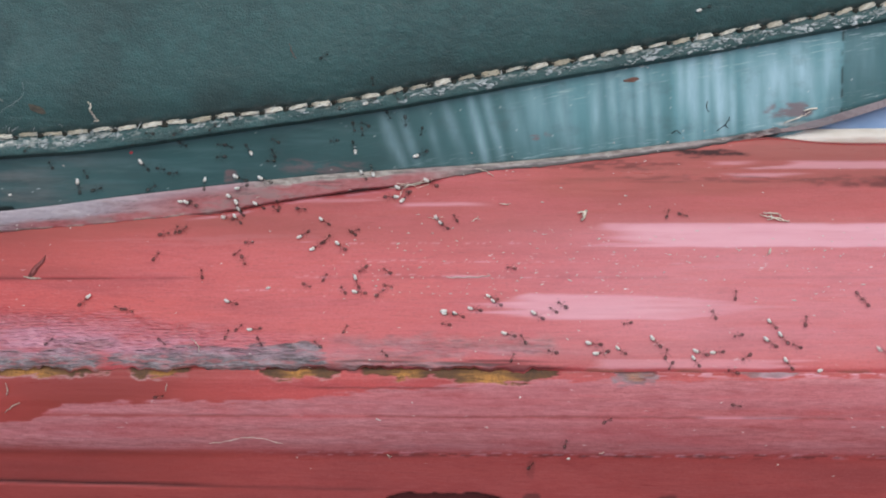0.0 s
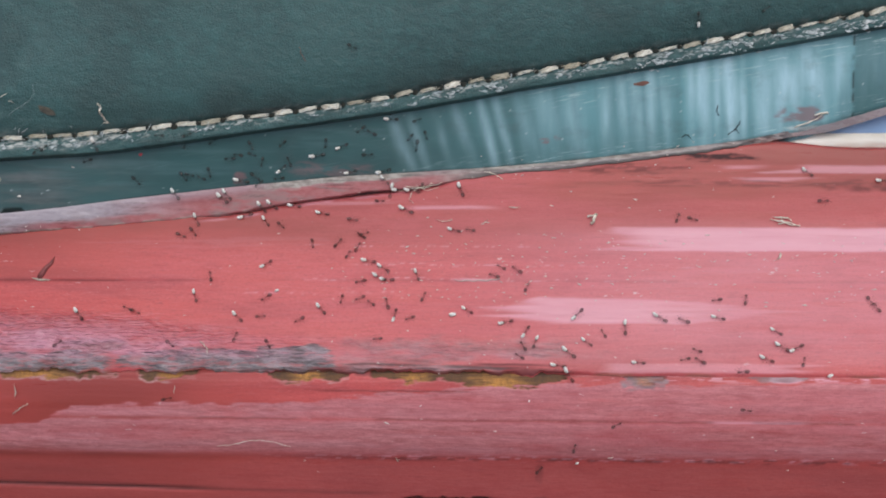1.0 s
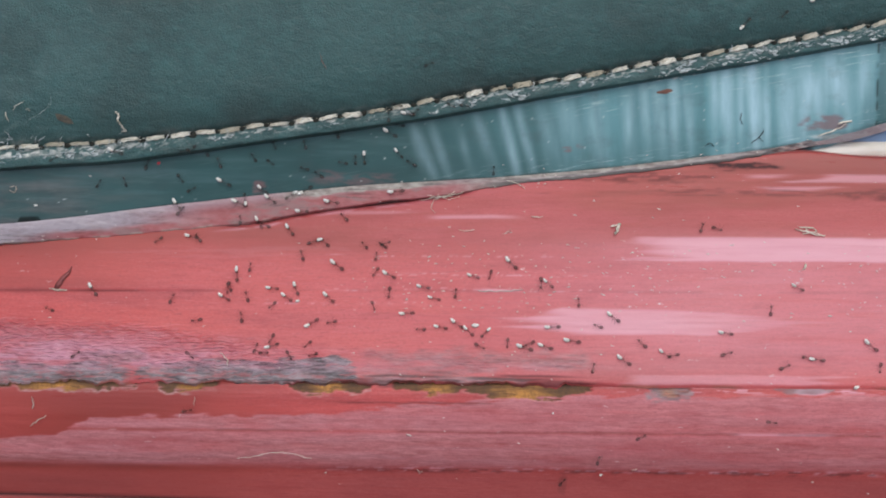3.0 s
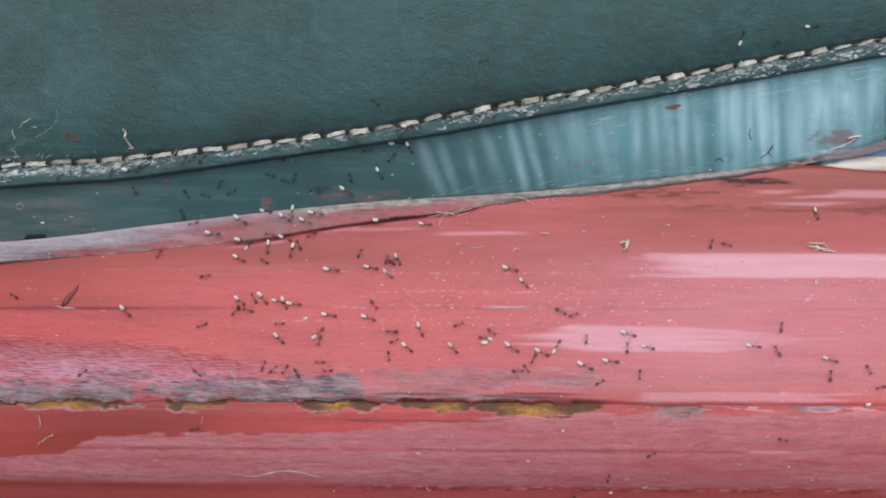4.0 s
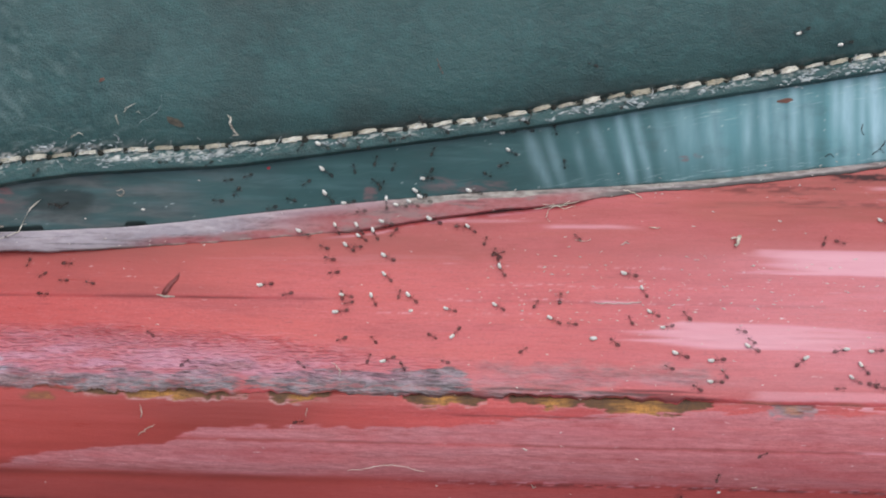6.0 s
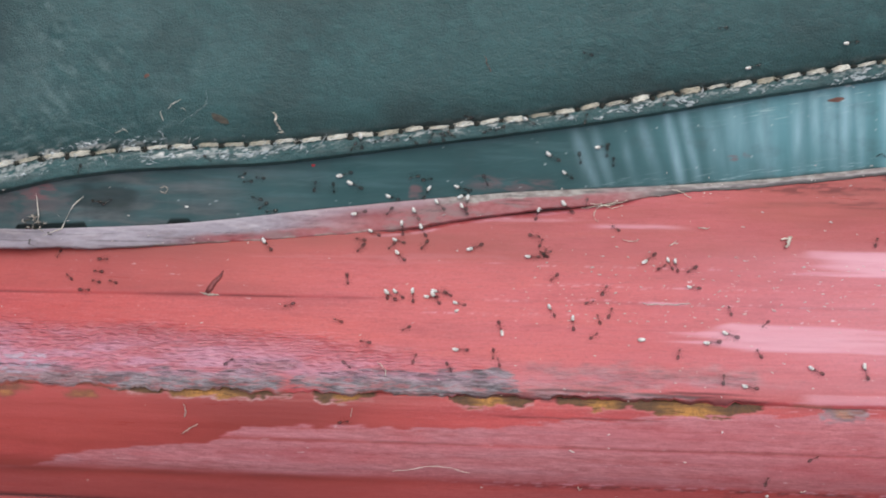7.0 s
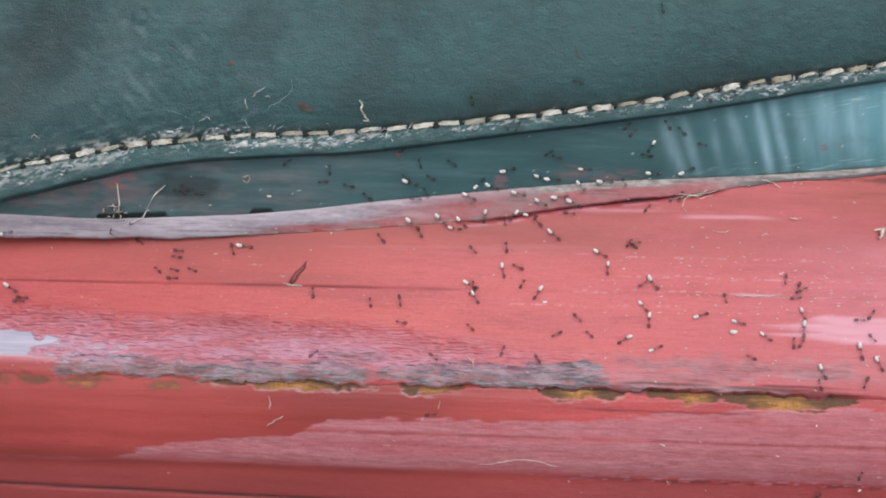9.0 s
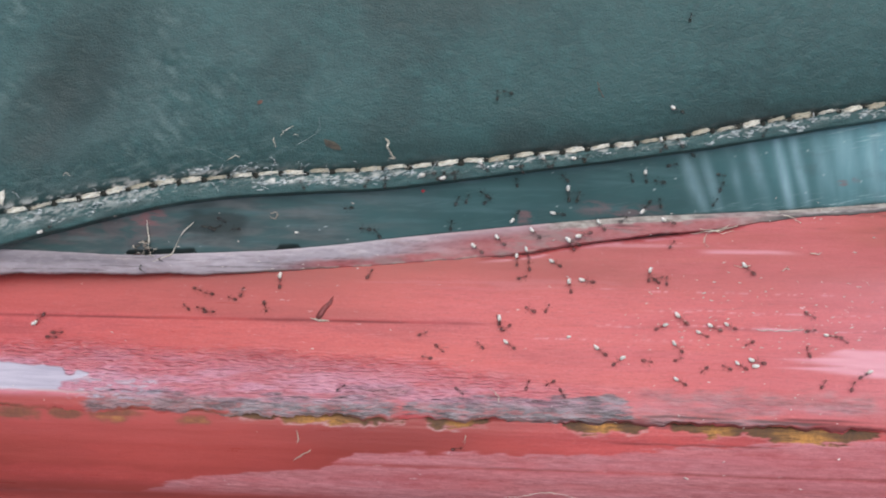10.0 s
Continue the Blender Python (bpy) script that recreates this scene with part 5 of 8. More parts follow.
def lint():
    """Frayed fibres and flaking residue along the seam, past counting."""
    rnd = random.Random(31)
    bm = bmesh.new()
    for k in range(130):
        x = rnd.uniform(-126, -62) if rnd.random() < 0.55 else rnd.uniform(-62, 92)
        d = rnd.gauss(0.5, 0.8) if x < -62 and rnd.random() < 0.45 else rnd.gauss(-1.0, 0.45)
        z = float(along(SEAM, x)) + d
        a, length, bend = rnd.gauss(0.25, 0.7), rnd.uniform(0.4, 1.9), rnd.uniform(-2.4, 2.4)
        pts = []
        for i in range(5):
            pts.append((x, ground_y(x, z) - 0.14 - 0.25 * math.sin(i * 0.785), z))
            x, z, a = x + 0.25 * length * math.cos(a), z + 0.25 * length * math.sin(a), a + 0.4 * bend
        w = rnd.uniform(0.03, 0.08)
        piece = tube(pts, [0.6 * w, w, 1.2 * w, w, 0.4 * w], 4)
        spare = bpy.data.meshes.new("lint")
        piece.to_mesh(spare)
        piece.free()
        bm.from_mesh(spare)
        bpy.data.meshes.remove(spare)
    for k in range(3):
        x, d, a = rnd.uniform(-100, -68), rnd.uniform(1.5, 5), rnd.uniform(0.1, 1.1)
        z, pts = float(along(SEAM, x)) + d, []
        for i in range(9):
            pts.append((x, ground_y(x, z) - 0.08, z))
            x, z, a = x + 0.7 * math.cos(a), z + 0.7 * math.sin(a), a + rnd.gauss(0, 0.25)
        piece = tube(pts, 0.018, 4)
        spare = bpy.data.meshes.new("lint")
        piece.to_mesh(spare)
        piece.free()
        bm.from_mesh(spare)
        bpy.data.meshes.remove(spare)
    # flaking residue in drifts on both sides of the seam: where, spread, how many, how far off the seam, scatter
    for cx, sx, n, cd, sd in ((-118, 3, 14, -2.4, 0.6), (-108, 3, 26, -1.8, 0.6), (-97, 3, 14, 1.5, 0.5), (-89, 4, 34, 1.4, 0.6), (-82, 4, 16, -1.3, 0.4),
                              (-67, 4.5, 60, -1.6, 0.45), (-58, 1.5, 12, -1.5, 0.5), (-44, 2.5, 14, -1.5, 0.4), (-24, 6, 8, -1.3, 0.5), (-5, 4, 26, -1.5, 0.5), (8, 4, 16, -1.6, 0.5),
                              (22, 5, 22, -1.7, 0.5), (38, 4, 38, -1.8, 0.55), (49, 4.5, 55, -1.8, 0.6), (61, 5, 24, -1.7, 0.5), (72, 5, 34, -1.8, 0.5), (85, 5, 24, -1.8, 0.5)):
        for k in range(int(1.9 * n)):
            if k % 6 == 0:
                x0, d0 = rnd.gauss(cx, sx), rnd.gauss(cd, sd)
            x, d, size = rnd.gauss(x0, 0.55), rnd.gauss(d0, 0.22), min(rnd.expovariate(5) + 0.08, 0.6) * (1.35 if x0 > -12 else 1.0)
            z = float(along(SEAM, x)) + d + 0.12 * (x - x0)
            y, tilt = ground_y(x, z), rnd.uniform(-0.25, 0.5)
            rim = [(x + size * math.cos(a) * rnd.uniform(0.2, 1.3), size * 0.36 * math.sin(a) * rnd.uniform(0.1, 1.4)) for a in [j * math.tau / 7 for j in range(7)]]
            top = [bm.verts.new((u * MM, (y - 0.06 - 0.10 * rnd.random()) * MM, (z + v + tilt * (u - x)) * MM)) for u, v in rim]
            low = [bm.verts.new((u * MM, (y + 0.1) * MM, (z + v + tilt * (u - x)) * MM)) for u, v in rim]
            bm.faces.new(top)
            for j in range(7):
                bm.faces.new((low[j], low[(j + 1) % 7], top[(j + 1) % 7], top[j]))
    ob = part("lint", bm, LINT, None)
    ob.matrix_basis = BASE
    tagged(ob, "frayed white lint and residue along the cushion's seam", "lint", kind="stuff")


def specks():
    """Dust, paint crumbs and insect frass, past counting."""
    rnd = random.Random(21)
    bm = bmesh.new()
    for k in range(520):
        x, z = rnd.uniform(-135, 85), rnd.uniform(-40, 16)
        if rnd.random() < 0.45:
            x, z = rnd.uniform(-20, 85), rnd.uniform(-9, 4)
        if rnd.random() < 0.12:
            x = rnd.uniform(-130, 80)
            z = float(along(BEAD, x)) + rnd.uniform(-0.5, 4)
        if z > along(BEAD, x) and rnd.random() < 0.4:
            continue
        if z < -21 and rnd.random() < 0.75:
            continue
        s = rnd.uniform(0.07, 0.18) * (1.5 if rnd.random() < 0.08 else 1)
        made = bmesh.ops.create_icosphere(bm, subdivisions=1, radius=1)["verts"]
        m = Matrix.Translation((x * MM, (ground_y(x, z) - 0.03) * MM, z * MM)) @ Matrix.Rotation(rnd.uniform(-0.5, 0.5), 4, "Y") @ Matrix.Diagonal((s * rnd.uniform(1, 2.4) * MM, 0.09 * MM, s * 0.6 * MM, 1))
        bmesh.ops.transform(bm, matrix=m, verts=made)
    ob = part("specks", bm, DUST, None)
    ob.matrix_basis = BASE
    tagged(ob, "scattered pale dust and paint specks on the rail", "specks", kind="stuff")


# ---------------------------------------------------------------- motion of the ants
def crawl(one, rows, laden=False):
    """Walks an ant along rows of (seconds, x, z, heading), swaying a little between them."""
    out, last = [], None
    for (t0, x0, z0, h0), (t1, x1, z1, h1) in zip(rows, rows[1:] + rows[-1:]):
        out.append((t0, x0, z0, h0))
        far, span = math.hypot(x1 - x0, z1 - z0), t1 - t0
        n = max(int(span / 0.25), 1)
        for k in range(1, n):
            u = k / n
            u += 0.5 * (1 / n) * RND.uniform(-0.6, 0.6)
            sway = min(far, 6) * 0.09 * RND.uniform(-1, 1)
            x = x0 + (x1 - x0) * u - (z1 - z0) / max(far, 0.1) * sway
            z = z0 + (z1 - z0) * u + (x1 - x0) / max(far, 0.1) * sway
            go = math.degrees(math.atan2(z1 - z0, x1 - x0)) if far > 4 and not laden else h0 + (h1 - h0) * u
            out.append((t0 + span * k / n, x, z, go + RND.uniform(-14, 14)))
    keys, last = [], out[0][3]
    for t, x, z, h in out:
        turn = (h - last + 180) % 360 - 180
        last += max(-75, min(75, turn))
        keys.append((t, seat(x, z, last, 0.02)))
    walk(one, keys)
    # the legs swing in two tripods, faster on a faster ant
    pace = sum(math.hypot(b[1] - a[1], b[2] - a[2]) for a, b in zip(out, out[1:])) / 10
    swing = 5 + min(pace, 12)
    limbs = [o for o in one.children if o.name.startswith("leg")]
    for k, limb in enumerate(limbs):
        phase = 1 if k % 2 else -1
        walk(limb, [(n * 0.4, Matrix.Rotation(radians(swing * phase * (1 if n % 2 else -1)), 4, "Z")) for n in range(26)])


def motions():
    crawl(ant(True), [(0,-65.3,11.0,101), (0.5,-68.3,14.7,131), (1,-63.3,18.6,116), (2,-61.3,18.8,196), (2.5,-63.3,19.0,171), (4,-61.3,18.8,173), (4.5,-51.6,12.2,133), (5,-47.6,15.9,93), (5.5,-45.6,20.9,173), (7,-47.6,21.2,98), (8,-37.3,18.4,178), (8.5,-40.9,19.8,137), (9,-37.0,15.2,195), (10,-35.0,22.5,122)], True)
    crawl(ant(True), [(0,-53.5,14.9,133), (0.5,-49.4,9.2,158), (1,-49.6,9.9,127), (2,-52.7,9.9,184), (2.5,-54.5,11.1,123), (4,-47.4,7.8,170), (4.5,-45.9,5.6,130), (5,-48.8,5.5,160), (5.5,-50.7,5.1,135), (7,-47.7,9.4,195), (7.5,-48.4,5.5,145), (8,-46.9,6.8,115), (8.5,-46.0,4.5,126), (9,-48.2,6.3,137), (10,-46.2,7.3,139)], True)
    crawl(ant(True), [(0,-35.1,18.1,-59), (0.5,-32.2,17.7,-99), (1,-30.7,15.0,-139), (2,-40.6,17.4,-104), (2.5,-40.1,13.6,-52), (4,-41.0,6.1,-132), (4.5,-43.1,7.0,-173), (5,-39.6,9.3,-195), (5.5,-43.2,7.0,-249), (7,-45.0,5.9,-205), (7.5,-43.7,6.1,-182), (8,-40.9,0.0,-160), (9,-45.8,4.9,-188), (10,-39.6,5.5,-268)], True)
    crawl(ant(True), [(0,-43.0,11.4,89), (0.5,-41.8,12.2,90), (1,-40.4,10.0,130), (2,-37.2,10.8,125), (2.5,-37.1,13.0,133), (4,-38.1,11.7,162), (4.5,-40.0,13.5,138), (5,-38.2,12.5,135), (5.5,-41.8,11.3,189), (7,-42.0,11.9,162), (7.5,-41.4,13.3,154), (8,-39.4,9.9,146), (8.5,-39.4,11.4,186), (9,-41.9,12.9,226), (10,-39.9,21.7,186)], True)
    crawl(ant(True), [(0,-36.3,12.5,157), (0.5,-38.0,11.7,163), (1,-37.8,12.7,169), (2,-37.8,11.7,126), (2.5,-41.8,11.9,155), (4,-42.0,6.6,166), (4.5,-43.3,10.8,127), (5,-41.0,11.1,188), (5.5,-44.0,11.6,142), (7,-48.5,14.0,157), (7.5,-49.1,9.1,142), (8,-51.2,5.2,127), (8.5,-52.3,5.2,117), (9,-52.9,5.5,142), (10,-54.9,20.1,188)], True)
    crawl(ant(True), [(0,-36.0,11.1,200), (0.5,-33.8,13.8,123), (1,-32.2,8.2,145), (2,-33.8,7.8,161), (2.5,-36.7,10.9,158), (4,-34.8,10.6,148), (4.5,-37.7,10.2,186), (5,-32.0,10.1,134), (5.5,-34.7,10.3,112), (7,-36.5,12.9,63), (7.5,-34.7,11.7,103), (8,-33.2,12.8,143), (8.5,-32.6,13.9,153), (9,-35.1,11.1,168), (10,-32.4,13.9,172)], True)
    crawl(ant(True), [(0,-31.8,12.2,156), (0.5,-23.9,15.2,172), (1,-24.2,17.4,189), (2,-29.5,17.2,170), (2.5,-30.3,13.3,250), (4,-29.3,11.4,170), (4.5,-29.7,12.5,130), (5,-28.5,11.6,190), (5.5,-28.3,12.6,165), (7,-29.4,11.1,85), (7.5,-26.5,12.0,125), (8,-27.5,12.3,165), (8.5,-28.0,8.0,125), (9,-28.1,10.6,185), (10,-29.8,9.0,153)], True)
    crawl(ant(True), [(0,-16.1,18.6,-77), (0.5,-18.9,16.4,-117), (1,-19.8,19.1,-157), (2,-21.1,18.2,-195), (2.5,-20.3,18.4,-275), (4,-18.2,18.5,-240), (4.5,-21.8,20.6,-243), (5,-24.1,15.4,-198), (5.5,-27.0,16.9,-191), (7,-30.3,14.0,-196), (7.5,-30.2,14.1,-236), (8,-29.4,17.2,-276), (8.5,-33.0,16.0,-236), (9,-31.4,14.0,-196), (10,-29.4,23.3,-184)], True)
    crawl(ant(True), [(0,-14.2,13.0,123), (0.5,-16.8,14.5,166), (1,-12.0,12.7,133), (2,-12.9,16.6,182), (2.5,-13.5,17.6,150), (4,-12.9,23.1,121), (4.5,-14.4,20.8,108), (5,-14.9,26.1,169), (5.5,-16.9,25.8,169), (7,-18.9,25.5,152), (7.5,-23.7,15.3,192), (8,-25.0,16.4,232), (8.5,-28.5,16.1,205), (9,-23.9,15.6,179), (10,-17.6,20.5,99)], True)
    crawl(ant(True), [(0,-12.9,14.2,-80), (0.5,-12.6,17.8,-120), (1,-12.3,14.4,-160), (2,-15.6,19.7,-153), (2.5,-15.0,22.3,-233), (4,-15.0,23.9,-180), (4.5,-13.4,24.5,-228), (5,-13.0,25.8,-177), (5.5,-15.0,26.1,-170), (7,-14.5,19.7,-209), (7.5,-15.1,13.1,-213), (8,-14.2,13.6,-217), (8.5,-18.4,13.2,-248), (9,-20.4,13.3,-180), (10,-17.3,15.6,-127)], True)
    crawl(ant(True), [(0,-3.8,17.4,204), (0.5,-7.4,11.8,137), (1,-7.0,11.0,170), (2,-9.0,12.3,139), (2.5,-11.5,13.2,180), (4,-17.9,10.3,178), (4.5,-19.9,10.4,197), (5,-20.6,12.0,199), (5.5,-24.8,15.5,174), (7,-11.9,10.9,135), (7.5,-6.7,9.1,129), (8,-7.3,9.7,124), (8.5,-8.1,14.6,164), (9,-6.5,15.8,204), (10,-0.2,4.9,135)], True)
    crawl(ant(True), [(0,-46.1,8.5,182), (0.5,-46.4,4.3,117), (1,-45.7,5.5,112), (2,-53.7,4.5,177), (2.5,-53.3,5.0,182), (4,-42.6,3.3,149), (4.5,-38.8,5.1,85), (5,-41.6,3.8,120), (5.5,-42.2,4.2,158), (7,-40.4,1.9,135), (7.5,-40.6,-1.8,99), (8,-40.2,-0.6,163), (8.5,-42.0,3.9,119), (9,-44.7,5.9,135), (10,-42.3,8.9,135)], True)
    crawl(ant(True), [(0,-45.0,7.9,159), (0.5,-44.7,7.1,100), (1,-41.1,9.3,140), (2,-45.9,15.6,220), (2.5,-46.0,15.8,140), (4,-42.6,10.2,147), (4.5,-46.2,15.8,155), (5,-45.6,13.9,162), (5.5,-43.3,17.6,138), (7,-50.3,16.0,197), (7.5,-48.1,15.8,173), (8,-50.5,13.8,243), (8.5,-49.2,11.0,203), (9,-53.5,12.5,163), (10,-51.5,20.0,205)], True)
    crawl(ant(True), [(0,-37.6,8.9,148), (0.5,-32.9,8.3,91), (1,-34.1,7.8,133), (2,-37.7,6.7,120), (2.5,-38.3,7.3,139), (4,-37.8,5.2,90), (4.5,-38.5,6.6,124), (5,-37.8,9.3,140), (5.5,-39.6,7.0,126), (7,-40.5,6.7,98), (7.5,-39.8,7.9,111), (8,-39.7,6.0,178), (8.5,-42.8,10.4,114), (9,-43.5,10.2,151), (10,-45.5,21.5,132)], True)
    crawl(ant(True), [(0,-36.5,7.4,118), (0.5,-37.3,7.4,117), (1,-36.8,6.3,198), (2,-43.5,-4.1,118), (2.5,-43.3,-2.2,81), (4,-38.1,-3.7,130), (4.5,-40.2,-4.8,85), (5,-40.7,-7.1,139), (5.5,-43.2,-8.4,219), (7,-41.8,-4.8,139), (7.5,-42.6,-4.1,156), (8,-43.0,-4.7,73), (8.5,-42.9,-4.4,113), (9,-42.9,-4.5,153), (10,-42.2,-5.2,102)], True)
    crawl(ant(True), [(0,-36.1,6.4,128), (0.5,-33.5,2.7,103), (1,-33.2,5.2,125), (2,-30.0,-5.5,130), (2.5,-34.7,-5.1,168), (4,-35.4,-4.1,162), (4.5,-39.8,-3.3,92), (5,-38.0,2.8,122), (5.5,-38.5,5.6,151), (7,-40.7,4.5,162), (7.5,-41.2,5.5,106), (8,-40.2,0.1,150), (8.5,-38.9,3.1,112), (9,-41.0,7.0,82), (10,-37.7,6.8,108)], True)
    crawl(ant(True), [(0,-38.3,5.4,166), (0.5,-43.1,-4.5,137), (1,-45.1,-8.1,108), (2,-44.5,-6.3,133), (2.5,-44.1,-7.4,169), (4,-42.1,-4.1,140), (4.5,-43.6,-4.8,79), (5,-42.2,-4.8,118), (5.5,-42.2,-4.5,170), (7,-40.5,-4.5,141), (7.5,-41.2,-6.7,214), (8,-41.7,-10.0,187), (8.5,-39.9,-8.8,104), (9,-42.2,-6.6,121), (10,-40.5,-8.6,142)], True)
    crawl(ant(True), [(0,-36.6,5.1,132), (0.5,-29.8,2.2,166), (1,-32.7,-2.2,212), (2,-30.1,-7.5,181), (2.5,-31.3,-7.0,166), (4,-34.4,-4.5,115), (4.5,-35.3,-4.8,153), (5,-35.6,-2.6,90), (5.5,-34.4,0.4,101), (7,-34.9,-4.7,180), (7.5,-31.8,-4.0,174), (8,-27.7,-3.0,168), (8.5,-23.5,-3.4,128), (9,-20.3,-1.3,88), (10,-15.5,-5.0,27)], True)
    crawl(ant(True), [(0,-32.8,7.7,152), (0.5,-31.6,7.4,112), (1,-28.1,8.2,171), (2,-31.4,10.5,91), (2.5,-32.3,11.4,11), (4,-33.7,11.4,91), (4.5,-33.2,11.5,130), (5,-31.8,11.2,168), (5.5,-32.2,11.5,204), (7,-33.9,10.8,136), (7.5,-34.8,9.3,149), (8,-30.5,11.1,162), (8.5,-32.4,11.0,105), (9,-31.3,9.5,148), (10,-30.4,8.5,124)], True)
    crawl(ant(True), [(0,-9.5,9.2,-0), (0.5,-11.4,11.5,40), (1,-11.0,10.8,80), (2,-22.2,3.6,81), (2.5,-26.3,2.2,1), (4,-33.6,4.6,81), (4.5,-29.1,4.5,80), (5,-31.5,7.1,79), (5.5,-35.3,4.6,153), (7,-33.5,-3.9,170), (7.5,-25.7,0.3,165), (8,-27.2,0.2,161), (8.5,-31.4,4.4,127), (9,-29.1,4.1,139), (10,-27.4,2.4,169)], True)
    crawl(ant(True), [(0,-7.1,10.5,154), (0.5,-9.4,11.1,117), (1,-9.3,11.2,180), (2,-12.3,13.9,100), (2.5,-25.7,8.3,170), (4,-24.0,15.4,146), (4.5,-24.2,15.4,163), (5,-29.6,13.7,181), (5.5,-29.4,13.6,137), (7,-29.6,13.0,217), (7.5,-29.6,12.8,140), (8,-29.2,13.6,137), (8.5,-30.3,13.5,135), (9,-29.4,13.7,176), (10,-30.9,17.2,96)], True)
    crawl(ant(True), [(0,-6.5,9.4,-129), (0.5,-7.4,9.4,-213), (1,-8.0,7.3,-209), (2,-23.0,1.8,-289), (2.5,-22.7,-1.9,-214), (4,-26.2,1.4,-190), (4.5,-24.8,6.8,-241), (5,-27.4,8.3,-200), (5.5,-26.8,11.1,-237), (7,-27.6,3.9,-157), (7.5,-24.6,0.4,-163), (8,-23.3,8.0,-170), (8.5,-25.6,8.0,-188), (9,-25.7,9.6,-206), (10,-27.9,10.3,-163)], True)
    crawl(ant(True), [(0,-1.9,11.8,152), (1,1.6,10.9,110), (2,3.4,-5.4,30), (2.5,7.6,-1.1,107), (4,5.0,1.6,162), (4.5,2.0,4.5,149), (5,6.4,-1.1,131), (5.5,8.7,-1.7,139), (7,1.8,2.7,219), (7.5,-3.4,4.3,163), (8,-0.0,4.6,139), (9,-12.7,-3.5,124), (10,-11.7,-3.7,135)], True)
    crawl(ant(True), [(0,-20.9,4.7,144), (0.5,-17.5,8.5,187), (1,-18.2,14.5,194), (2,-28.8,11.2,231), (2.5,-30.1,8.3,180), (4,-31.1,9.9,152), (4.5,-32.7,8.5,108), (5,-30.7,11.9,164), (5.5,-31.1,12.2,190), (7,-29.7,10.0,123), (7.5,-30.4,9.8,97), (8,-28.4,9.8,146), (8.5,-29.3,9.1,135), (9,-33.0,7.5,174), (10,-32.8,5.2,149)], True)
    crawl(ant(True), [(0,-24.6,2.6,-148), (0.5,-23.2,8.3,-221), (1,-23.0,6.7,-195), (2,-23.7,4.8,-207), (2.5,-31.4,4.8,-232), (4,-34.6,7.0,-202), (4.5,-30.6,4.2,-219), (5,-32.7,7.5,-185), (5.5,-34.0,7.7,-163), (7,-38.0,9.0,-243), (7.5,-38.7,11.1,-234), (8,-36.7,10.6,-225), (8.5,-38.7,9.5,-264), (9,-39.6,12.0,-203), (10,-39.9,13.5,-123)], True)
    crawl(ant(True), [(0,-22.2,0.5,214), (0.5,-25.8,1.3,174), (1,-14.5,-1.7,168), (2,-19.6,-5.1,172), (2.5,-24.4,-6.6,122), (4,-26.4,-6.4,169), (4.5,-25.1,-9.1,199), (5,-25.7,-7.8,129), (5.5,-28.9,-5.4,130), (7,-34.2,-5.1,126), (7.5,-30.2,-7.3,86), (8,-31.5,-7.2,46), (8.5,-35.2,-9.8,3), (9,-32.0,-5.6,60), (10,-25.3,-9.2,140)], True)
    crawl(ant(True), [(0,-17.9,0.3,140), (0.5,-16.2,-2.9,93), (1,-11.9,-3.0,146), (2,-15.6,-2.0,132), (2.5,-11.7,-4.5,163), (4,-19.3,1.8,166), (4.5,-23.4,-0.2,194), (5,-17.6,1.0,121), (5.5,-13.8,-1.5,99), (7,-17.8,2.4,179), (7.5,-15.6,-3.2,128), (8,-22.1,4.5,111), (8.5,-23.0,-1.6,135), (9,-21.3,1.2,150), (10,-17.1,3.5,82)], True)
    crawl(ant(True), [(0,-15.0,-6.1,111), (0.5,-13.8,-7.4,180), (1,-12.6,-4.6,149), (2,-24.0,-9.3,180), (2.5,-28.0,-11.3,218), (4,-28.3,-9.3,225), (5,-36.3,-14.6,189), (5.5,-36.6,-16.5,214), (7,-29.7,-13.3,178), (7.5,-19.9,-14.1,138), (8,-27.7,-16.9,98), (8.5,-22.4,-14.4,34), (9,-17.8,-12.7,33), (10,-22.7,-10.8,39)], True)
    crawl(ant(True), [(0,-14.4,-7.7,172), (0.5,-10.7,-10.0,139), (1,-11.2,-4.9,174), (2,-13.2,-7.4,158), (2.5,-7.3,-9.9,181), (4,-19.6,-6.9,158), (4.5,-17.3,-11.3,149), (5,-20.1,-11.3,141), (5.5,-22.6,-10.7,207), (7,-23.4,-9.4,287), (7.5,-18.3,-6.9,327), (8,-19.9,-6.1,367), (8.5,-15.5,-6.7,407), (9,-13.6,-9.6,447), (10,-12.5,-8.3,491)], True)
    crawl(ant(True), [(0,-63.3,-9.3,47), (0.5,-64.2,-10.5,87), (1,-65.4,-11.4,127), (2,-68.1,-6.6,138), (2.5,-69.2,-5.0,130), (4,-62.0,-6.0,136), (4.5,-59.7,-5.9,92), (5,-54.9,-6.1,148), (5.5,-51.3,-6.3,201), (7,-63.4,3.2,130), (7.5,-67.5,3.1,152), (8,-70.8,2.4,164), (8.5,-75.9,1.7,157), (9,-81.3,1.0,172), (10,-80.2,1.0,92)], True)
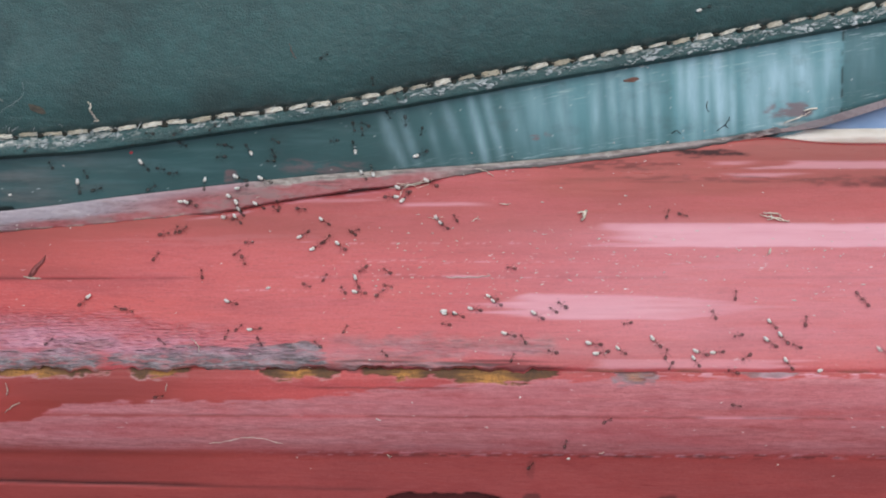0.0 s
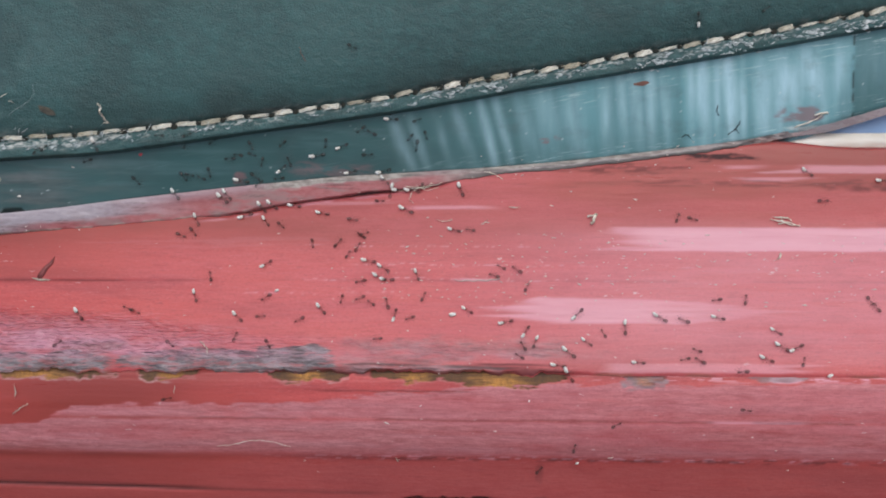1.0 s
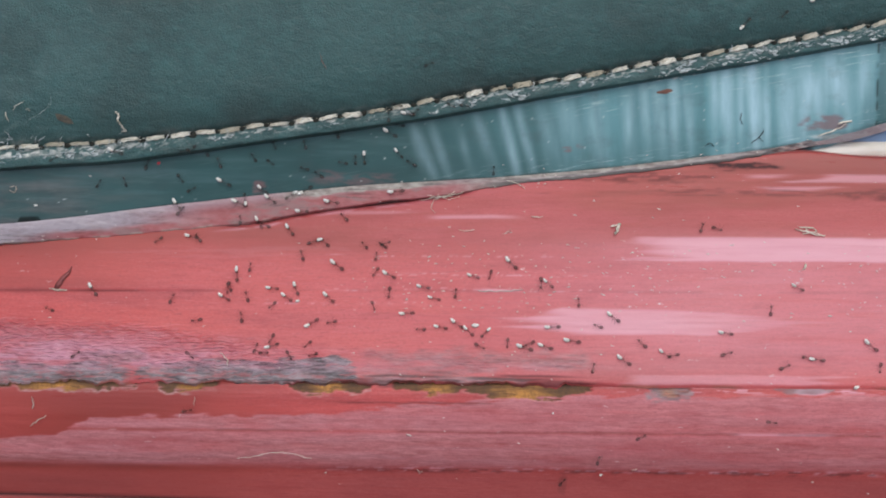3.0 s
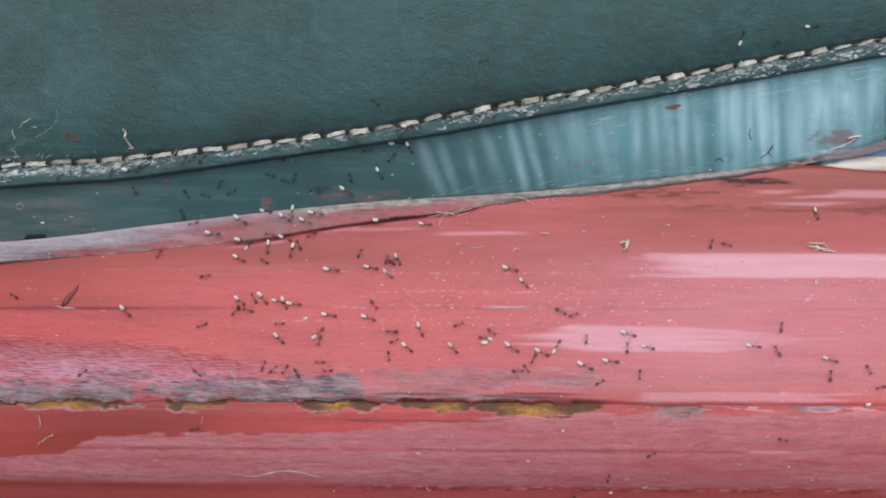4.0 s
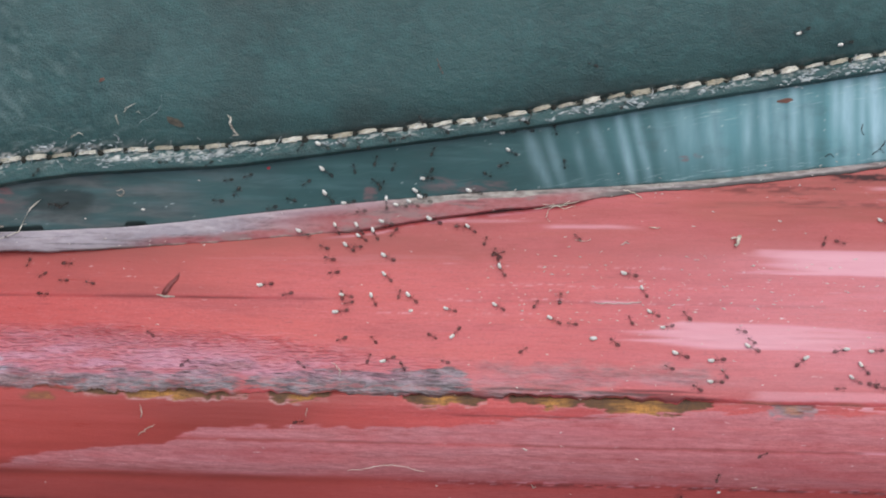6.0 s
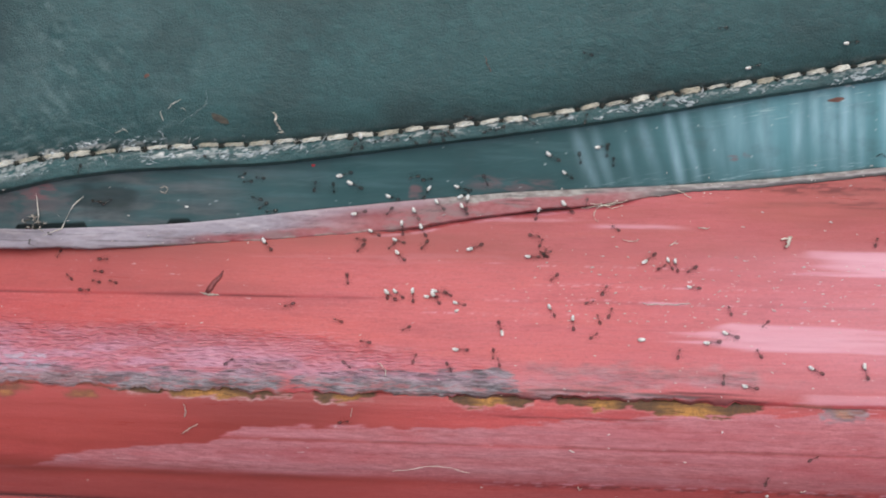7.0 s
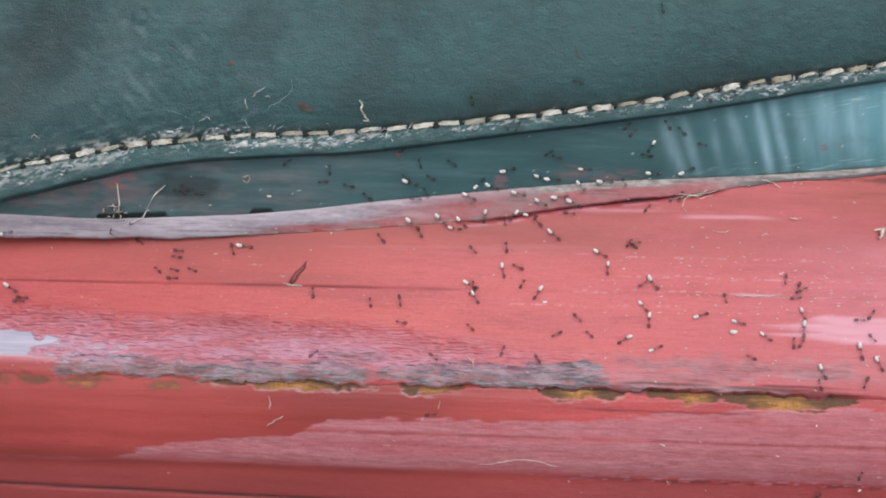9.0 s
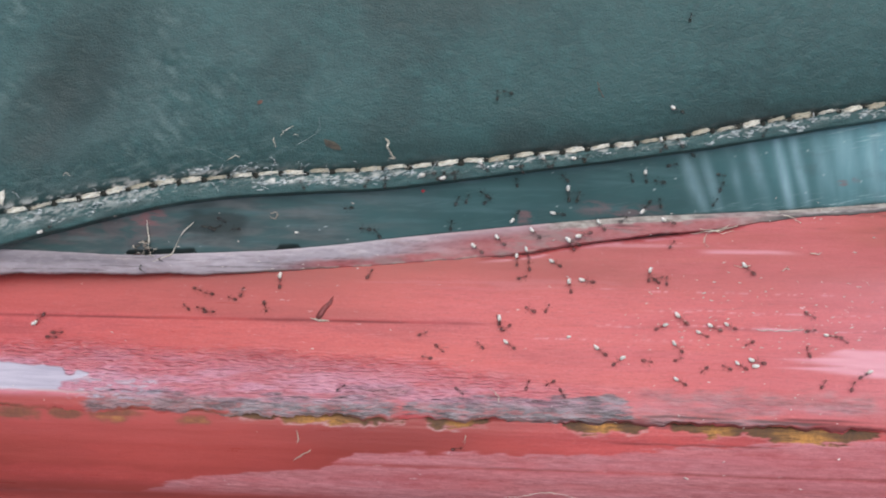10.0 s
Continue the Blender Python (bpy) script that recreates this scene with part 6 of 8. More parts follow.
    crawl(ant(True), [(0,-36.9,-9.5,162), (0.5,-41.7,-11.3,186), (1,-37.3,-11.6,135), (2,-30.4,-12.7,136), (2.5,-34.1,-16.0,216), (4,-35.0,-10.5,136), (4.5,-38.0,-4.3,133), (5,-37.1,-10.7,130), (5.5,-36.5,-5.7,108), (7,-38.2,-4.8,95), (7.5,-39.0,-3.5,117), (8,-38.3,-0.7,72), (8.5,-40.0,-4.2,136), (9,-37.7,-2.1,101), (10,-30.5,1.3,101)], True)
    crawl(ant(True), [(0,-32.6,-14.0,186), (0.5,-33.6,-15.8,158), (1,-22.7,-10.2,130), (2,-27.8,-7.3,50), (2.5,-30.3,-5.5,98), (4,-32.6,-4.5,171), (4.5,-36.4,-1.8,136), (5,-35.7,0.4,202), (5.5,-37.4,5.6,122), (7,-36.7,6.2,117), (7.5,-36.5,5.2,107), (8,-36.9,5.6,97), (8.5,-36.5,6.3,127), (9,-36.2,7.1,56), (10,-36.3,10.2,136)], True)
    crawl(ant(True), [(0,-0.6,4.9,133), (0.5,-2.7,-5.6,162), (1,-6.1,-4.2,111), (2,-1.8,-8.5,125), (2.5,-2.9,-10.1,162), (4,-16.4,0.6,135), (4.5,-14.4,-3.2,124), (5,-14.7,-5.4,169), (5.5,-20.0,-6.8,176), (7,-30.1,-5.8,165), (7.5,-23.3,-2.4,150), (8,-19.2,-4.5,134), (8.5,-21.5,-4.2,82), (9,-14.4,-7.3,130), (10,-8.3,-6.0,153)], True)
    crawl(ant(True), [(0,0.3,4.0,141), (0.5,-3.3,5.2,151), (1,0.5,3.8,162), (2,-0.1,-8.5,189), (2.5,-2.4,-11.1,164), (4,-12.9,-11.9,139), (4.5,-12.0,-7.6,104), (5,-14.3,-6.3,152), (5.5,-16.1,-5.9,158), (7,-14.7,-6.7,118), (7.5,-16.4,-6.4,121), (8,-15.1,-13.7,124), (8.5,-12.6,-13.4,164), (9,-12.4,-13.8,204), (10,-12.2,-13.8,148)], True)
    crawl(ant(True), [(0,8.8,-8.6,157), (0.5,13.5,-7.7,197), (1,12.8,-13.6,237), (2,6.7,-12.9,157), (2.5,1.6,-11.8,148), (4,-5.1,-12.0,130), (5,7.8,-13.6,201), (5.5,13.3,-10.6,169), (7,6.2,1.3,103), (7.5,6.2,-0.9,133), (8,8.7,-12.6,63), (9,5.5,-11.6,143), (10,-2.1,-11.0,145)], True)
    crawl(ant(True), [(0,9.5,-9.5,150), (0.5,11.3,-12.7,110), (1,14.3,-15.6,70), (2,9.4,-12.1,150), (2.5,2.9,-12.9,70), (4,0.1,-10.1,-10), (5,15.3,-14.0,-90), (5.5,14.3,-12.8,-170), (7,9.2,-2.1,-186), (8,14.6,-8.1,-266), (8.5,11.1,-11.3,-208), (9,11.6,-7.9,-250), (10,12.9,-5.7,-189)], True)
    crawl(ant(True), [(0,5.8,-10.6,168), (0.5,9.3,-13.8,194), (1,9.5,-12.1,192), (2,5.5,-11.9,163), (2.5,0.9,-11.5,155), (4,-10.8,-8.9,113), (4.5,-5.7,-11.3,135), (5,8.0,-7.6,158), (5.5,-3.7,-7.2,174), (7,-11.2,-8.7,94), (7.5,-11.5,-3.8,126), (8,-7.4,-6.4,158), (8.5,-8.3,-5.7,130), (9,-4.9,-8.3,198), (10,-6.2,-4.9,153)], True)
    crawl(ant(True), [(0,2.9,-11.6,154), (0.5,1.6,-12.9,153), (1,2.8,-10.2,147), (2,5.5,-9.7,167), (2.5,4.5,-8.9,152), (4,-9.9,9.5,171), (4.5,-14.5,9.2,141), (5,-15.7,9.8,131), (5.5,-14.6,22.5,164), (7,-11.9,16.6,146), (7.5,-12.4,13.5,92), (8,-10.0,14.2,139), (8.5,-13.2,15.8,99), (9,-13.0,19.6,59), (10,-15.0,26.1,123)], True)
    crawl(ant(True), [(0,1.2,-11.4,174), (0.5,-5.5,-7.4,214), (1,-9.9,-10.9,254), (2,-3.0,-9.3,174), (2.5,-4.5,-8.7,185), (4,-14.8,3.1,117), (4.5,-17.2,5.2,130), (5,-16.2,7.6,154), (5.5,-22.1,5.4,155), (7,-17.3,9.5,75), (7.5,-17.4,9.6,130), (8,-18.6,13.9,155), (8.5,-26.6,10.4,107), (9,-24.6,12.4,124), (10,-25.0,11.8,127)], True)
    crawl(ant(True), [(0,11.6,-14.9,163), (1,18.4,-19.4,170), (2,13.7,-14.3,173), (2.5,13.3,-15.0,158), (4,10.1,-12.6,152), (4.5,17.7,-11.9,154), (5,23.2,-15.9,157), (5.5,21.4,-16.9,173), (7,17.9,-18.1,170), (8,17.6,-17.0,171), (9,14.3,-17.0,113), (10,17.7,-11.9,33)], True)
    crawl(ant(True), [(0,16.6,-11.7,145), (0.5,20.0,-12.9,141), (1,21.8,-10.6,225), (2,13.7,-9.3,146), (2.5,14.0,-11.1,162), (4,12.5,-11.3,242), (4.5,19.3,-8.1,158), (5,27.2,-11.2,174), (5.5,26.2,-10.2,171), (7,28.7,-15.2,152), (8,26.9,-16.4,167), (9,23.4,-15.5,115), (10,35.7,-15.5,130)], True)
    crawl(ant(True), [(0,26.2,-16.4,171), (0.5,25.7,-13.7,161), (1,20.2,-17.3,139), (2,18.8,-15.3,85), (2.5,16.4,-12.8,162), (4,17.4,-14.8,153), (4.5,18.5,-9.8,199), (5,24.0,-16.7,169), (5.5,23.3,-16.5,208), (7,15.0,-9.8,161), (8,18.7,-12.2,113), (8.5,20.3,-12.8,143), (9,20.5,-13.6,99), (10,35.7,-13.6,167)], True)
    crawl(ant(True), [(0,27.4,-17.8,189), (1,20.1,-21.1,121), (2,16.3,-19.3,145), (2.5,11.1,-15.9,169), (4,5.0,-11.8,145), (5,19.3,-18.0,90), (5.5,16.4,-14.6,153), (7,12.0,-11.0,186), (7.5,4.5,-13.3,160), (8,12.5,-14.5,135), (8.5,12.5,-14.4,110), (9,11.5,-10.4,85), (10,0.6,-10.2,165)], True)
    crawl(ant(True), [(0,30.7,-17.6,142), (0.5,29.4,-16.9,141), (1,23.3,-15.5,141), (2,20.8,-10.1,155), (2.5,15.4,-5.4,156), (4,7.2,-0.9,130), (4.5,12.3,-4.9,143), (5,13.9,-5.5,156), (5.5,11.2,-5.9,139), (7,5.2,1.6,116), (7.5,0.7,-9.2,92), (8,7.7,-13.8,168), (8.5,-1.5,-9.4,165), (9,1.2,-9.4,163), (10,-3.6,-4.6,152)], True)
    crawl(ant(True), [(0,36.7,-16.2,131), (0.5,30.0,-12.3,110), (1,29.8,-13.1,90), (2,23.2,-12.5,168), (2.5,23.5,-9.5,146), (4,24.9,-9.4,162), (5,31.3,-13.0,82), (5.5,35.4,-12.2,2), (7,54.6,-12.2,82), (8,54.1,-12.7,162), (9,53.6,-12.5,139), (10,53.9,-13.0,132)], True)
    crawl(ant(True), [(0,44.3,-17.9,159), (0.5,44.3,-11.5,175), (1,36.0,-11.3,146), (2,24.7,-14.9,153), (2.5,27.9,-17.5,144), (4,21.7,-13.9,172), (5,26.3,-15.5,92), (5.5,33.3,-14.0,22), (7,36.6,-15.3,102), (8,28.9,-14.8,182), (9,40.1,-14.8,188), (10,40.3,-15.0,142)], True)
    crawl(ant(True), [(0,43.3,-19.4,123), (0.5,33.6,-16.5,180), (1,32.0,-18.8,174), (2,27.3,-18.4,114), (2.5,35.1,-17.7,109), (4,28.1,-11.6,164), (4.5,36.4,-11.2,180), (5,34.9,-13.4,160), (5.5,37.0,-17.1,166), (7,54.6,-17.1,136), (8,56.0,-17.5,178), (9,57.9,-17.3,175), (10,57.9,-17.9,126)], True)
    crawl(ant(True), [(0,47.1,-17.7,184), (0.5,49.1,-11.8,180), (1,45.9,-11.2,164), (2,33.5,-11.7,171), (2.5,41.1,-11.8,169), (4,45.9,-11.3,171), (5,42.9,-13.6,146), (5.5,43.1,-11.5,161), (7,54.6,-11.5,194), (8,53.6,-11.6,166), (9,53.0,-11.4,172), (10,51.6,-10.9,140)], True)
    crawl(ant(True), [(0,56.7,-13.1,131), (0.5,52.8,-12.5,139), (1,55.6,-13.5,147), (2,54.4,-12.1,101), (2.5,54.4,-13.0,181), (4,58.5,11.2,101), (4.5,53.7,10.0,180), (5,48.0,9.8,171), (5.5,48.3,9.4,162), (7,54.6,9.4,152), (8,55.4,8.6,153), (9,55.4,8.5,176), (10,54.7,8.7,149)], True)
    crawl(ant(True), [(0,56.2,-16.2,141), (0.5,53.1,-15.2,139), (1,56.4,-16.1,146), (2,57.4,-13.5,150), (2.5,59.8,-13.8,141), (4,81.0,-13.8,157), (5,56.7,-14.5,167), (5.5,67.8,-14.5,141), (7,66.9,-14.4,142), (8,65.6,-14.1,211), (9,66.5,-13.2,155), (10,66.8,-12.4,203)], True)
    crawl(ant(True), [(0,58.4,-15.5,127), (1,58.8,-16.1,207), (2,69.6,-14.8,185), (2.5,65.4,-16.9,189), (4,81.0,-16.9,176), (5,79.5,-17.8,155), (5.5,79.4,-17.9,202), (7,77.5,-17.8,142), (8,78.5,-17.5,205), (9,78.4,-18.3,139), (10,79.9,-18.5,155)], True)
    crawl(ant(True), [(0,58.9,-19.8,123), (1,53.7,-18.1,154), (2,58.5,-18.9,149), (2.5,57.3,-17.3,185), (4,58.6,-13.5,162), (5,48.5,-18.4,166), (5.5,38.9,-15.4,124), (7,54.6,-15.4,103), (8,56.2,-16.0,180), (9,56.4,-16.5,169), (10,55.3,-16.3,136)], True)
    crawl(ant(True), [(0,75.1,-17.5,152), (1,63.4,14.3,135), (2,85.0,14.3,151), (2.5,87.0,13.5,162), (4,88.8,13.6,165), (5,89.0,14.4,141), (5.5,90.1,14.7,149), (7,91.0,14.6,169), (8,91.9,15.4,137), (9,90.0,16.0,139), (10,90.6,16.4,157)], True)
    crawl(ant(False), [(0,-70.2,15.1,123), (1,-72.2,18.2,43), (2,-66.8,12.8,43), (2.5,-66.7,11.3,74), (4,-64.7,18.5,74), (4.5,-68.8,12.0,74), (5,-66.7,18.6,74), (5.5,-64.7,18.5,154), (7,-68.2,15.3,208), (7.5,-71.7,15.8,195), (8,-77.7,10.3,182), (8.5,-89.3,9.4,182), (9,-89.4,9.9,182), (10,-88.0,10.1,182)])
    crawl(ant(False), [(0,-64.1,13.6,118), (1,-65.4,16.1,198), (2,-65.4,11.7,118), (2.5,-62.0,13.5,118), (4,-61.4,15.6,118), (4.5,-63.9,12.1,118), (5,-60.7,15.3,118), (5.5,-60.8,15.0,186), (7,-67.2,14.3,186), (7.5,-69.0,12.9,186), (8,-69.5,13.3,186), (8.5,-69.4,13.5,186), (9,-68.6,12.4,186), (10,-68.8,14.1,186)])
    crawl(ant(False), [(0,-62.0,10.8,17), (1,-56.6,12.5,-63), (2,-59.2,11.4,17), (2.5,-57.0,16.5,97), (4,-59.0,19.6,17), (4.5,-60.9,15.3,17), (5,-57.5,13.6,17), (5.5,-59.7,14.7,-63), (7,-64.6,10.1,-143), (7.5,-67.7,11.6,-140), (8,-72.2,10.8,-137), (9,-83.5,0.3,-73), (10,-82.4,-3.4,-73)])
    crawl(ant(False), [(0,-50.6,14.4,-12), (0.5,-47.3,12.9,-12), (1,-47.1,13.7,-12), (2,-49.1,12.6,-12), (2.5,-50.5,11.8,58), (4,-48.8,14.6,-22), (4.5,-45.3,13.1,18), (5,-41.4,7.2,58), (5.5,-40.2,15.3,107), (7,-42.2,22.0,187), (7.5,-42.5,19.5,189), (8,-47.2,17.0,192), (8.5,-52.1,15.5,152), (9,-52.2,16.0,112), (10,-50.2,20.2,65)])
    crawl(ant(False), [(0,-48.4,13.7,5), (0.5,-45.6,15.0,-35), (1,-43.7,14.0,-75), (2,-46.5,2.9,-75), (2.5,-47.6,2.0,-155), (4,-51.2,9.5,-75), (4.5,-46.3,1.4,-115), (5,-45.1,2.5,-155), (5.5,-49.8,11.6,-201), (7,-55.6,13.9,-281), (7.5,-60.5,10.2,-281), (8,-54.5,16.1,-281), (8.5,-57.2,15.6,-301), (9,-54.7,18.3,-322), (10,-52.7,19.9,-322)])
    crawl(ant(False), [(0,-52.3,11.1,29), (0.5,-49.0,12.3,-11), (1,-48.2,13.3,-51), (2,-51.7,7.5,-51), (2.5,-51.7,7.8,29), (4,-53.1,11.5,109), (4.5,-59.6,10.7,137), (5,-58.5,10.3,166), (5.5,-64.3,11.7,166), (7,-65.7,11.5,166), (7.5,-66.1,11.0,206), (8,-67.0,13.0,246), (8.5,-66.2,11.4,206), (9,-64.3,11.9,166), (10,-62.3,18.7,86)])
    crawl(ant(False), [(0,-46.6,18.8,-27), (0.5,-47.0,16.5,-56), (1,-47.9,19.0,-107), (2,-53.5,16.5,-55), (2.5,-52.0,14.4,-55), (4,-52.1,14.6,-56), (4.5,-48.3,12.1,-16), (5,-50.4,12.1,24), (5.5,-48.4,15.9,-56), (7,-52.4,13.4,-85), (7.5,-57.3,10.3,-85), (8,-52.0,8.9,-85), (8.5,-51.8,8.8,-45), (9,-52.5,9.7,-5), (10,-50.0,15.9,68)])
    crawl(ant(False), [(0,-40.0,18.8,174), (0.5,-38.9,17.9,124), (1,-38.7,17.4,174), (2,-39.0,15.2,107), (2.5,-40.1,18.8,107), (4,-37.7,18.3,166), (4.5,-41.7,18.1,146), (5,-40.8,19.0,125), (5.5,-42.8,21.9,125), (7,-44.8,21.6,205), (7.5,-48.4,18.7,218), (8,-48.2,16.3,232), (8.5,-44.0,15.7,192), (9,-50.4,13.6,152), (10,-48.3,16.3,72)])
    crawl(ant(False), [(0,-38.4,18.5,-23), (0.5,-36.0,17.7,-23), (1,-35.9,17.4,-23), (2,-34.7,17.8,-23), (2.5,-36.8,17.8,-23), (4,-34.8,17.2,-23), (4.5,-37.7,16.5,-23), (5,-34.3,15.8,-23), (5.5,-34.8,16.1,57), (7,-32.8,22.8,-23), (8,-28.6,2.5,57), (8.5,-28.0,3.4,78), (9,-37.6,6.6,100), (10,-39.9,19.3,100)])
    crawl(ant(False), [(0,-40.1,16.6,183), (0.5,-38.9,16.0,133), (1,-40.2,16.7,183), (2,-41.2,15.2,144), (2.5,-45.1,18.1,144), (4,-46.3,16.8,64), (4.5,-43.3,14.8,46), (5,-41.5,15.4,29), (5.5,-37.7,17.5,68), (7,-35.7,22.4,68), (7.5,-39.9,19.2,68), (8,-37.7,22.7,68), (8.5,-36.2,15.7,68), (9,-35.7,22.4,68), (10,-33.7,22.7,68)])
    crawl(ant(False), [(0,-30.3,19.6,151), (0.5,-33.6,20.2,188), (1,-30.7,19.3,226), (2,-33.2,16.7,306), (2.5,-29.2,19.7,386), (4,-31.2,23.7,386), (4.5,-25.7,21.5,386), (5,-33.2,23.4,386), (5.5,-31.2,23.1,386), (7,-33.2,23.4,386), (7.5,-33.4,19.0,351), (8,-35.2,23.1,316), (8.5,-30.9,21.1,356), (9,-30.2,18.3,396), (10,-28.2,23.5,429)])
    crawl(ant(False), [(0,-31.2,15.9,179), (0.5,-37.1,14.6,219), (1,-34.3,16.0,259), (2,-31.7,13.8,339), (2.5,-28.8,16.0,419), (4,-33.3,17.9,419), (4.5,-34.7,16.5,448), (5,-34.0,19.1,477), (5.5,-36.0,22.9,477), (7,-34.0,22.6,477), (7.5,-34.4,20.6,477), (8,-36.0,22.9,477), (8.5,-41.9,19.9,477), (9,-38.0,22.6,477), (10,-39.3,21.3,477)])
    crawl(ant(False), [(0,-30.6,17.4,113), (0.5,-27.5,10.9,113), (1,-29.5,16.4,113), (2,-29.6,15.3,33), (2.5,-26.6,16.0,113), (4,-30.0,15.7,193), (4.5,-35.2,7.7,153), (5,-36.3,6.5,113), (5.5,-37.0,15.4,113), (7,-38.7,15.7,193), (7.5,-40.1,14.0,194), (8,-43.3,13.3,196), (8.5,-47.7,8.7,156), (9,-51.1,11.1,116), (10,-44.7,16.0,38)])
    crawl(ant(False), [(0,-16.1,21.9,-78), (0.5,-15.4,18.5,-38), (1,-15.2,17.6,2), (2,-11.7,19.1,75), (2.5,-9.7,26.3,75), (4,-11.7,26.7,-5), (5,-9.4,23.6,75), (5.5,-11.4,26.7,75), (7,-9.4,26.4,75), (7.5,-11.9,22.5,115), (8,-7.4,26.7,155), (8.5,-9.1,22.9,140), (9,-10.4,23.6,125), (10,-12.4,26.5,125)])
    crawl(ant(False), [(0,-14.6,21.1,-82), (0.5,-13.7,12.8,-42), (1,-12.8,9.0,-2), (2,-10.1,9.1,78), (2.5,-21.2,15.7,83), (4,-20.3,22.7,3), (4.5,-19.0,21.6,-37), (5,-18.9,19.2,-77), (5.5,-22.0,18.4,-27), (7,-8.9,11.7,-107), (7.5,-15.6,7.4,-67), (8,-15.2,3.9,-27), (8.5,-15.9,2.9,13), (9,-13.4,9.2,53), (10,-15.0,16.3,102)])
    crawl(ant(False), [(0,-14.2,22.6,155), (0.5,-14.4,20.9,155), (1,-14.8,21.6,155), (2,-13.9,23.1,125), (2.5,-15.9,26.0,125), (4,-13.9,25.7,45), (5,-8.7,21.5,69), (5.5,-6.7,26.8,-11), (7,-5.4,20.7,-91), (7.5,-5.6,22.7,-131), (8,-6.0,12.1,-171), (8.5,-7.7,20.1,-198), (9,-7.9,22.6,-225), (10,-10.2,24.9,-225)])
    crawl(ant(False), [(0,-19.8,19.6,-175), (0.5,-22.3,16.1,-135), (1,-22.9,19.4,-95), (2,-20.7,10.6,-175), (2.5,-23.7,17.5,-175), (4,-23.5,18.0,-255), (4.5,-24.7,19.5,-215), (5,-23.3,21.0,-175), (5.5,-28.1,19.1,-255), (7,-26.1,23.8,-335), (7.5,-19.4,20.4,-333), (8,-23.3,19.8,-332), (8.5,-18.6,22.9,-321), (9,-17.1,23.1,-310), (10,-15.1,25.5,-310)])
    crawl(ant(False), [(0,-6.8,23.0,-85), (0.5,-8.9,18.7,-91), (1,-6.5,19.1,-98), (2,-6.9,15.8,-98), (2.5,-9.1,15.8,-178), (4,-16.3,21.3,-111), (4.5,-16.9,16.6,-111), (5,-17.8,17.1,-111), (5.5,-17.5,18.5,-31), (7,-10.0,19.5,-111), (7.5,-11.7,17.8,-151), (8,-15.1,10.2,-191), (8.5,-16.8,18.4,-191), (9,-13.8,18.3,-191), (10,-15.4,19.9,-191)])
    crawl(ant(False), [(0,-3.9,21.2,-100), (0.5,-4.6,17.9,-50), (1,-5.5,11.5,-100), (2,-5.4,10.6,-20), (2.5,4.2,11.5,60), (4,2.2,29.2,60), (5,4.2,28.8,60), (5.5,6.2,29.2,60), (7,4.2,29.6,60), (8,2.2,29.2,60), (8.5,-4.2,22.0,60), (9,0.2,28.8,60), (10,2.2,28.5,60)])
    crawl(ant(False), [(0,-9.8,24.1,-61), (0.5,-10.3,18.7,-95), (1,-7.8,20.6,-129), (2,-9.8,18.0,-209), (2.5,-12.8,23.6,-232), (4,-14.8,26.2,-152), (4.5,-18.3,18.2,-192), (5,-13.4,19.6,-232), (5.5,-11.4,26.1,-232), (7,-13.4,26.4,-152), (7.5,-13.2,23.5,-192), (8,-17.2,10.1,-232), (8.5,-17.1,7.0,-241), (9,-17.4,13.4,-250), (10,-20.1,20.5,-250)])
    crawl(ant(False), [(0,-30.1,7.2,135), (0.5,-35.4,9.8,175), (1,-34.8,11.9,215), (2,-34.9,0.8,152), (2.5,-40.1,3.5,110), (4,-44.3,15.3,30), (4.5,-44.3,12.4,50), (5,-40.2,5.0,71), (5.5,-38.4,10.3,151), (7,-42.8,9.6,231), (7.5,-43.6,4.8,231), (8,-42.6,3.2,231), (8.5,-42.7,0.9,271), (9,-42.7,1.3,311), (10,-38.5,2.8,380)])
    crawl(ant(False), [(0,-29.6,8.1,110), (0.5,-31.6,11.2,150), (1,-31.4,13.0,190), (2,-31.4,4.3,165), (2.5,-36.9,5.7,165), (4,-37.6,7.7,165), (4.5,-36.9,6.4,126), (5,-36.6,5.4,88), (5.5,-36.3,14.6,88), (7,-36.2,15.4,8), (7.5,-28.5,2.9,48), (8,-30.7,1.8,88), (9,-37.2,2.1,96), (10,-37.5,4.9,96)])
    crawl(ant(False), [(0,-25.2,7.0,-10), (0.5,-28.3,7.4,-10), (1,-17.5,5.6,-10), (2,-19.0,4.2,-10), (2.5,-20.1,2.9,70), (4,-28.2,15.8,-10), (4.5,-29.0,13.8,30), (5,-18.8,4.8,70), (5.5,-24.7,7.6,-10), (7,-17.6,5.9,-10), (7.5,-17.9,7.0,-50), (8,-18.2,6.6,-90), (8.5,-26.1,8.1,-50), (9,-26.5,7.9,-10), (10,-21.2,13.0,44)])
    crawl(ant(False), [(0,-49.6,2.6,10), (0.5,-48.3,2.7,-22), (1,-46.1,3.2,-53), (2,-41.9,-2.3,-53), (2.5,-42.9,-4.4,-53), (4,-43.0,-5.9,-133), (4.5,-44.1,-1.9,-173), (5,-49.1,-3.7,-213), (5.5,-51.9,10.8,-171), (7,-63.2,9.1,-171), (7.5,-63.7,11.9,-211), (8,-64.8,9.2,-251), (8.5,-68.1,9.1,-218), (9,-61.1,10.2,-185), (10,-65.9,10.6,-185)])
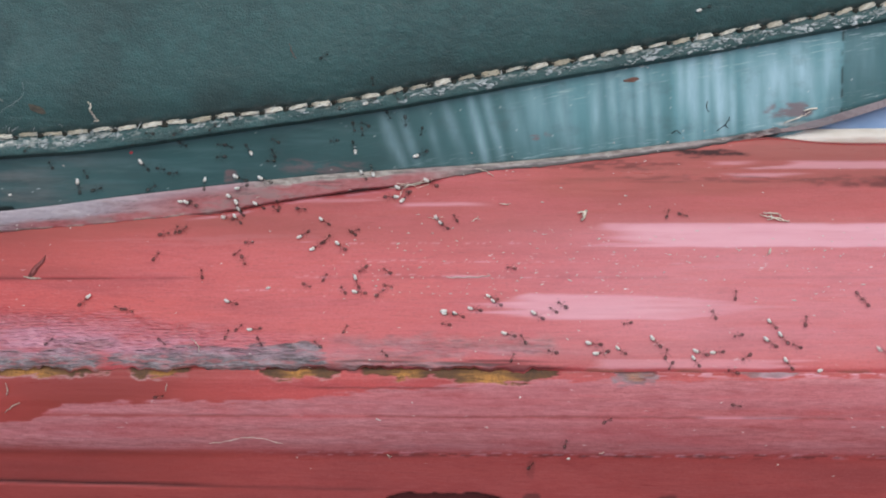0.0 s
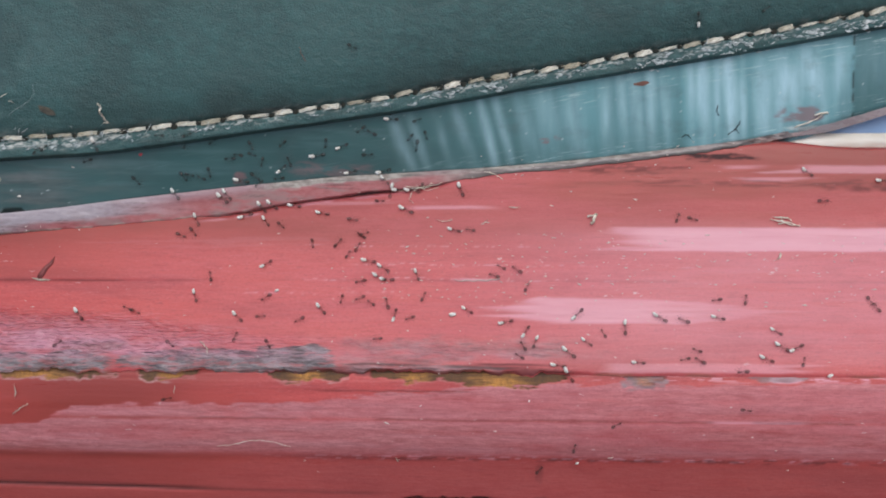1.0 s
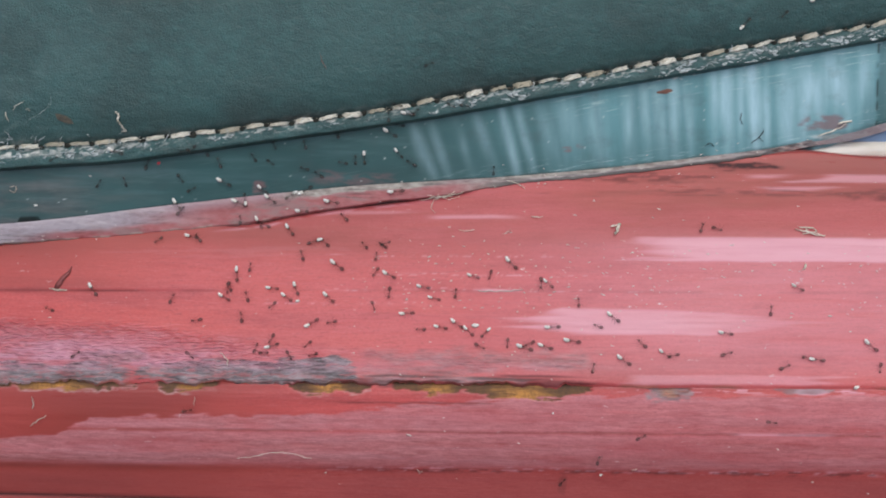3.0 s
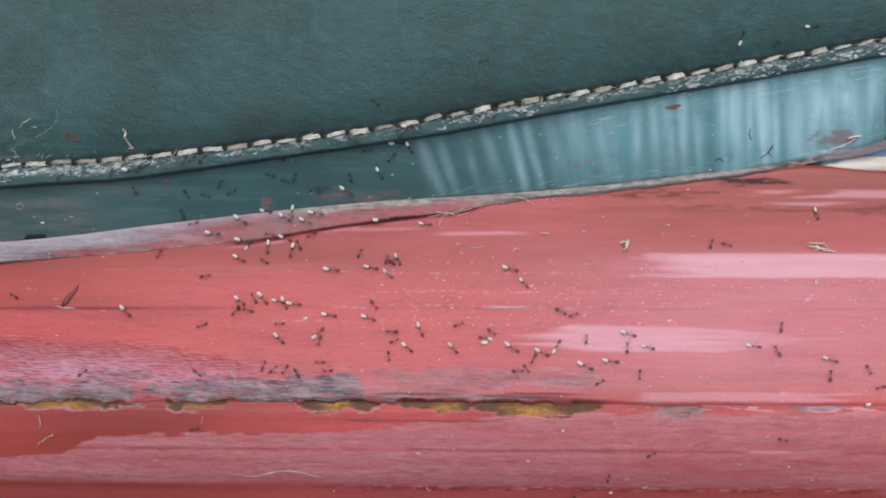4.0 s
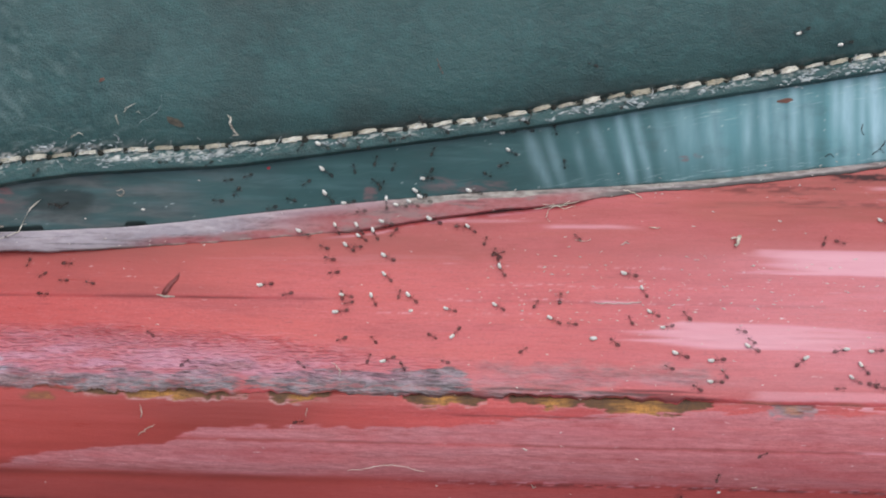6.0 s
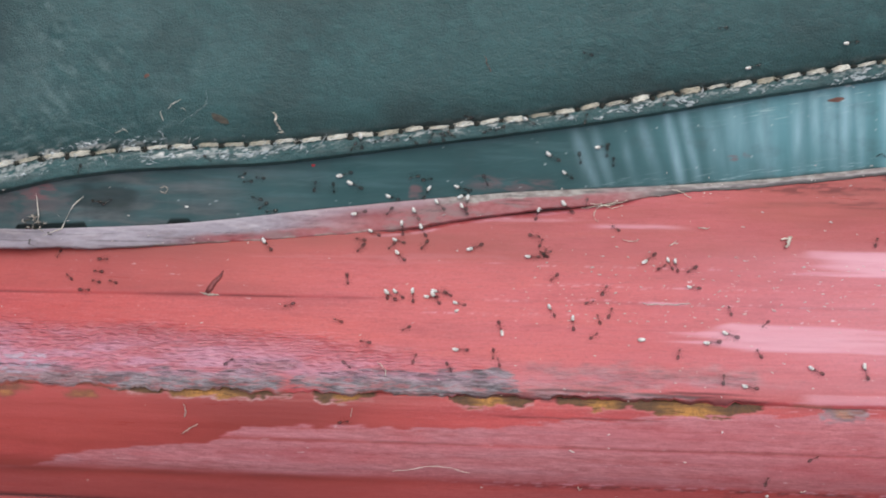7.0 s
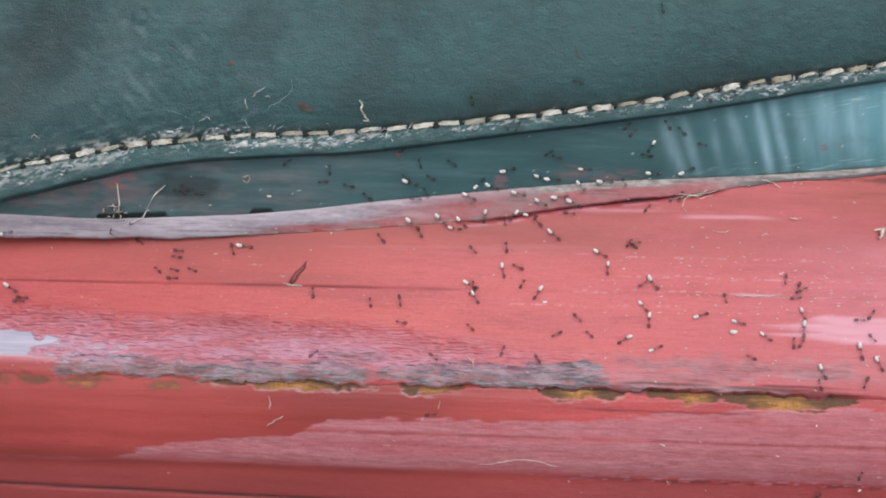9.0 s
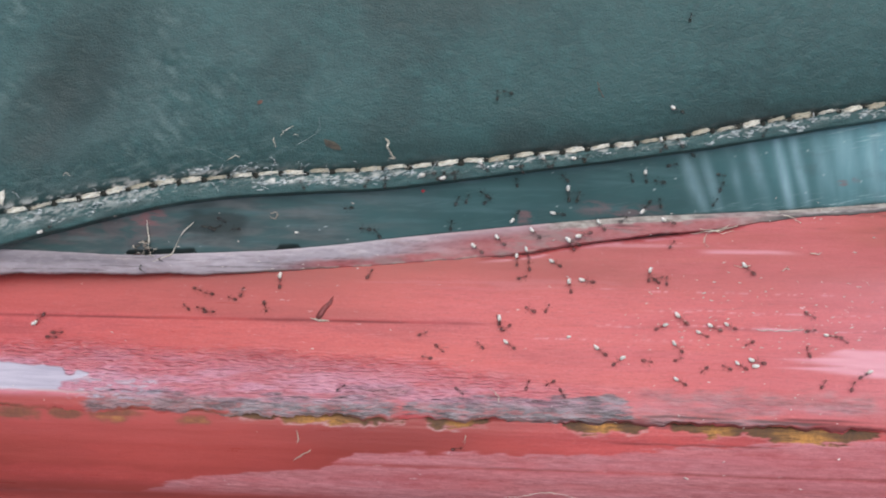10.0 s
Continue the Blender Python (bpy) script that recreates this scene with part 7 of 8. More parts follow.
    crawl(ant(False), [(0,-47.6,3.5,76), (0.5,-41.7,6.0,116), (1,-45.3,13.3,156), (2,-49.2,3.3,182), (2.5,-55.3,3.1,182), (4,-57.1,4.1,240), (4.5,-62.7,-8.9,290), (5,-68.4,-15.4,240), (5.5,-68.1,-15.8,160), (7,-89.9,-3.5,160), (7.5,-91.2,-2.2,140), (8,-90.7,-2.9,160), (8.5,-90.5,-3.2,110), (9,-90.3,-3.1,160), (10,-88.4,-1.9,160)])
    crawl(ant(False), [(0,-46.3,3.5,42), (0.5,-37.2,10.9,2), (1,-35.4,13.4,-38), (2,-39.7,-2.6,-80), (2.5,-38.9,-7.5,-160), (4,-39.9,-3.4,-239), (4.5,-39.9,-1.1,-239), (5,-42.2,0.4,-239), (5.5,-44.1,1.1,-210), (7,-47.5,3.1,-130), (7.5,-49.3,-2.1,-168), (8,-49.2,-1.5,-206), (8.5,-52.3,0.7,-219), (9,-58.5,3.1,-232), (10,-63.8,10.0,-232)])
    crawl(ant(False), [(0,-50.9,-1.3,56), (0.5,-51.5,3.6,16), (1,-48.2,2.7,-24), (2,-43.6,-7.4,-104), (2.5,-47.8,-11.1,-184), (4,-48.8,-8.2,-159), (4.5,-54.9,-10.8,-199), (5,-55.0,-10.6,-239), (5.5,-49.2,-3.4,-162), (7,-59.3,-6.7,-162), (7.5,-59.5,-6.5,-173), (8,-59.9,-6.9,-184), (8.5,-68.4,-6.4,-227), (9,-69.5,-6.2,-264), (10,-64.7,2.9,-298)])
    crawl(ant(False), [(0,-36.4,-0.6,40), (0.5,-28.6,5.3,0), (1,-30.4,4.5,-40), (2,-36.8,-1.7,-120), (2.5,-39.4,-2.6,-200), (4,-38.4,3.0,-120), (4.5,-34.8,4.7,-160), (5,-38.2,-0.3,-200), (5.5,-39.4,4.2,-214), (7,-42.2,3.6,-134), (8,-44.4,-6.1,-134), (8.5,-43.1,-6.6,-134), (9,-42.9,-5.5,-134), (10,-41.2,-5.8,-134)])
    crawl(ant(False), [(0,-34.3,1.1,1), (0.5,-27.8,3.6,-39), (1,-24.7,1.2,-79), (2,-34.2,-1.0,-98), (2.5,-35.2,-7.7,-98), (4,-35.3,-7.9,-178), (4.5,-35.3,-8.0,-178), (5,-37.0,-4.7,-178), (5.5,-36.4,-3.5,-159), (7,-50.8,-9.0,-202), (7.5,-54.7,-10.8,-190), (8,-54.7,-7.4,-178), (8.5,-60.3,-7.6,-218), (9,-59.8,-7.6,-258), (10,-55.2,-7.0,-338)])
    crawl(ant(False), [(0,-35.3,-2.2,-67), (0.5,-35.0,-9.7,-107), (1,-32.7,-8.2,-147), (2,-38.0,-7.4,-118), (2.5,-40.3,-11.6,-198), (4,-40.9,-5.5,-198), (4.5,-40.6,-6.3,-215), (5,-38.8,-4.3,-232), (5.5,-42.2,0.1,-161), (7,-49.4,-2.3,-81), (7.5,-49.1,-6.4,-121), (8,-47.9,-6.2,-161), (8.5,-54.9,-7.6,-121), (9,-54.8,-7.5,-81), (10,-52.3,-9.5,-39)])
    crawl(ant(False), [(0,-20.5,1.8,50), (0.5,-22.4,4.6,50), (1,-20.1,1.6,50), (2,-21.1,1.8,130), (2.5,-24.2,1.4,134), (4,-30.3,7.7,214), (4.5,-28.4,3.4,174), (5,-30.2,4.4,134), (5.5,-28.8,18.0,214), (7,-26.2,15.3,294), (8,-19.3,6.2,214), (8.5,-26.7,6.5,174), (9,-32.1,6.4,134), (10,-29.2,17.1,75)])
    crawl(ant(False), [(0,-20.7,-5.0,62), (0.5,-19.1,-2.2,62), (1,-18.3,-0.4,62), (2,-18.5,-1.6,62), (2.5,-17.5,0.1,77), (4,-16.8,3.4,77), (4.5,-16.5,3.5,77), (5,-16.6,2.9,77), (5.5,-17.0,3.6,77), (7,-15.9,3.2,77), (7.5,-15.6,2.9,37), (8,-15.8,3.2,-3), (8.5,-12.7,0.8,37), (9,-14.4,-3.4,77), (10,-14.2,2.9,89)])
    crawl(ant(False), [(0,-23.8,-6.5,-24), (0.5,-19.6,-8.9,-64), (1,-19.3,-8.5,-104), (2,-28.6,-11.0,-101), (2.5,-29.2,-14.4,-101), (4,-28.1,-14.3,-181), (4.5,-27.3,-12.6,-187), (5,-31.1,-14.0,-194), (5.5,-36.1,-12.8,-220), (7,-39.3,-10.1,-152), (7.5,-42.0,-8.6,-152), (8,-41.9,-11.4,-152), (8.5,-43.0,-11.3,-188), (9,-43.1,-11.2,-225), (10,-45.7,-8.6,-225)])
    crawl(ant(False), [(0,-14.2,-3.7,-143), (0.5,-14.2,-4.2,-105), (1,-16.2,-5.3,-167), (2,-24.8,-7.2,-234), (2.5,-29.2,-1.2,-246), (4,-32.4,5.9,-246), (4.5,-33.5,7.1,-266), (5,-33.4,4.7,-287), (5.5,-32.5,7.5,-207), (7,-36.6,3.9,-127), (7.5,-39.4,0.0,-167), (8,-38.5,-5.3,-207), (8.5,-38.8,-1.6,-207), (9,-35.4,-1.2,-207), (10,-37.4,-2.5,-207)])
    crawl(ant(False), [(0,-9.9,-3.9,145), (0.5,-15.5,3.3,105), (1,-16.6,0.9,65), (2,-12.1,-0.3,145), (2.5,-16.8,-0.3,225), (4,-18.8,-4.7,305), (4.5,-15.8,2.8,265), (5,-11.2,-2.2,225), (5.5,-16.0,2.9,290), (7,-14.5,-1.1,210), (7.5,-15.3,-6.6,223), (8,-17.9,1.1,235), (8.5,-23.5,1.3,275), (9,-25.2,-9.4,315), (10,-17.6,-10.6,351)])
    crawl(ant(False), [(0,-17.5,-7.2,122), (0.5,-17.3,-6.7,162), (1,-16.2,-8.2,202), (2,-21.8,-11.0,202), (2.5,-23.0,-10.1,189), (4,-28.2,-10.9,269), (4.5,-22.9,-5.2,229), (5,-25.8,-13.6,189), (5.5,-28.2,-10.4,269), (7,-24.5,-14.0,269), (7.5,-24.4,-13.2,229), (8,-24.0,-12.7,189), (8.5,-23.5,-12.3,198), (9,-28.9,-12.1,207), (10,-34.0,-14.6,207)])
    crawl(ant(False), [(0,-10.9,-7.7,43), (0.5,-11.9,-7.8,73), (1,-11.3,-8.9,104), (2,-13.0,-2.1,104), (2.5,-15.0,-3.5,184), (4,-15.9,-9.1,104), (4.5,-6.6,-9.1,104), (5,-4.9,-5.9,104), (5.5,-5.1,-4.8,104), (7,-5.9,-2.8,62), (7.5,-1.6,2.4,99), (8,-1.4,5.5,137), (9,-7.8,11.5,67), (10,-4.4,19.4,67)])
    crawl(ant(False), [(0,-9.5,-6.6,-14), (0.5,-3.6,-9.8,26), (1,-4.9,-7.7,66), (2,-8.8,-6.3,21), (2.5,-3.1,-4.2,101), (4,-4.1,-7.8,21), (4.5,-6.0,-12.3,61), (5,6.5,-12.8,101), (5.5,-2.0,-8.6,168), (7,-7.0,-7.6,88), (7.5,-0.5,-7.7,48), (8,-2.0,-6.1,8), (8.5,4.6,-8.0,8), (9,10.6,-5.1,8), (10,9.6,-4.9,8)])
    crawl(ant(False), [(0,-57.1,-10.4,156), (0.5,-55.2,-10.9,156), (1,-57.1,-10.1,156), (2,-55.0,-11.0,179), (2.5,-70.5,-10.8,147), (4,-82.2,-3.2,147), (4.5,-82.2,-3.1,169), (5,-83.4,-3.1,147), (5.5,-83.8,-3.1,172), (7,-92.6,-1.8,172), (8,-93.1,-3.4,172), (8.5,-92.5,-0.4,172), (9,-93.2,-1.0,172), (10,-92.5,-1.2,172)])
    crawl(ant(False), [(0,-55.0,-10.9,-18), (0.5,-51.0,-8.1,-22), (1,-55.3,-10.8,-26), (2,-45.4,-15.7,54), (2.5,-55.0,-10.8,59), (4,-48.4,0.3,11), (4.5,-43.1,0.2,51), (5,-44.0,1.1,91), (5.5,-45.4,3.3,169), (7,-47.6,4.7,169), (7.5,-47.6,3.0,176), (8,-46.9,4.5,183), (8.5,-46.6,4.5,143), (9,-51.9,4.2,103), (10,-51.0,11.7,83)])
    crawl(ant(False), [(0,-35.5,-13.7,45), (0.5,-32.4,-16.1,5), (1,-33.2,-11.4,-35), (2,-36.5,-15.6,-35), (2.5,-36.2,-15.9,-35), (4,-35.8,-15.4,45), (5,-34.8,-7.7,62), (5.5,-32.9,-4.1,62), (7,-32.4,-4.0,142), (7.5,-36.3,-7.8,102), (8,-36.7,-5.2,62), (8.5,-36.2,-3.1,62), (9,-34.4,-3.9,62), (10,-34.3,-2.2,62)])
    crawl(ant(False), [(0,-21.8,-16.5,138), (0.5,-26.7,-12.0,173), (1,-26.7,-12.0,209), (2,-30.6,-14.2,159), (2.5,-35.5,-12.3,239), (4,-34.0,-15.7,239), (5,-32.4,-15.2,159), (5.5,-40.7,-11.5,190), (7,-46.1,-12.4,170), (7.5,-52.2,-10.0,170), (8,-54.8,-10.8,170), (8.5,-54.7,-11.0,170), (9,-54.6,-10.8,170), (10,-54.7,-10.9,170)])
    crawl(ant(False), [(0,-16.9,-13.9,62), (0.5,-12.9,-10.8,102), (1,-14.2,-8.9,142), (2,-16.5,-10.3,111), (2.5,-18.1,-6.2,177), (4,-15.2,-10.6,97), (4.5,-11.0,-9.1,58), (5,-9.4,-8.7,100), (5.5,-10.0,-5.5,100), (7,-8.3,-4.9,20), (7.5,-9.3,-2.2,13), (8,-4.0,-5.9,6), (8.5,-0.4,-9.5,-34), (9,-1.0,-5.6,-74), (10,-8.5,-11.8,-140)])
    crawl(ant(False), [(0,-10.2,-18.0,134), (1,-13.0,-15.1,184), (2,-29.4,-16.2,184), (2.5,-28.4,-16.3,184), (4,-26.7,-15.7,184), (5,-24.4,-15.3,184), (5.5,-25.6,-15.3,184), (7,-23.6,-15.0,104), (7.5,-16.3,-8.4,144), (8,-16.6,-8.2,184), (8.5,-17.2,-8.4,144), (9,-23.5,-11.8,104), (10,-12.5,-10.1,24)])
    crawl(ant(False), [(0,0.4,-13.1,169), (0.5,-2.2,-10.8,184), (1,-7.4,-11.6,200), (2,-14.0,-13.9,280), (2.5,-5.9,-11.2,200), (4,-16.2,-13.4,280), (4.5,-14.0,-12.6,240), (5,-7.0,-13.3,200), (5.5,-13.4,-14.6,120), (7,-7.7,-10.4,40), (8,-2.9,-10.2,120), (8.5,-2.7,-11.7,145), (9,2.7,-14.8,155), (10,-4.8,-11.2,155)])
    crawl(ant(False), [(0,11.9,-3.4,168), (0.5,6.8,-0.1,160), (1,8.5,-2.6,151), (2,-7.5,6.2,71), (2.5,3.5,0.2,-9), (4,1.5,-9.2,-19), (4.5,9.2,-10.9,-19), (5,7.5,-11.3,-19), (5.5,6.9,-11.4,61), (7,3.8,1.2,-10), (7.5,0.7,3.6,-32), (8,6.7,0.7,-53), (8.5,4.9,0.6,-93), (9,8.9,-2.3,-133), (10,-0.9,-7.3,-153)])
    crawl(ant(False), [(0,13.8,-15.5,120), (0.5,1.1,-10.4,160), (1,7.2,-4.1,200), (2,-0.1,-12.6,200), (2.5,-1.6,-13.1,280), (4,5.9,-15.6,360), (4.5,10.1,-11.2,400), (5,11.9,-14.6,440), (5.5,7.0,-13.8,509), (7,-5.0,-6.5,429), (7.5,2.9,-10.2,429), (8,9.9,-11.9,429), (8.5,3.9,-10.3,446), (9,9.8,-12.2,464), (10,8.8,-8.2,464)])
    crawl(ant(False), [(0,12.0,-18.6,68), (0.5,12.6,-15.6,107), (1,11.5,-17.8,147), (2,7.6,-15.2,145), (2.5,4.7,-13.2,225), (4,7.3,-15.3,305), (4.5,16.0,-9.3,321), (5,14.0,-15.6,336), (5.5,16.3,-16.6,256), (7,6.2,-12.9,336), (7.5,5.6,-12.8,376), (8,14.0,-16.4,416), (8.5,15.5,-12.4,416), (9,11.1,-12.3,416), (10,11.1,-13.4,416)])
    crawl(ant(False), [(0,19.1,-10.6,142), (1,13.1,-6.0,62), (2,16.5,-7.9,25), (2.5,19.0,-6.7,105), (4,15.6,-6.1,25), (4.5,23.5,-7.6,25), (5,26.9,-9.7,25), (5.5,28.9,-10.6,105), (7,14.8,-5.7,105), (8,13.5,-4.4,105), (8.5,14.0,-4.2,65), (9,11.8,-3.7,25), (10,14.9,-6.4,-41)])
    crawl(ant(False), [(0,20.6,-9.7,144), (0.5,17.2,-7.1,144), (1,11.2,-3.0,144), (2,11.2,-5.4,171), (2.5,10.4,-3.3,251), (4,13.5,-5.7,331), (4.5,14.8,-5.8,291), (5,22.1,-8.8,251), (5.5,19.6,-11.1,171), (7,8.6,0.8,251), (7.5,1.6,3.0,251), (8,9.6,-2.9,251), (8.5,12.6,-1.6,251), (9,10.8,-3.7,251), (10,9.6,-2.5,331)])
    crawl(ant(False), [(0,31.7,-12.9,-171), (0.5,28.1,-11.8,-206), (1,26.0,-13.8,-240), (2,22.1,-7.2,-160), (2.5,22.6,-11.2,-192), (4,17.5,-10.1,-272), (4.5,20.7,-11.8,-272), (5,30.3,-11.1,-272), (5.5,29.1,-12.3,-207), (7,20.5,-7.9,-127), (8,23.4,-13.3,-127), (8.5,22.1,-9.2,-87), (9,22.6,-11.3,-47), (10,35.7,-11.3,0)])
    crawl(ant(False), [(0,18.7,-17.7,165), (0.5,18.5,-14.6,125), (1,12.2,-16.0,85), (2,17.4,-11.4,165), (2.5,9.6,-14.1,165), (4,8.4,-13.7,245), (4.5,17.2,-11.8,216), (5,21.7,-18.5,188), (5.5,18.6,-18.9,158), (7,13.4,-16.8,78), (8,18.2,-18.5,158), (9,13.7,-18.7,78), (10,15.8,-13.6,68)])
    crawl(ant(False), [(0,38.2,-17.9,77), (0.5,39.8,-13.1,117), (1,39.7,-11.6,157), (2,27.0,-8.7,237), (2.5,30.4,-15.4,157), (4,24.4,-11.5,77), (5,32.3,-11.2,-3), (5.5,41.1,-16.9,0), (7,54.6,-16.9,80), (8,30.6,-15.0,136), (8.5,23.5,-10.9,96), (9,22.6,-7.4,56), (10,35.7,-7.4,0)])
    crawl(ant(False), [(0,46.7,-11.3,111), (0.5,43.4,-8.4,151), (1,45.5,-8.2,191), (2,43.1,-13.8,271), (2.5,52.4,-16.1,351), (4,64.7,-15.2,271), (5,54.4,-15.5,351), (5.5,67.8,-15.5,351), (7,67.9,-16.4,351), (8,66.5,-16.0,351), (9,65.8,-16.9,351), (10,67.8,-16.8,351)])
    crawl(ant(False), [(0,50.5,-14.9,-169), (0.5,50.4,-8.0,-186), (1,41.7,-16.6,-203), (2,28.5,-11.1,-123), (2.5,36.6,-15.1,-174), (4,26.3,-16.2,-94), (5,30.9,-18.4,-14), (5.5,34.5,-18.7,0), (7,54.6,-18.7,0), (8,56.5,-17.8,0), (9,56.7,-17.2,0), (10,57.9,-17.0,0)])
    crawl(ant(False), [(0,51.6,-18.6,-146), (1,49.2,-20.2,-177), (2,40.3,-20.7,-257), (2.5,49.9,-17.6,-337), (4,58.2,-15.9,-257), (4.5,49.0,-12.0,-257), (5,48.6,-8.2,-257), (5.5,48.2,-8.2,-337), (7,54.6,-8.2,-337), (8,56.3,-9.0,-337), (9,54.6,-9.8,-337), (10,54.6,-10.1,-337)])
    crawl(ant(False), [(0,60.3,-16.6,154), (1,59.7,-18.3,74), (2,65.3,-15.3,-6), (2.5,69.4,-17.6,-86), (4,66.1,-18.0,-166), (5,53.2,-18.2,-86), (5.5,67.8,-18.2,-86), (7,69.4,-19.0,-86), (8,68.0,-19.8,-86), (9,68.1,-19.5,-86), (10,68.2,-20.5,-86)])
    crawl(ant(False), [(0,62.3,-12.3,81), (1,65.6,9.2,1), (2,85.0,9.2,81), (2.5,71.1,10.0,1), (4,81.0,10.0,1), (5,79.1,10.6,1), (5.5,79.5,11.0,1), (7,80.5,11.1,1), (8,80.6,11.9,1), (9,81.4,11.5,1), (10,82.9,11.6,1)])
    crawl(ant(False), [(0,49.2,-20.9,160), (0.5,46.2,-17.1,154), (1,42.1,-18.3,149), (2,39.8,-16.9,149), (2.5,39.6,-17.2,69), (4,49.6,-11.9,149), (4.5,48.4,-8.2,189), (5,37.8,-11.2,229), (5.5,43.0,-17.9,309), (7,54.6,-17.9,229), (8,29.7,-18.1,182), (9,20.9,-18.5,262), (10,35.7,-18.5,342)])
    crawl(ant(False), [(0,38.8,-20.1,239), (1,39.6,-18.2,192), (2,20.3,-22.3,112), (2.5,20.3,-17.9,112), (4,19.7,-17.3,32), (5,30.0,-16.8,112), (5.5,22.4,-18.2,119), (7,19.3,-12.5,119), (7.5,18.2,-9.2,99), (8,20.2,-11.9,80), (8.5,17.5,-8.9,40), (9,20.8,-8.4,0), (10,35.7,-8.4,0)])
    crawl(ant(False), [(0,2.2,5.5,118), (0.5,7.5,1.2,144), (1,3.1,3.9,170), (2,-9.7,6.2,203), (2.5,-18.3,2.6,149), (4,-21.5,4.5,69), (4.5,-18.8,4.7,69), (5,-18.4,3.4,69), (5.5,-18.8,5.5,69), (7,-16.6,4.9,69), (7.5,-15.9,3.5,69), (8,-17.2,3.1,69), (8.5,-17.8,1.3,63), (9,-16.6,3.3,57), (10,-13.0,9.0,57)])
    crawl(ant(True), [(0,88.0,12.9,169), (1,76.6,12.9,177), (2,85.0,12.9,186), (2.5,85.3,12.2,165), (4,85.0,13.2,158), (5,86.2,13.9,165), (5.5,85.8,14.3,170), (7,84.4,13.9,142), (8,84.5,14.4,145), (9,82.7,14.3,136), (10,81.1,13.4,137)], True)
    crawl(ant(False), [(0,-38.2,22.6,-62), (0.5,-36.4,19.1,-62), (1,-36.2,18.9,-62), (2,-36.1,20.0,-62), (2.5,-35.7,20.3,-62), (4,-35.4,21.1,-62), (4.5,-37.3,17.8,-22), (5,-36.2,19.4,18), (5.5,-34.2,22.6,18), (7,-32.2,22.9,-36), (7.5,-26.5,17.6,-76), (8,-27.9,19.8,-116), (8.5,-29.2,18.5,-156), (9,-29.1,17.6,-196), (10,-31.7,20.2,-225)])
    crawl(ant(True), [(0,-12.9,26.5,208), (0.5,-13.7,24.4,192), (1,-10.9,24.0,177), (2,-12.9,26.5,136), (2.5,-10.9,26.2,156), (4,-12.9,26.5,164), (5,-10.9,26.2,152), (5.5,-12.9,26.5,128), (7,-6.0,21.9,196), (7.5,-4.7,19.2,159), (8,-8.7,11.7,122), (8.5,-11.3,13.7,117), (9,-12.2,15.2,179), (10,-13.4,12.8,157)], True)
    crawl(ant(False), [(0,-6.8,27.5,-73), (0.5,-4.8,23.4,-73), (1,-4.8,21.0,-73), (2,-5.5,20.6,7), (2.5,-3.5,27.4,7), (4,-5.5,27.8,-73), (5,-3.6,19.0,-73), (5.5,-4.5,18.7,-73), (7,-4.2,19.0,-90), (8,-4.2,12.5,-10), (8.5,-6.0,17.7,-10), (9,-4.0,20.3,-10), (10,-4.4,21.2,-10)])
    crawl(ant(False), [(0,-41.1,21.5,-136), (0.5,-43.9,17.2,-136), (1,-43.1,19.6,-136), (2,-42.6,19.2,-174), (2.5,-46.9,18.8,-228), (4,-48.9,21.0,-308), (4.5,-45.0,15.1,-303), (5,-42.9,17.8,-298), (5.5,-40.9,21.6,-298), (7,-38.9,21.9,-218), (7.5,-42.4,14.9,-215), (8,-44.4,14.7,-212), (8.5,-41.1,16.3,-212), (9,-46.9,16.2,-212), (10,-45.5,17.1,-212)])
    crawl(ant(False), [(0,-8.3,27.2,-59), (1,-6.3,23.9,21), (2,-4.3,27.2,21), (2.5,-2.3,27.6,21), (4,-0.3,28.0,-59), (5,5.7,-0.3,-139), (5.5,-1.8,5.4,-219), (7,-4.0,7.6,-219), (7.5,-6.0,7.0,-220), (8,-3.1,5.6,-222), (8.5,-7.6,9.3,-230), (9,-9.2,11.1,-302), (10,-5.4,16.6,-305)])
    crawl(ant(False), [(0,-18.7,25.6,-61), (0.5,-16.5,21.6,-101), (1,-16.7,22.0,-140), (2,-19.4,19.7,-205), (2.5,-24.9,22.3,-285), (4,-22.9,24.3,-205), (4.5,-20.6,21.2,-219), (5,-24.3,21.7,-234), (5.5,-26.3,24.4,-234), (7,-24.3,24.1,-154), (7.5,-20.3,18.1,-194), (8,-22.5,17.0,-234), (8.5,-19.2,20.6,-274), (9,-16.0,22.1,-314), (10,-13.0,22.8,-347)])
    crawl(ant(False), [(0,-52.2,20.5,177), (0.5,-50.7,17.7,177), (1,-52.2,20.5,177), (2,-52.2,20.5,257), (2.5,-50.2,18.7,177), (4,-52.2,20.5,241), (4.5,-54.3,12.0,241), (5,-55.0,15.3,241), (5.5,-56.6,15.9,186), (7,-65.1,15.0,175), (7.5,-69.4,15.6,175), (8,-69.2,15.4,175), (8.5,-68.5,15.4,135), (9,-67.4,14.5,95), (10,-65.4,18.4,62)])
    crawl(ant(False), [(0,-47.0,20.7,21), (0.5,-49.7,16.7,21), (1,-47.0,20.7,21), (2,-47.0,20.7,-59), (2.5,-49.0,19.1,-139), (4,-51.0,20.7,-139), (5,-49.0,20.4,-139), (5.5,-51.0,20.7,-139), (7,-49.0,20.4,-122), (7.5,-52.4,18.6,-132), (8,-52.1,15.5,-141), (8.5,-53.3,14.2,-181), (9,-54.6,13.5,-221), (10,-52.6,19.9,-287)])
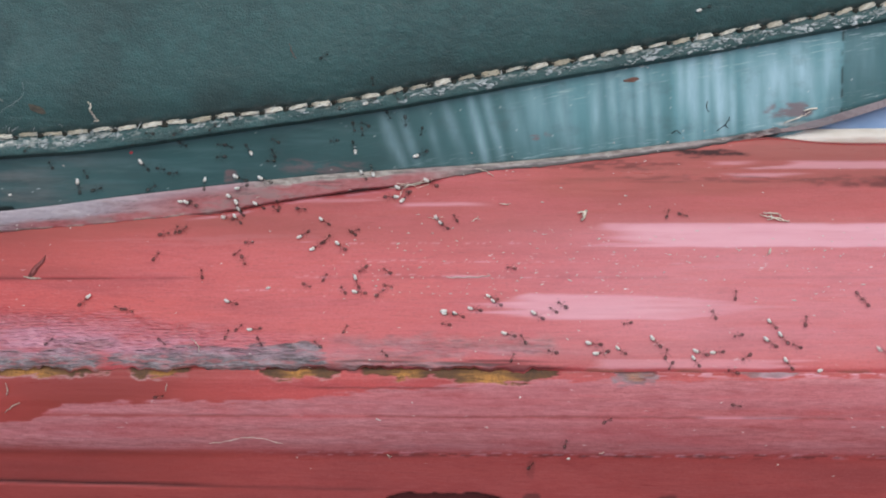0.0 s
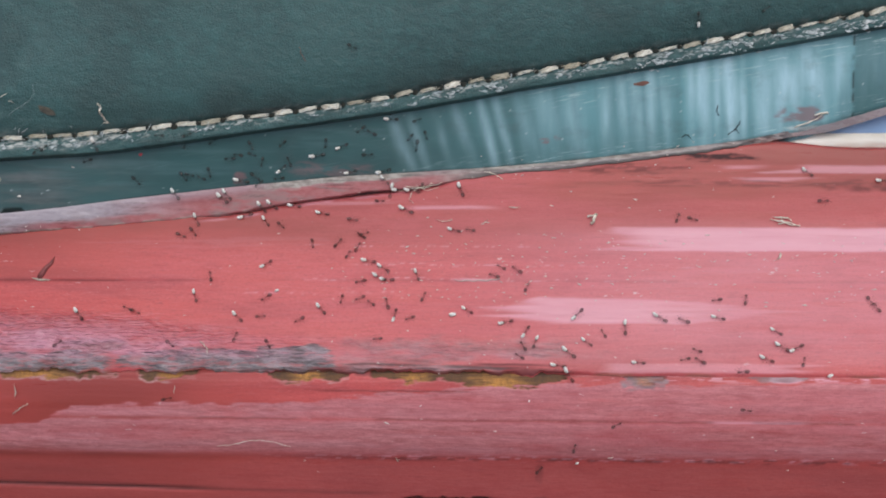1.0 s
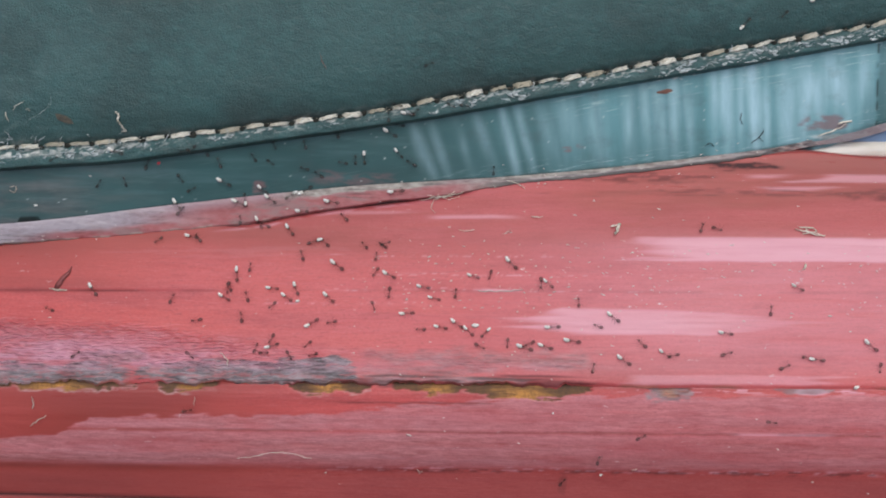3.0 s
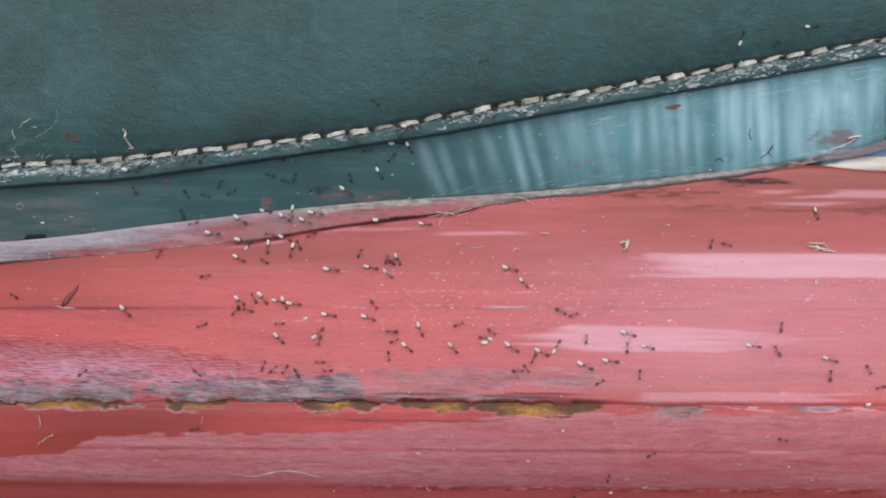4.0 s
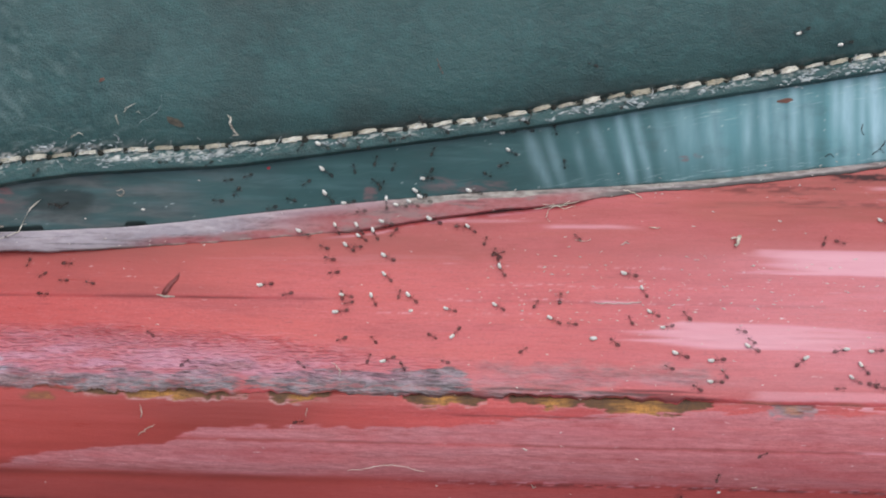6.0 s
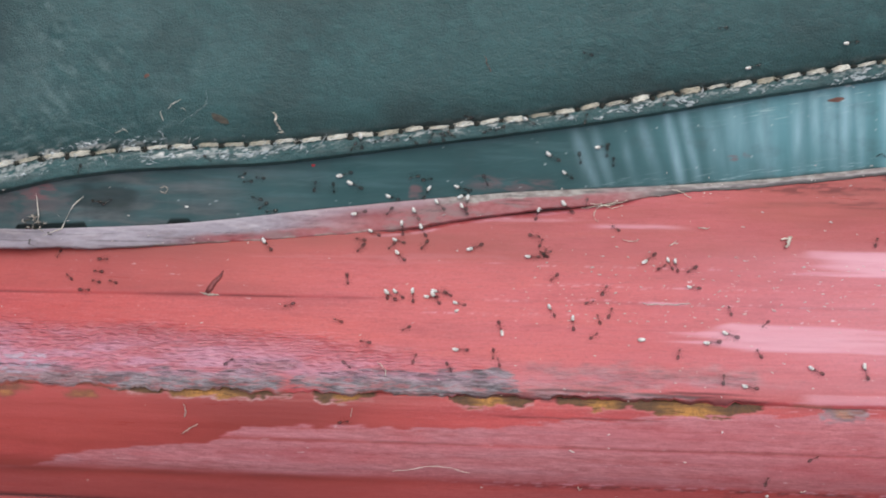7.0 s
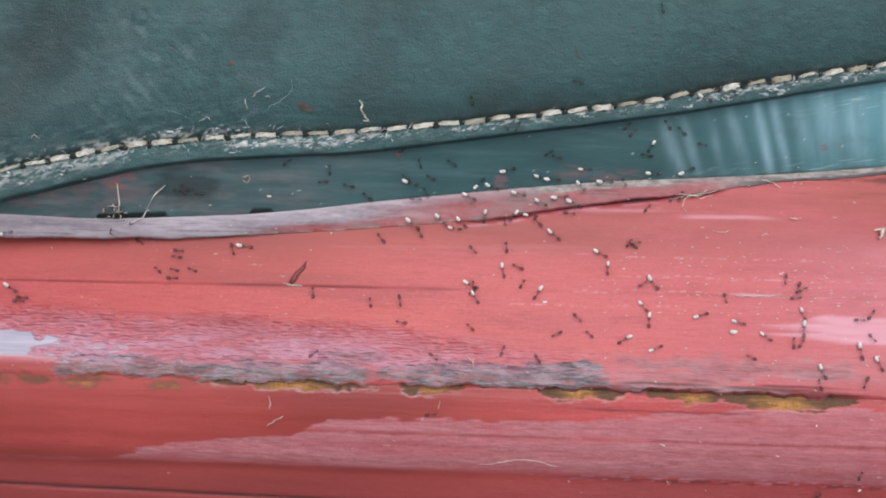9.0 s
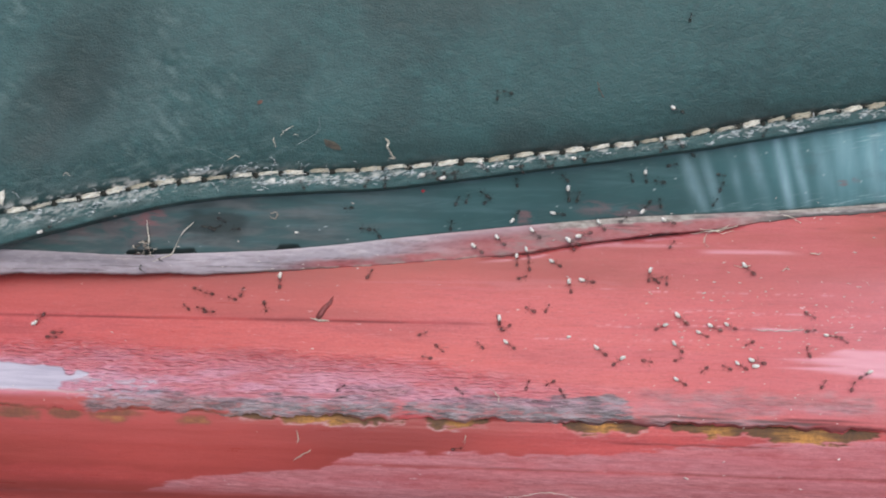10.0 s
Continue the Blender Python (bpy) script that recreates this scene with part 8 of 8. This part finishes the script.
    crawl(ant(False), [(0,-95.0,0.4,-56), (1,-95.0,0.4,-56), (2,-95.0,0.4,-56), (2.5,-95.0,0.4,-56), (4,-95.0,0.4,-0), (5,-89.2,0.4,-0), (5.5,-89.8,0.0,-0), (7,-91.7,0.3,-0), (7.5,-91.2,1.0,-18), (8,-89.9,-0.3,-37), (8.5,-91.0,0.3,-22), (9,-92.6,0.0,-7), (10,-86.6,-0.7,73)])
    crawl(ant(False), [(0,-95.0,-1.7,167), (1,-95.0,-1.7,167), (2,-95.0,-1.7,167), (2.5,-95.0,-1.7,167), (4,-95.0,-1.7,87), (4.5,-86.8,-4.1,87), (5,-89.1,-1.7,87), (5.5,-90.3,-2.8,167), (7,-92.8,-3.5,167), (7.5,-93.3,-4.1,117), (8,-93.8,-4.1,167), (8.5,-93.4,-3.8,117), (9,-93.4,-3.2,167), (10,-93.7,-3.7,167)])
    crawl(ant(False), [(0,-102.0,-5.3,-30), (1,-102.0,-5.3,-30), (2,-102.0,-5.3,-30), (2.5,-102.0,-5.3,-30), (4,-102.0,-5.3,-30), (5,-102.0,-5.3,0), (5.5,-93.9,-5.3,0), (7,-94.4,-5.0,0), (7.5,-94.5,-5.6,0), (8,-94.0,-5.2,0), (8.5,-93.7,-5.2,0), (9,-93.3,-4.6,0), (10,-91.9,-4.3,0)])
    crawl(ant(False), [(0,-102.0,-0.6,247), (1,-102.0,-0.6,247), (2,-102.0,-0.6,247), (2.5,-102.0,-0.6,247), (4,-102.0,-0.6,247), (5,-102.0,-0.6,327), (5.5,-96.3,-0.6,247), (7,-99.7,0.9,247), (8,-99.6,1.0,247), (9,-99.5,1.3,327), (10,-94.3,-0.6,340)])
    crawl(ant(False), [(0,-102.0,-1.2,138), (1,-102.0,-1.2,138), (2,-102.0,-1.2,138), (2.5,-102.0,-1.2,138), (4,-102.0,-1.2,138), (5,-102.0,-1.2,58), (5.5,-93.3,-1.2,138), (7,-97.5,-2.8,138), (7.5,-96.9,-2.8,146), (8,-97.1,-3.0,138), (8.5,-96.7,-3.0,113), (9,-96.2,-3.2,138), (10,-96.2,-3.5,138)])
    crawl(ant(False), [(0,-95.1,15.5,208), (1,-95.1,15.5,208), (2,-95.1,15.5,208), (2.5,-95.1,15.5,208), (4,-95.1,15.5,208), (5,-95.1,15.5,208), (5.5,-95.1,15.5,208), (7,-95.1,15.5,250), (7.5,-89.7,10.8,290), (8,-97.1,10.1,330), (8.5,-89.9,10.7,330), (9,-91.5,10.8,330), (10,-90.1,11.5,330)])
    crawl(ant(False), [(0,-73.4,17.8,40), (1,-73.4,17.8,40), (2,-73.4,17.8,40), (2.5,-73.4,17.8,40), (4,-73.4,17.8,40), (5,-73.4,17.8,40), (5.5,-73.4,17.8,40), (7,-73.4,17.8,-40), (7.5,-72.3,16.1,-40), (8,-75.4,15.6,-40), (8.5,-74.9,14.6,-0), (9,-74.4,15.6,40), (10,-76.4,17.9,120)])
    crawl(ant(True), [(0,-129.5,2.4,132), (1,-129.5,2.4,184), (2,-129.5,2.4,145), (2.5,-129.5,2.4,185), (4,-129.5,2.4,183), (5,-129.5,2.4,168), (5.5,-129.5,2.4,186), (7,-129.5,2.4,143), (8,-129.5,2.4,153), (9,-121.3,2.4,193), (10,-119.3,9.3,211)], True)
    crawl(ant(False), [(0,-129.5,-9.1,-25), (1,-129.5,-9.1,-25), (2,-129.5,-9.1,-25), (2.5,-129.5,-9.1,-25), (4,-129.5,-9.1,-25), (5,-129.5,-9.1,-25), (5.5,-129.5,-9.1,-25), (7,-129.5,-9.1,-25), (8,-129.5,-9.1,0), (9,-119.2,-9.1,0), (10,-118.8,-9.2,0)])
    crawl(ant(True), [(0,-129.5,-7.1,120), (1,-129.5,-7.1,161), (2,-129.5,-7.1,139), (2.5,-129.5,-7.1,161), (4,-129.5,-7.1,147), (5,-129.5,-7.1,166), (5.5,-129.5,-7.1,173), (7,-129.5,-7.1,145), (8,-129.5,-7.1,174), (8.5,-118.9,-8.6,110), (9,-120.8,-7.1,147), (10,-121.4,-6.1,227)], True)
    crawl(ant(False), [(0,-129.5,-8.5,22), (1,-129.5,-8.5,22), (2,-129.5,-8.5,22), (2.5,-129.5,-8.5,22), (4,-129.5,-8.5,22), (5,-129.5,-8.5,22), (5.5,-129.5,-8.5,22), (7,-129.5,-8.5,22), (8,-129.5,-8.5,-0), (9,-118.6,-8.5,-0), (10,-117.9,-8.4,-0)])
    crawl(ant(False), [(0,-20.8,34.0,31), (1,-17.6,36.0,-29), (2.5,-13.0,33.5,18), (4.5,4.1,39.2,-57), (5.5,4.3,35.5,-132), (7.5,-13.8,37.4,-149), (9,-26.4,29.9,-194), (10,-42.1,33.9,-194)])
    crawl(ant(True), [(0,46.7,43.1,-160), (1,43.7,42.0,-85), (2.5,48.9,42.3,-160), (4.5,44.7,43.3,-85), (5.5,48.5,40.3,-160), (7.5,30.2,39.5,-174), (9,28.2,39.3,-241), (10,26.9,41.7,-241)], True)
    crawl(ant(False), [(0,52.2,45.6,-25), (1,56.0,43.9,50), (2.5,55.8,45.3,125), (4.5,50.6,40.4,132), (5.5,48.2,43.1,183), (7.5,0.6,41.0,174), (9,-12.7,42.3,99), (10,-11.7,47.2,78)])
    crawl(ant(False), [(0,-12.5,29.8,-81), (1,-11.7,24.8,-6), (2.5,-11.0,26.8,69), (4.5,-21.1,31.7,144), (5.5,-29.7,26.0,106), (7.5,-29.7,26.3,179), (9,-43.7,26.6,104), (10,-43.7,33.5,90)])
    crawl(ant(True), [(0,64.5,47.3,-84), (1,64.6,47.0,-159), (2.5,61.8,48.4,-137), (4.5,56.9,43.8,-187), (5.5,43.5,45.4,-159), (7.5,10.8,33.2,-160), (9,-4.3,27.8,-205), (10,-13.1,31.8,-205)], True)


MODELS[False], MODELS[True] = build_ant(False), build_ant(True)
COLONY = {}
for kind, count in ((True, 59), (False, 80)):
    COLONY[kind] = [MODELS[kind]] + [copy_thing(MODELS[kind], BASE) for k in range(count - 1)]
    for one in COLONY[kind]:
        one.scale = [RND.uniform(0.74, 0.96)] * 3
litter()
lint()
specks()
motions()
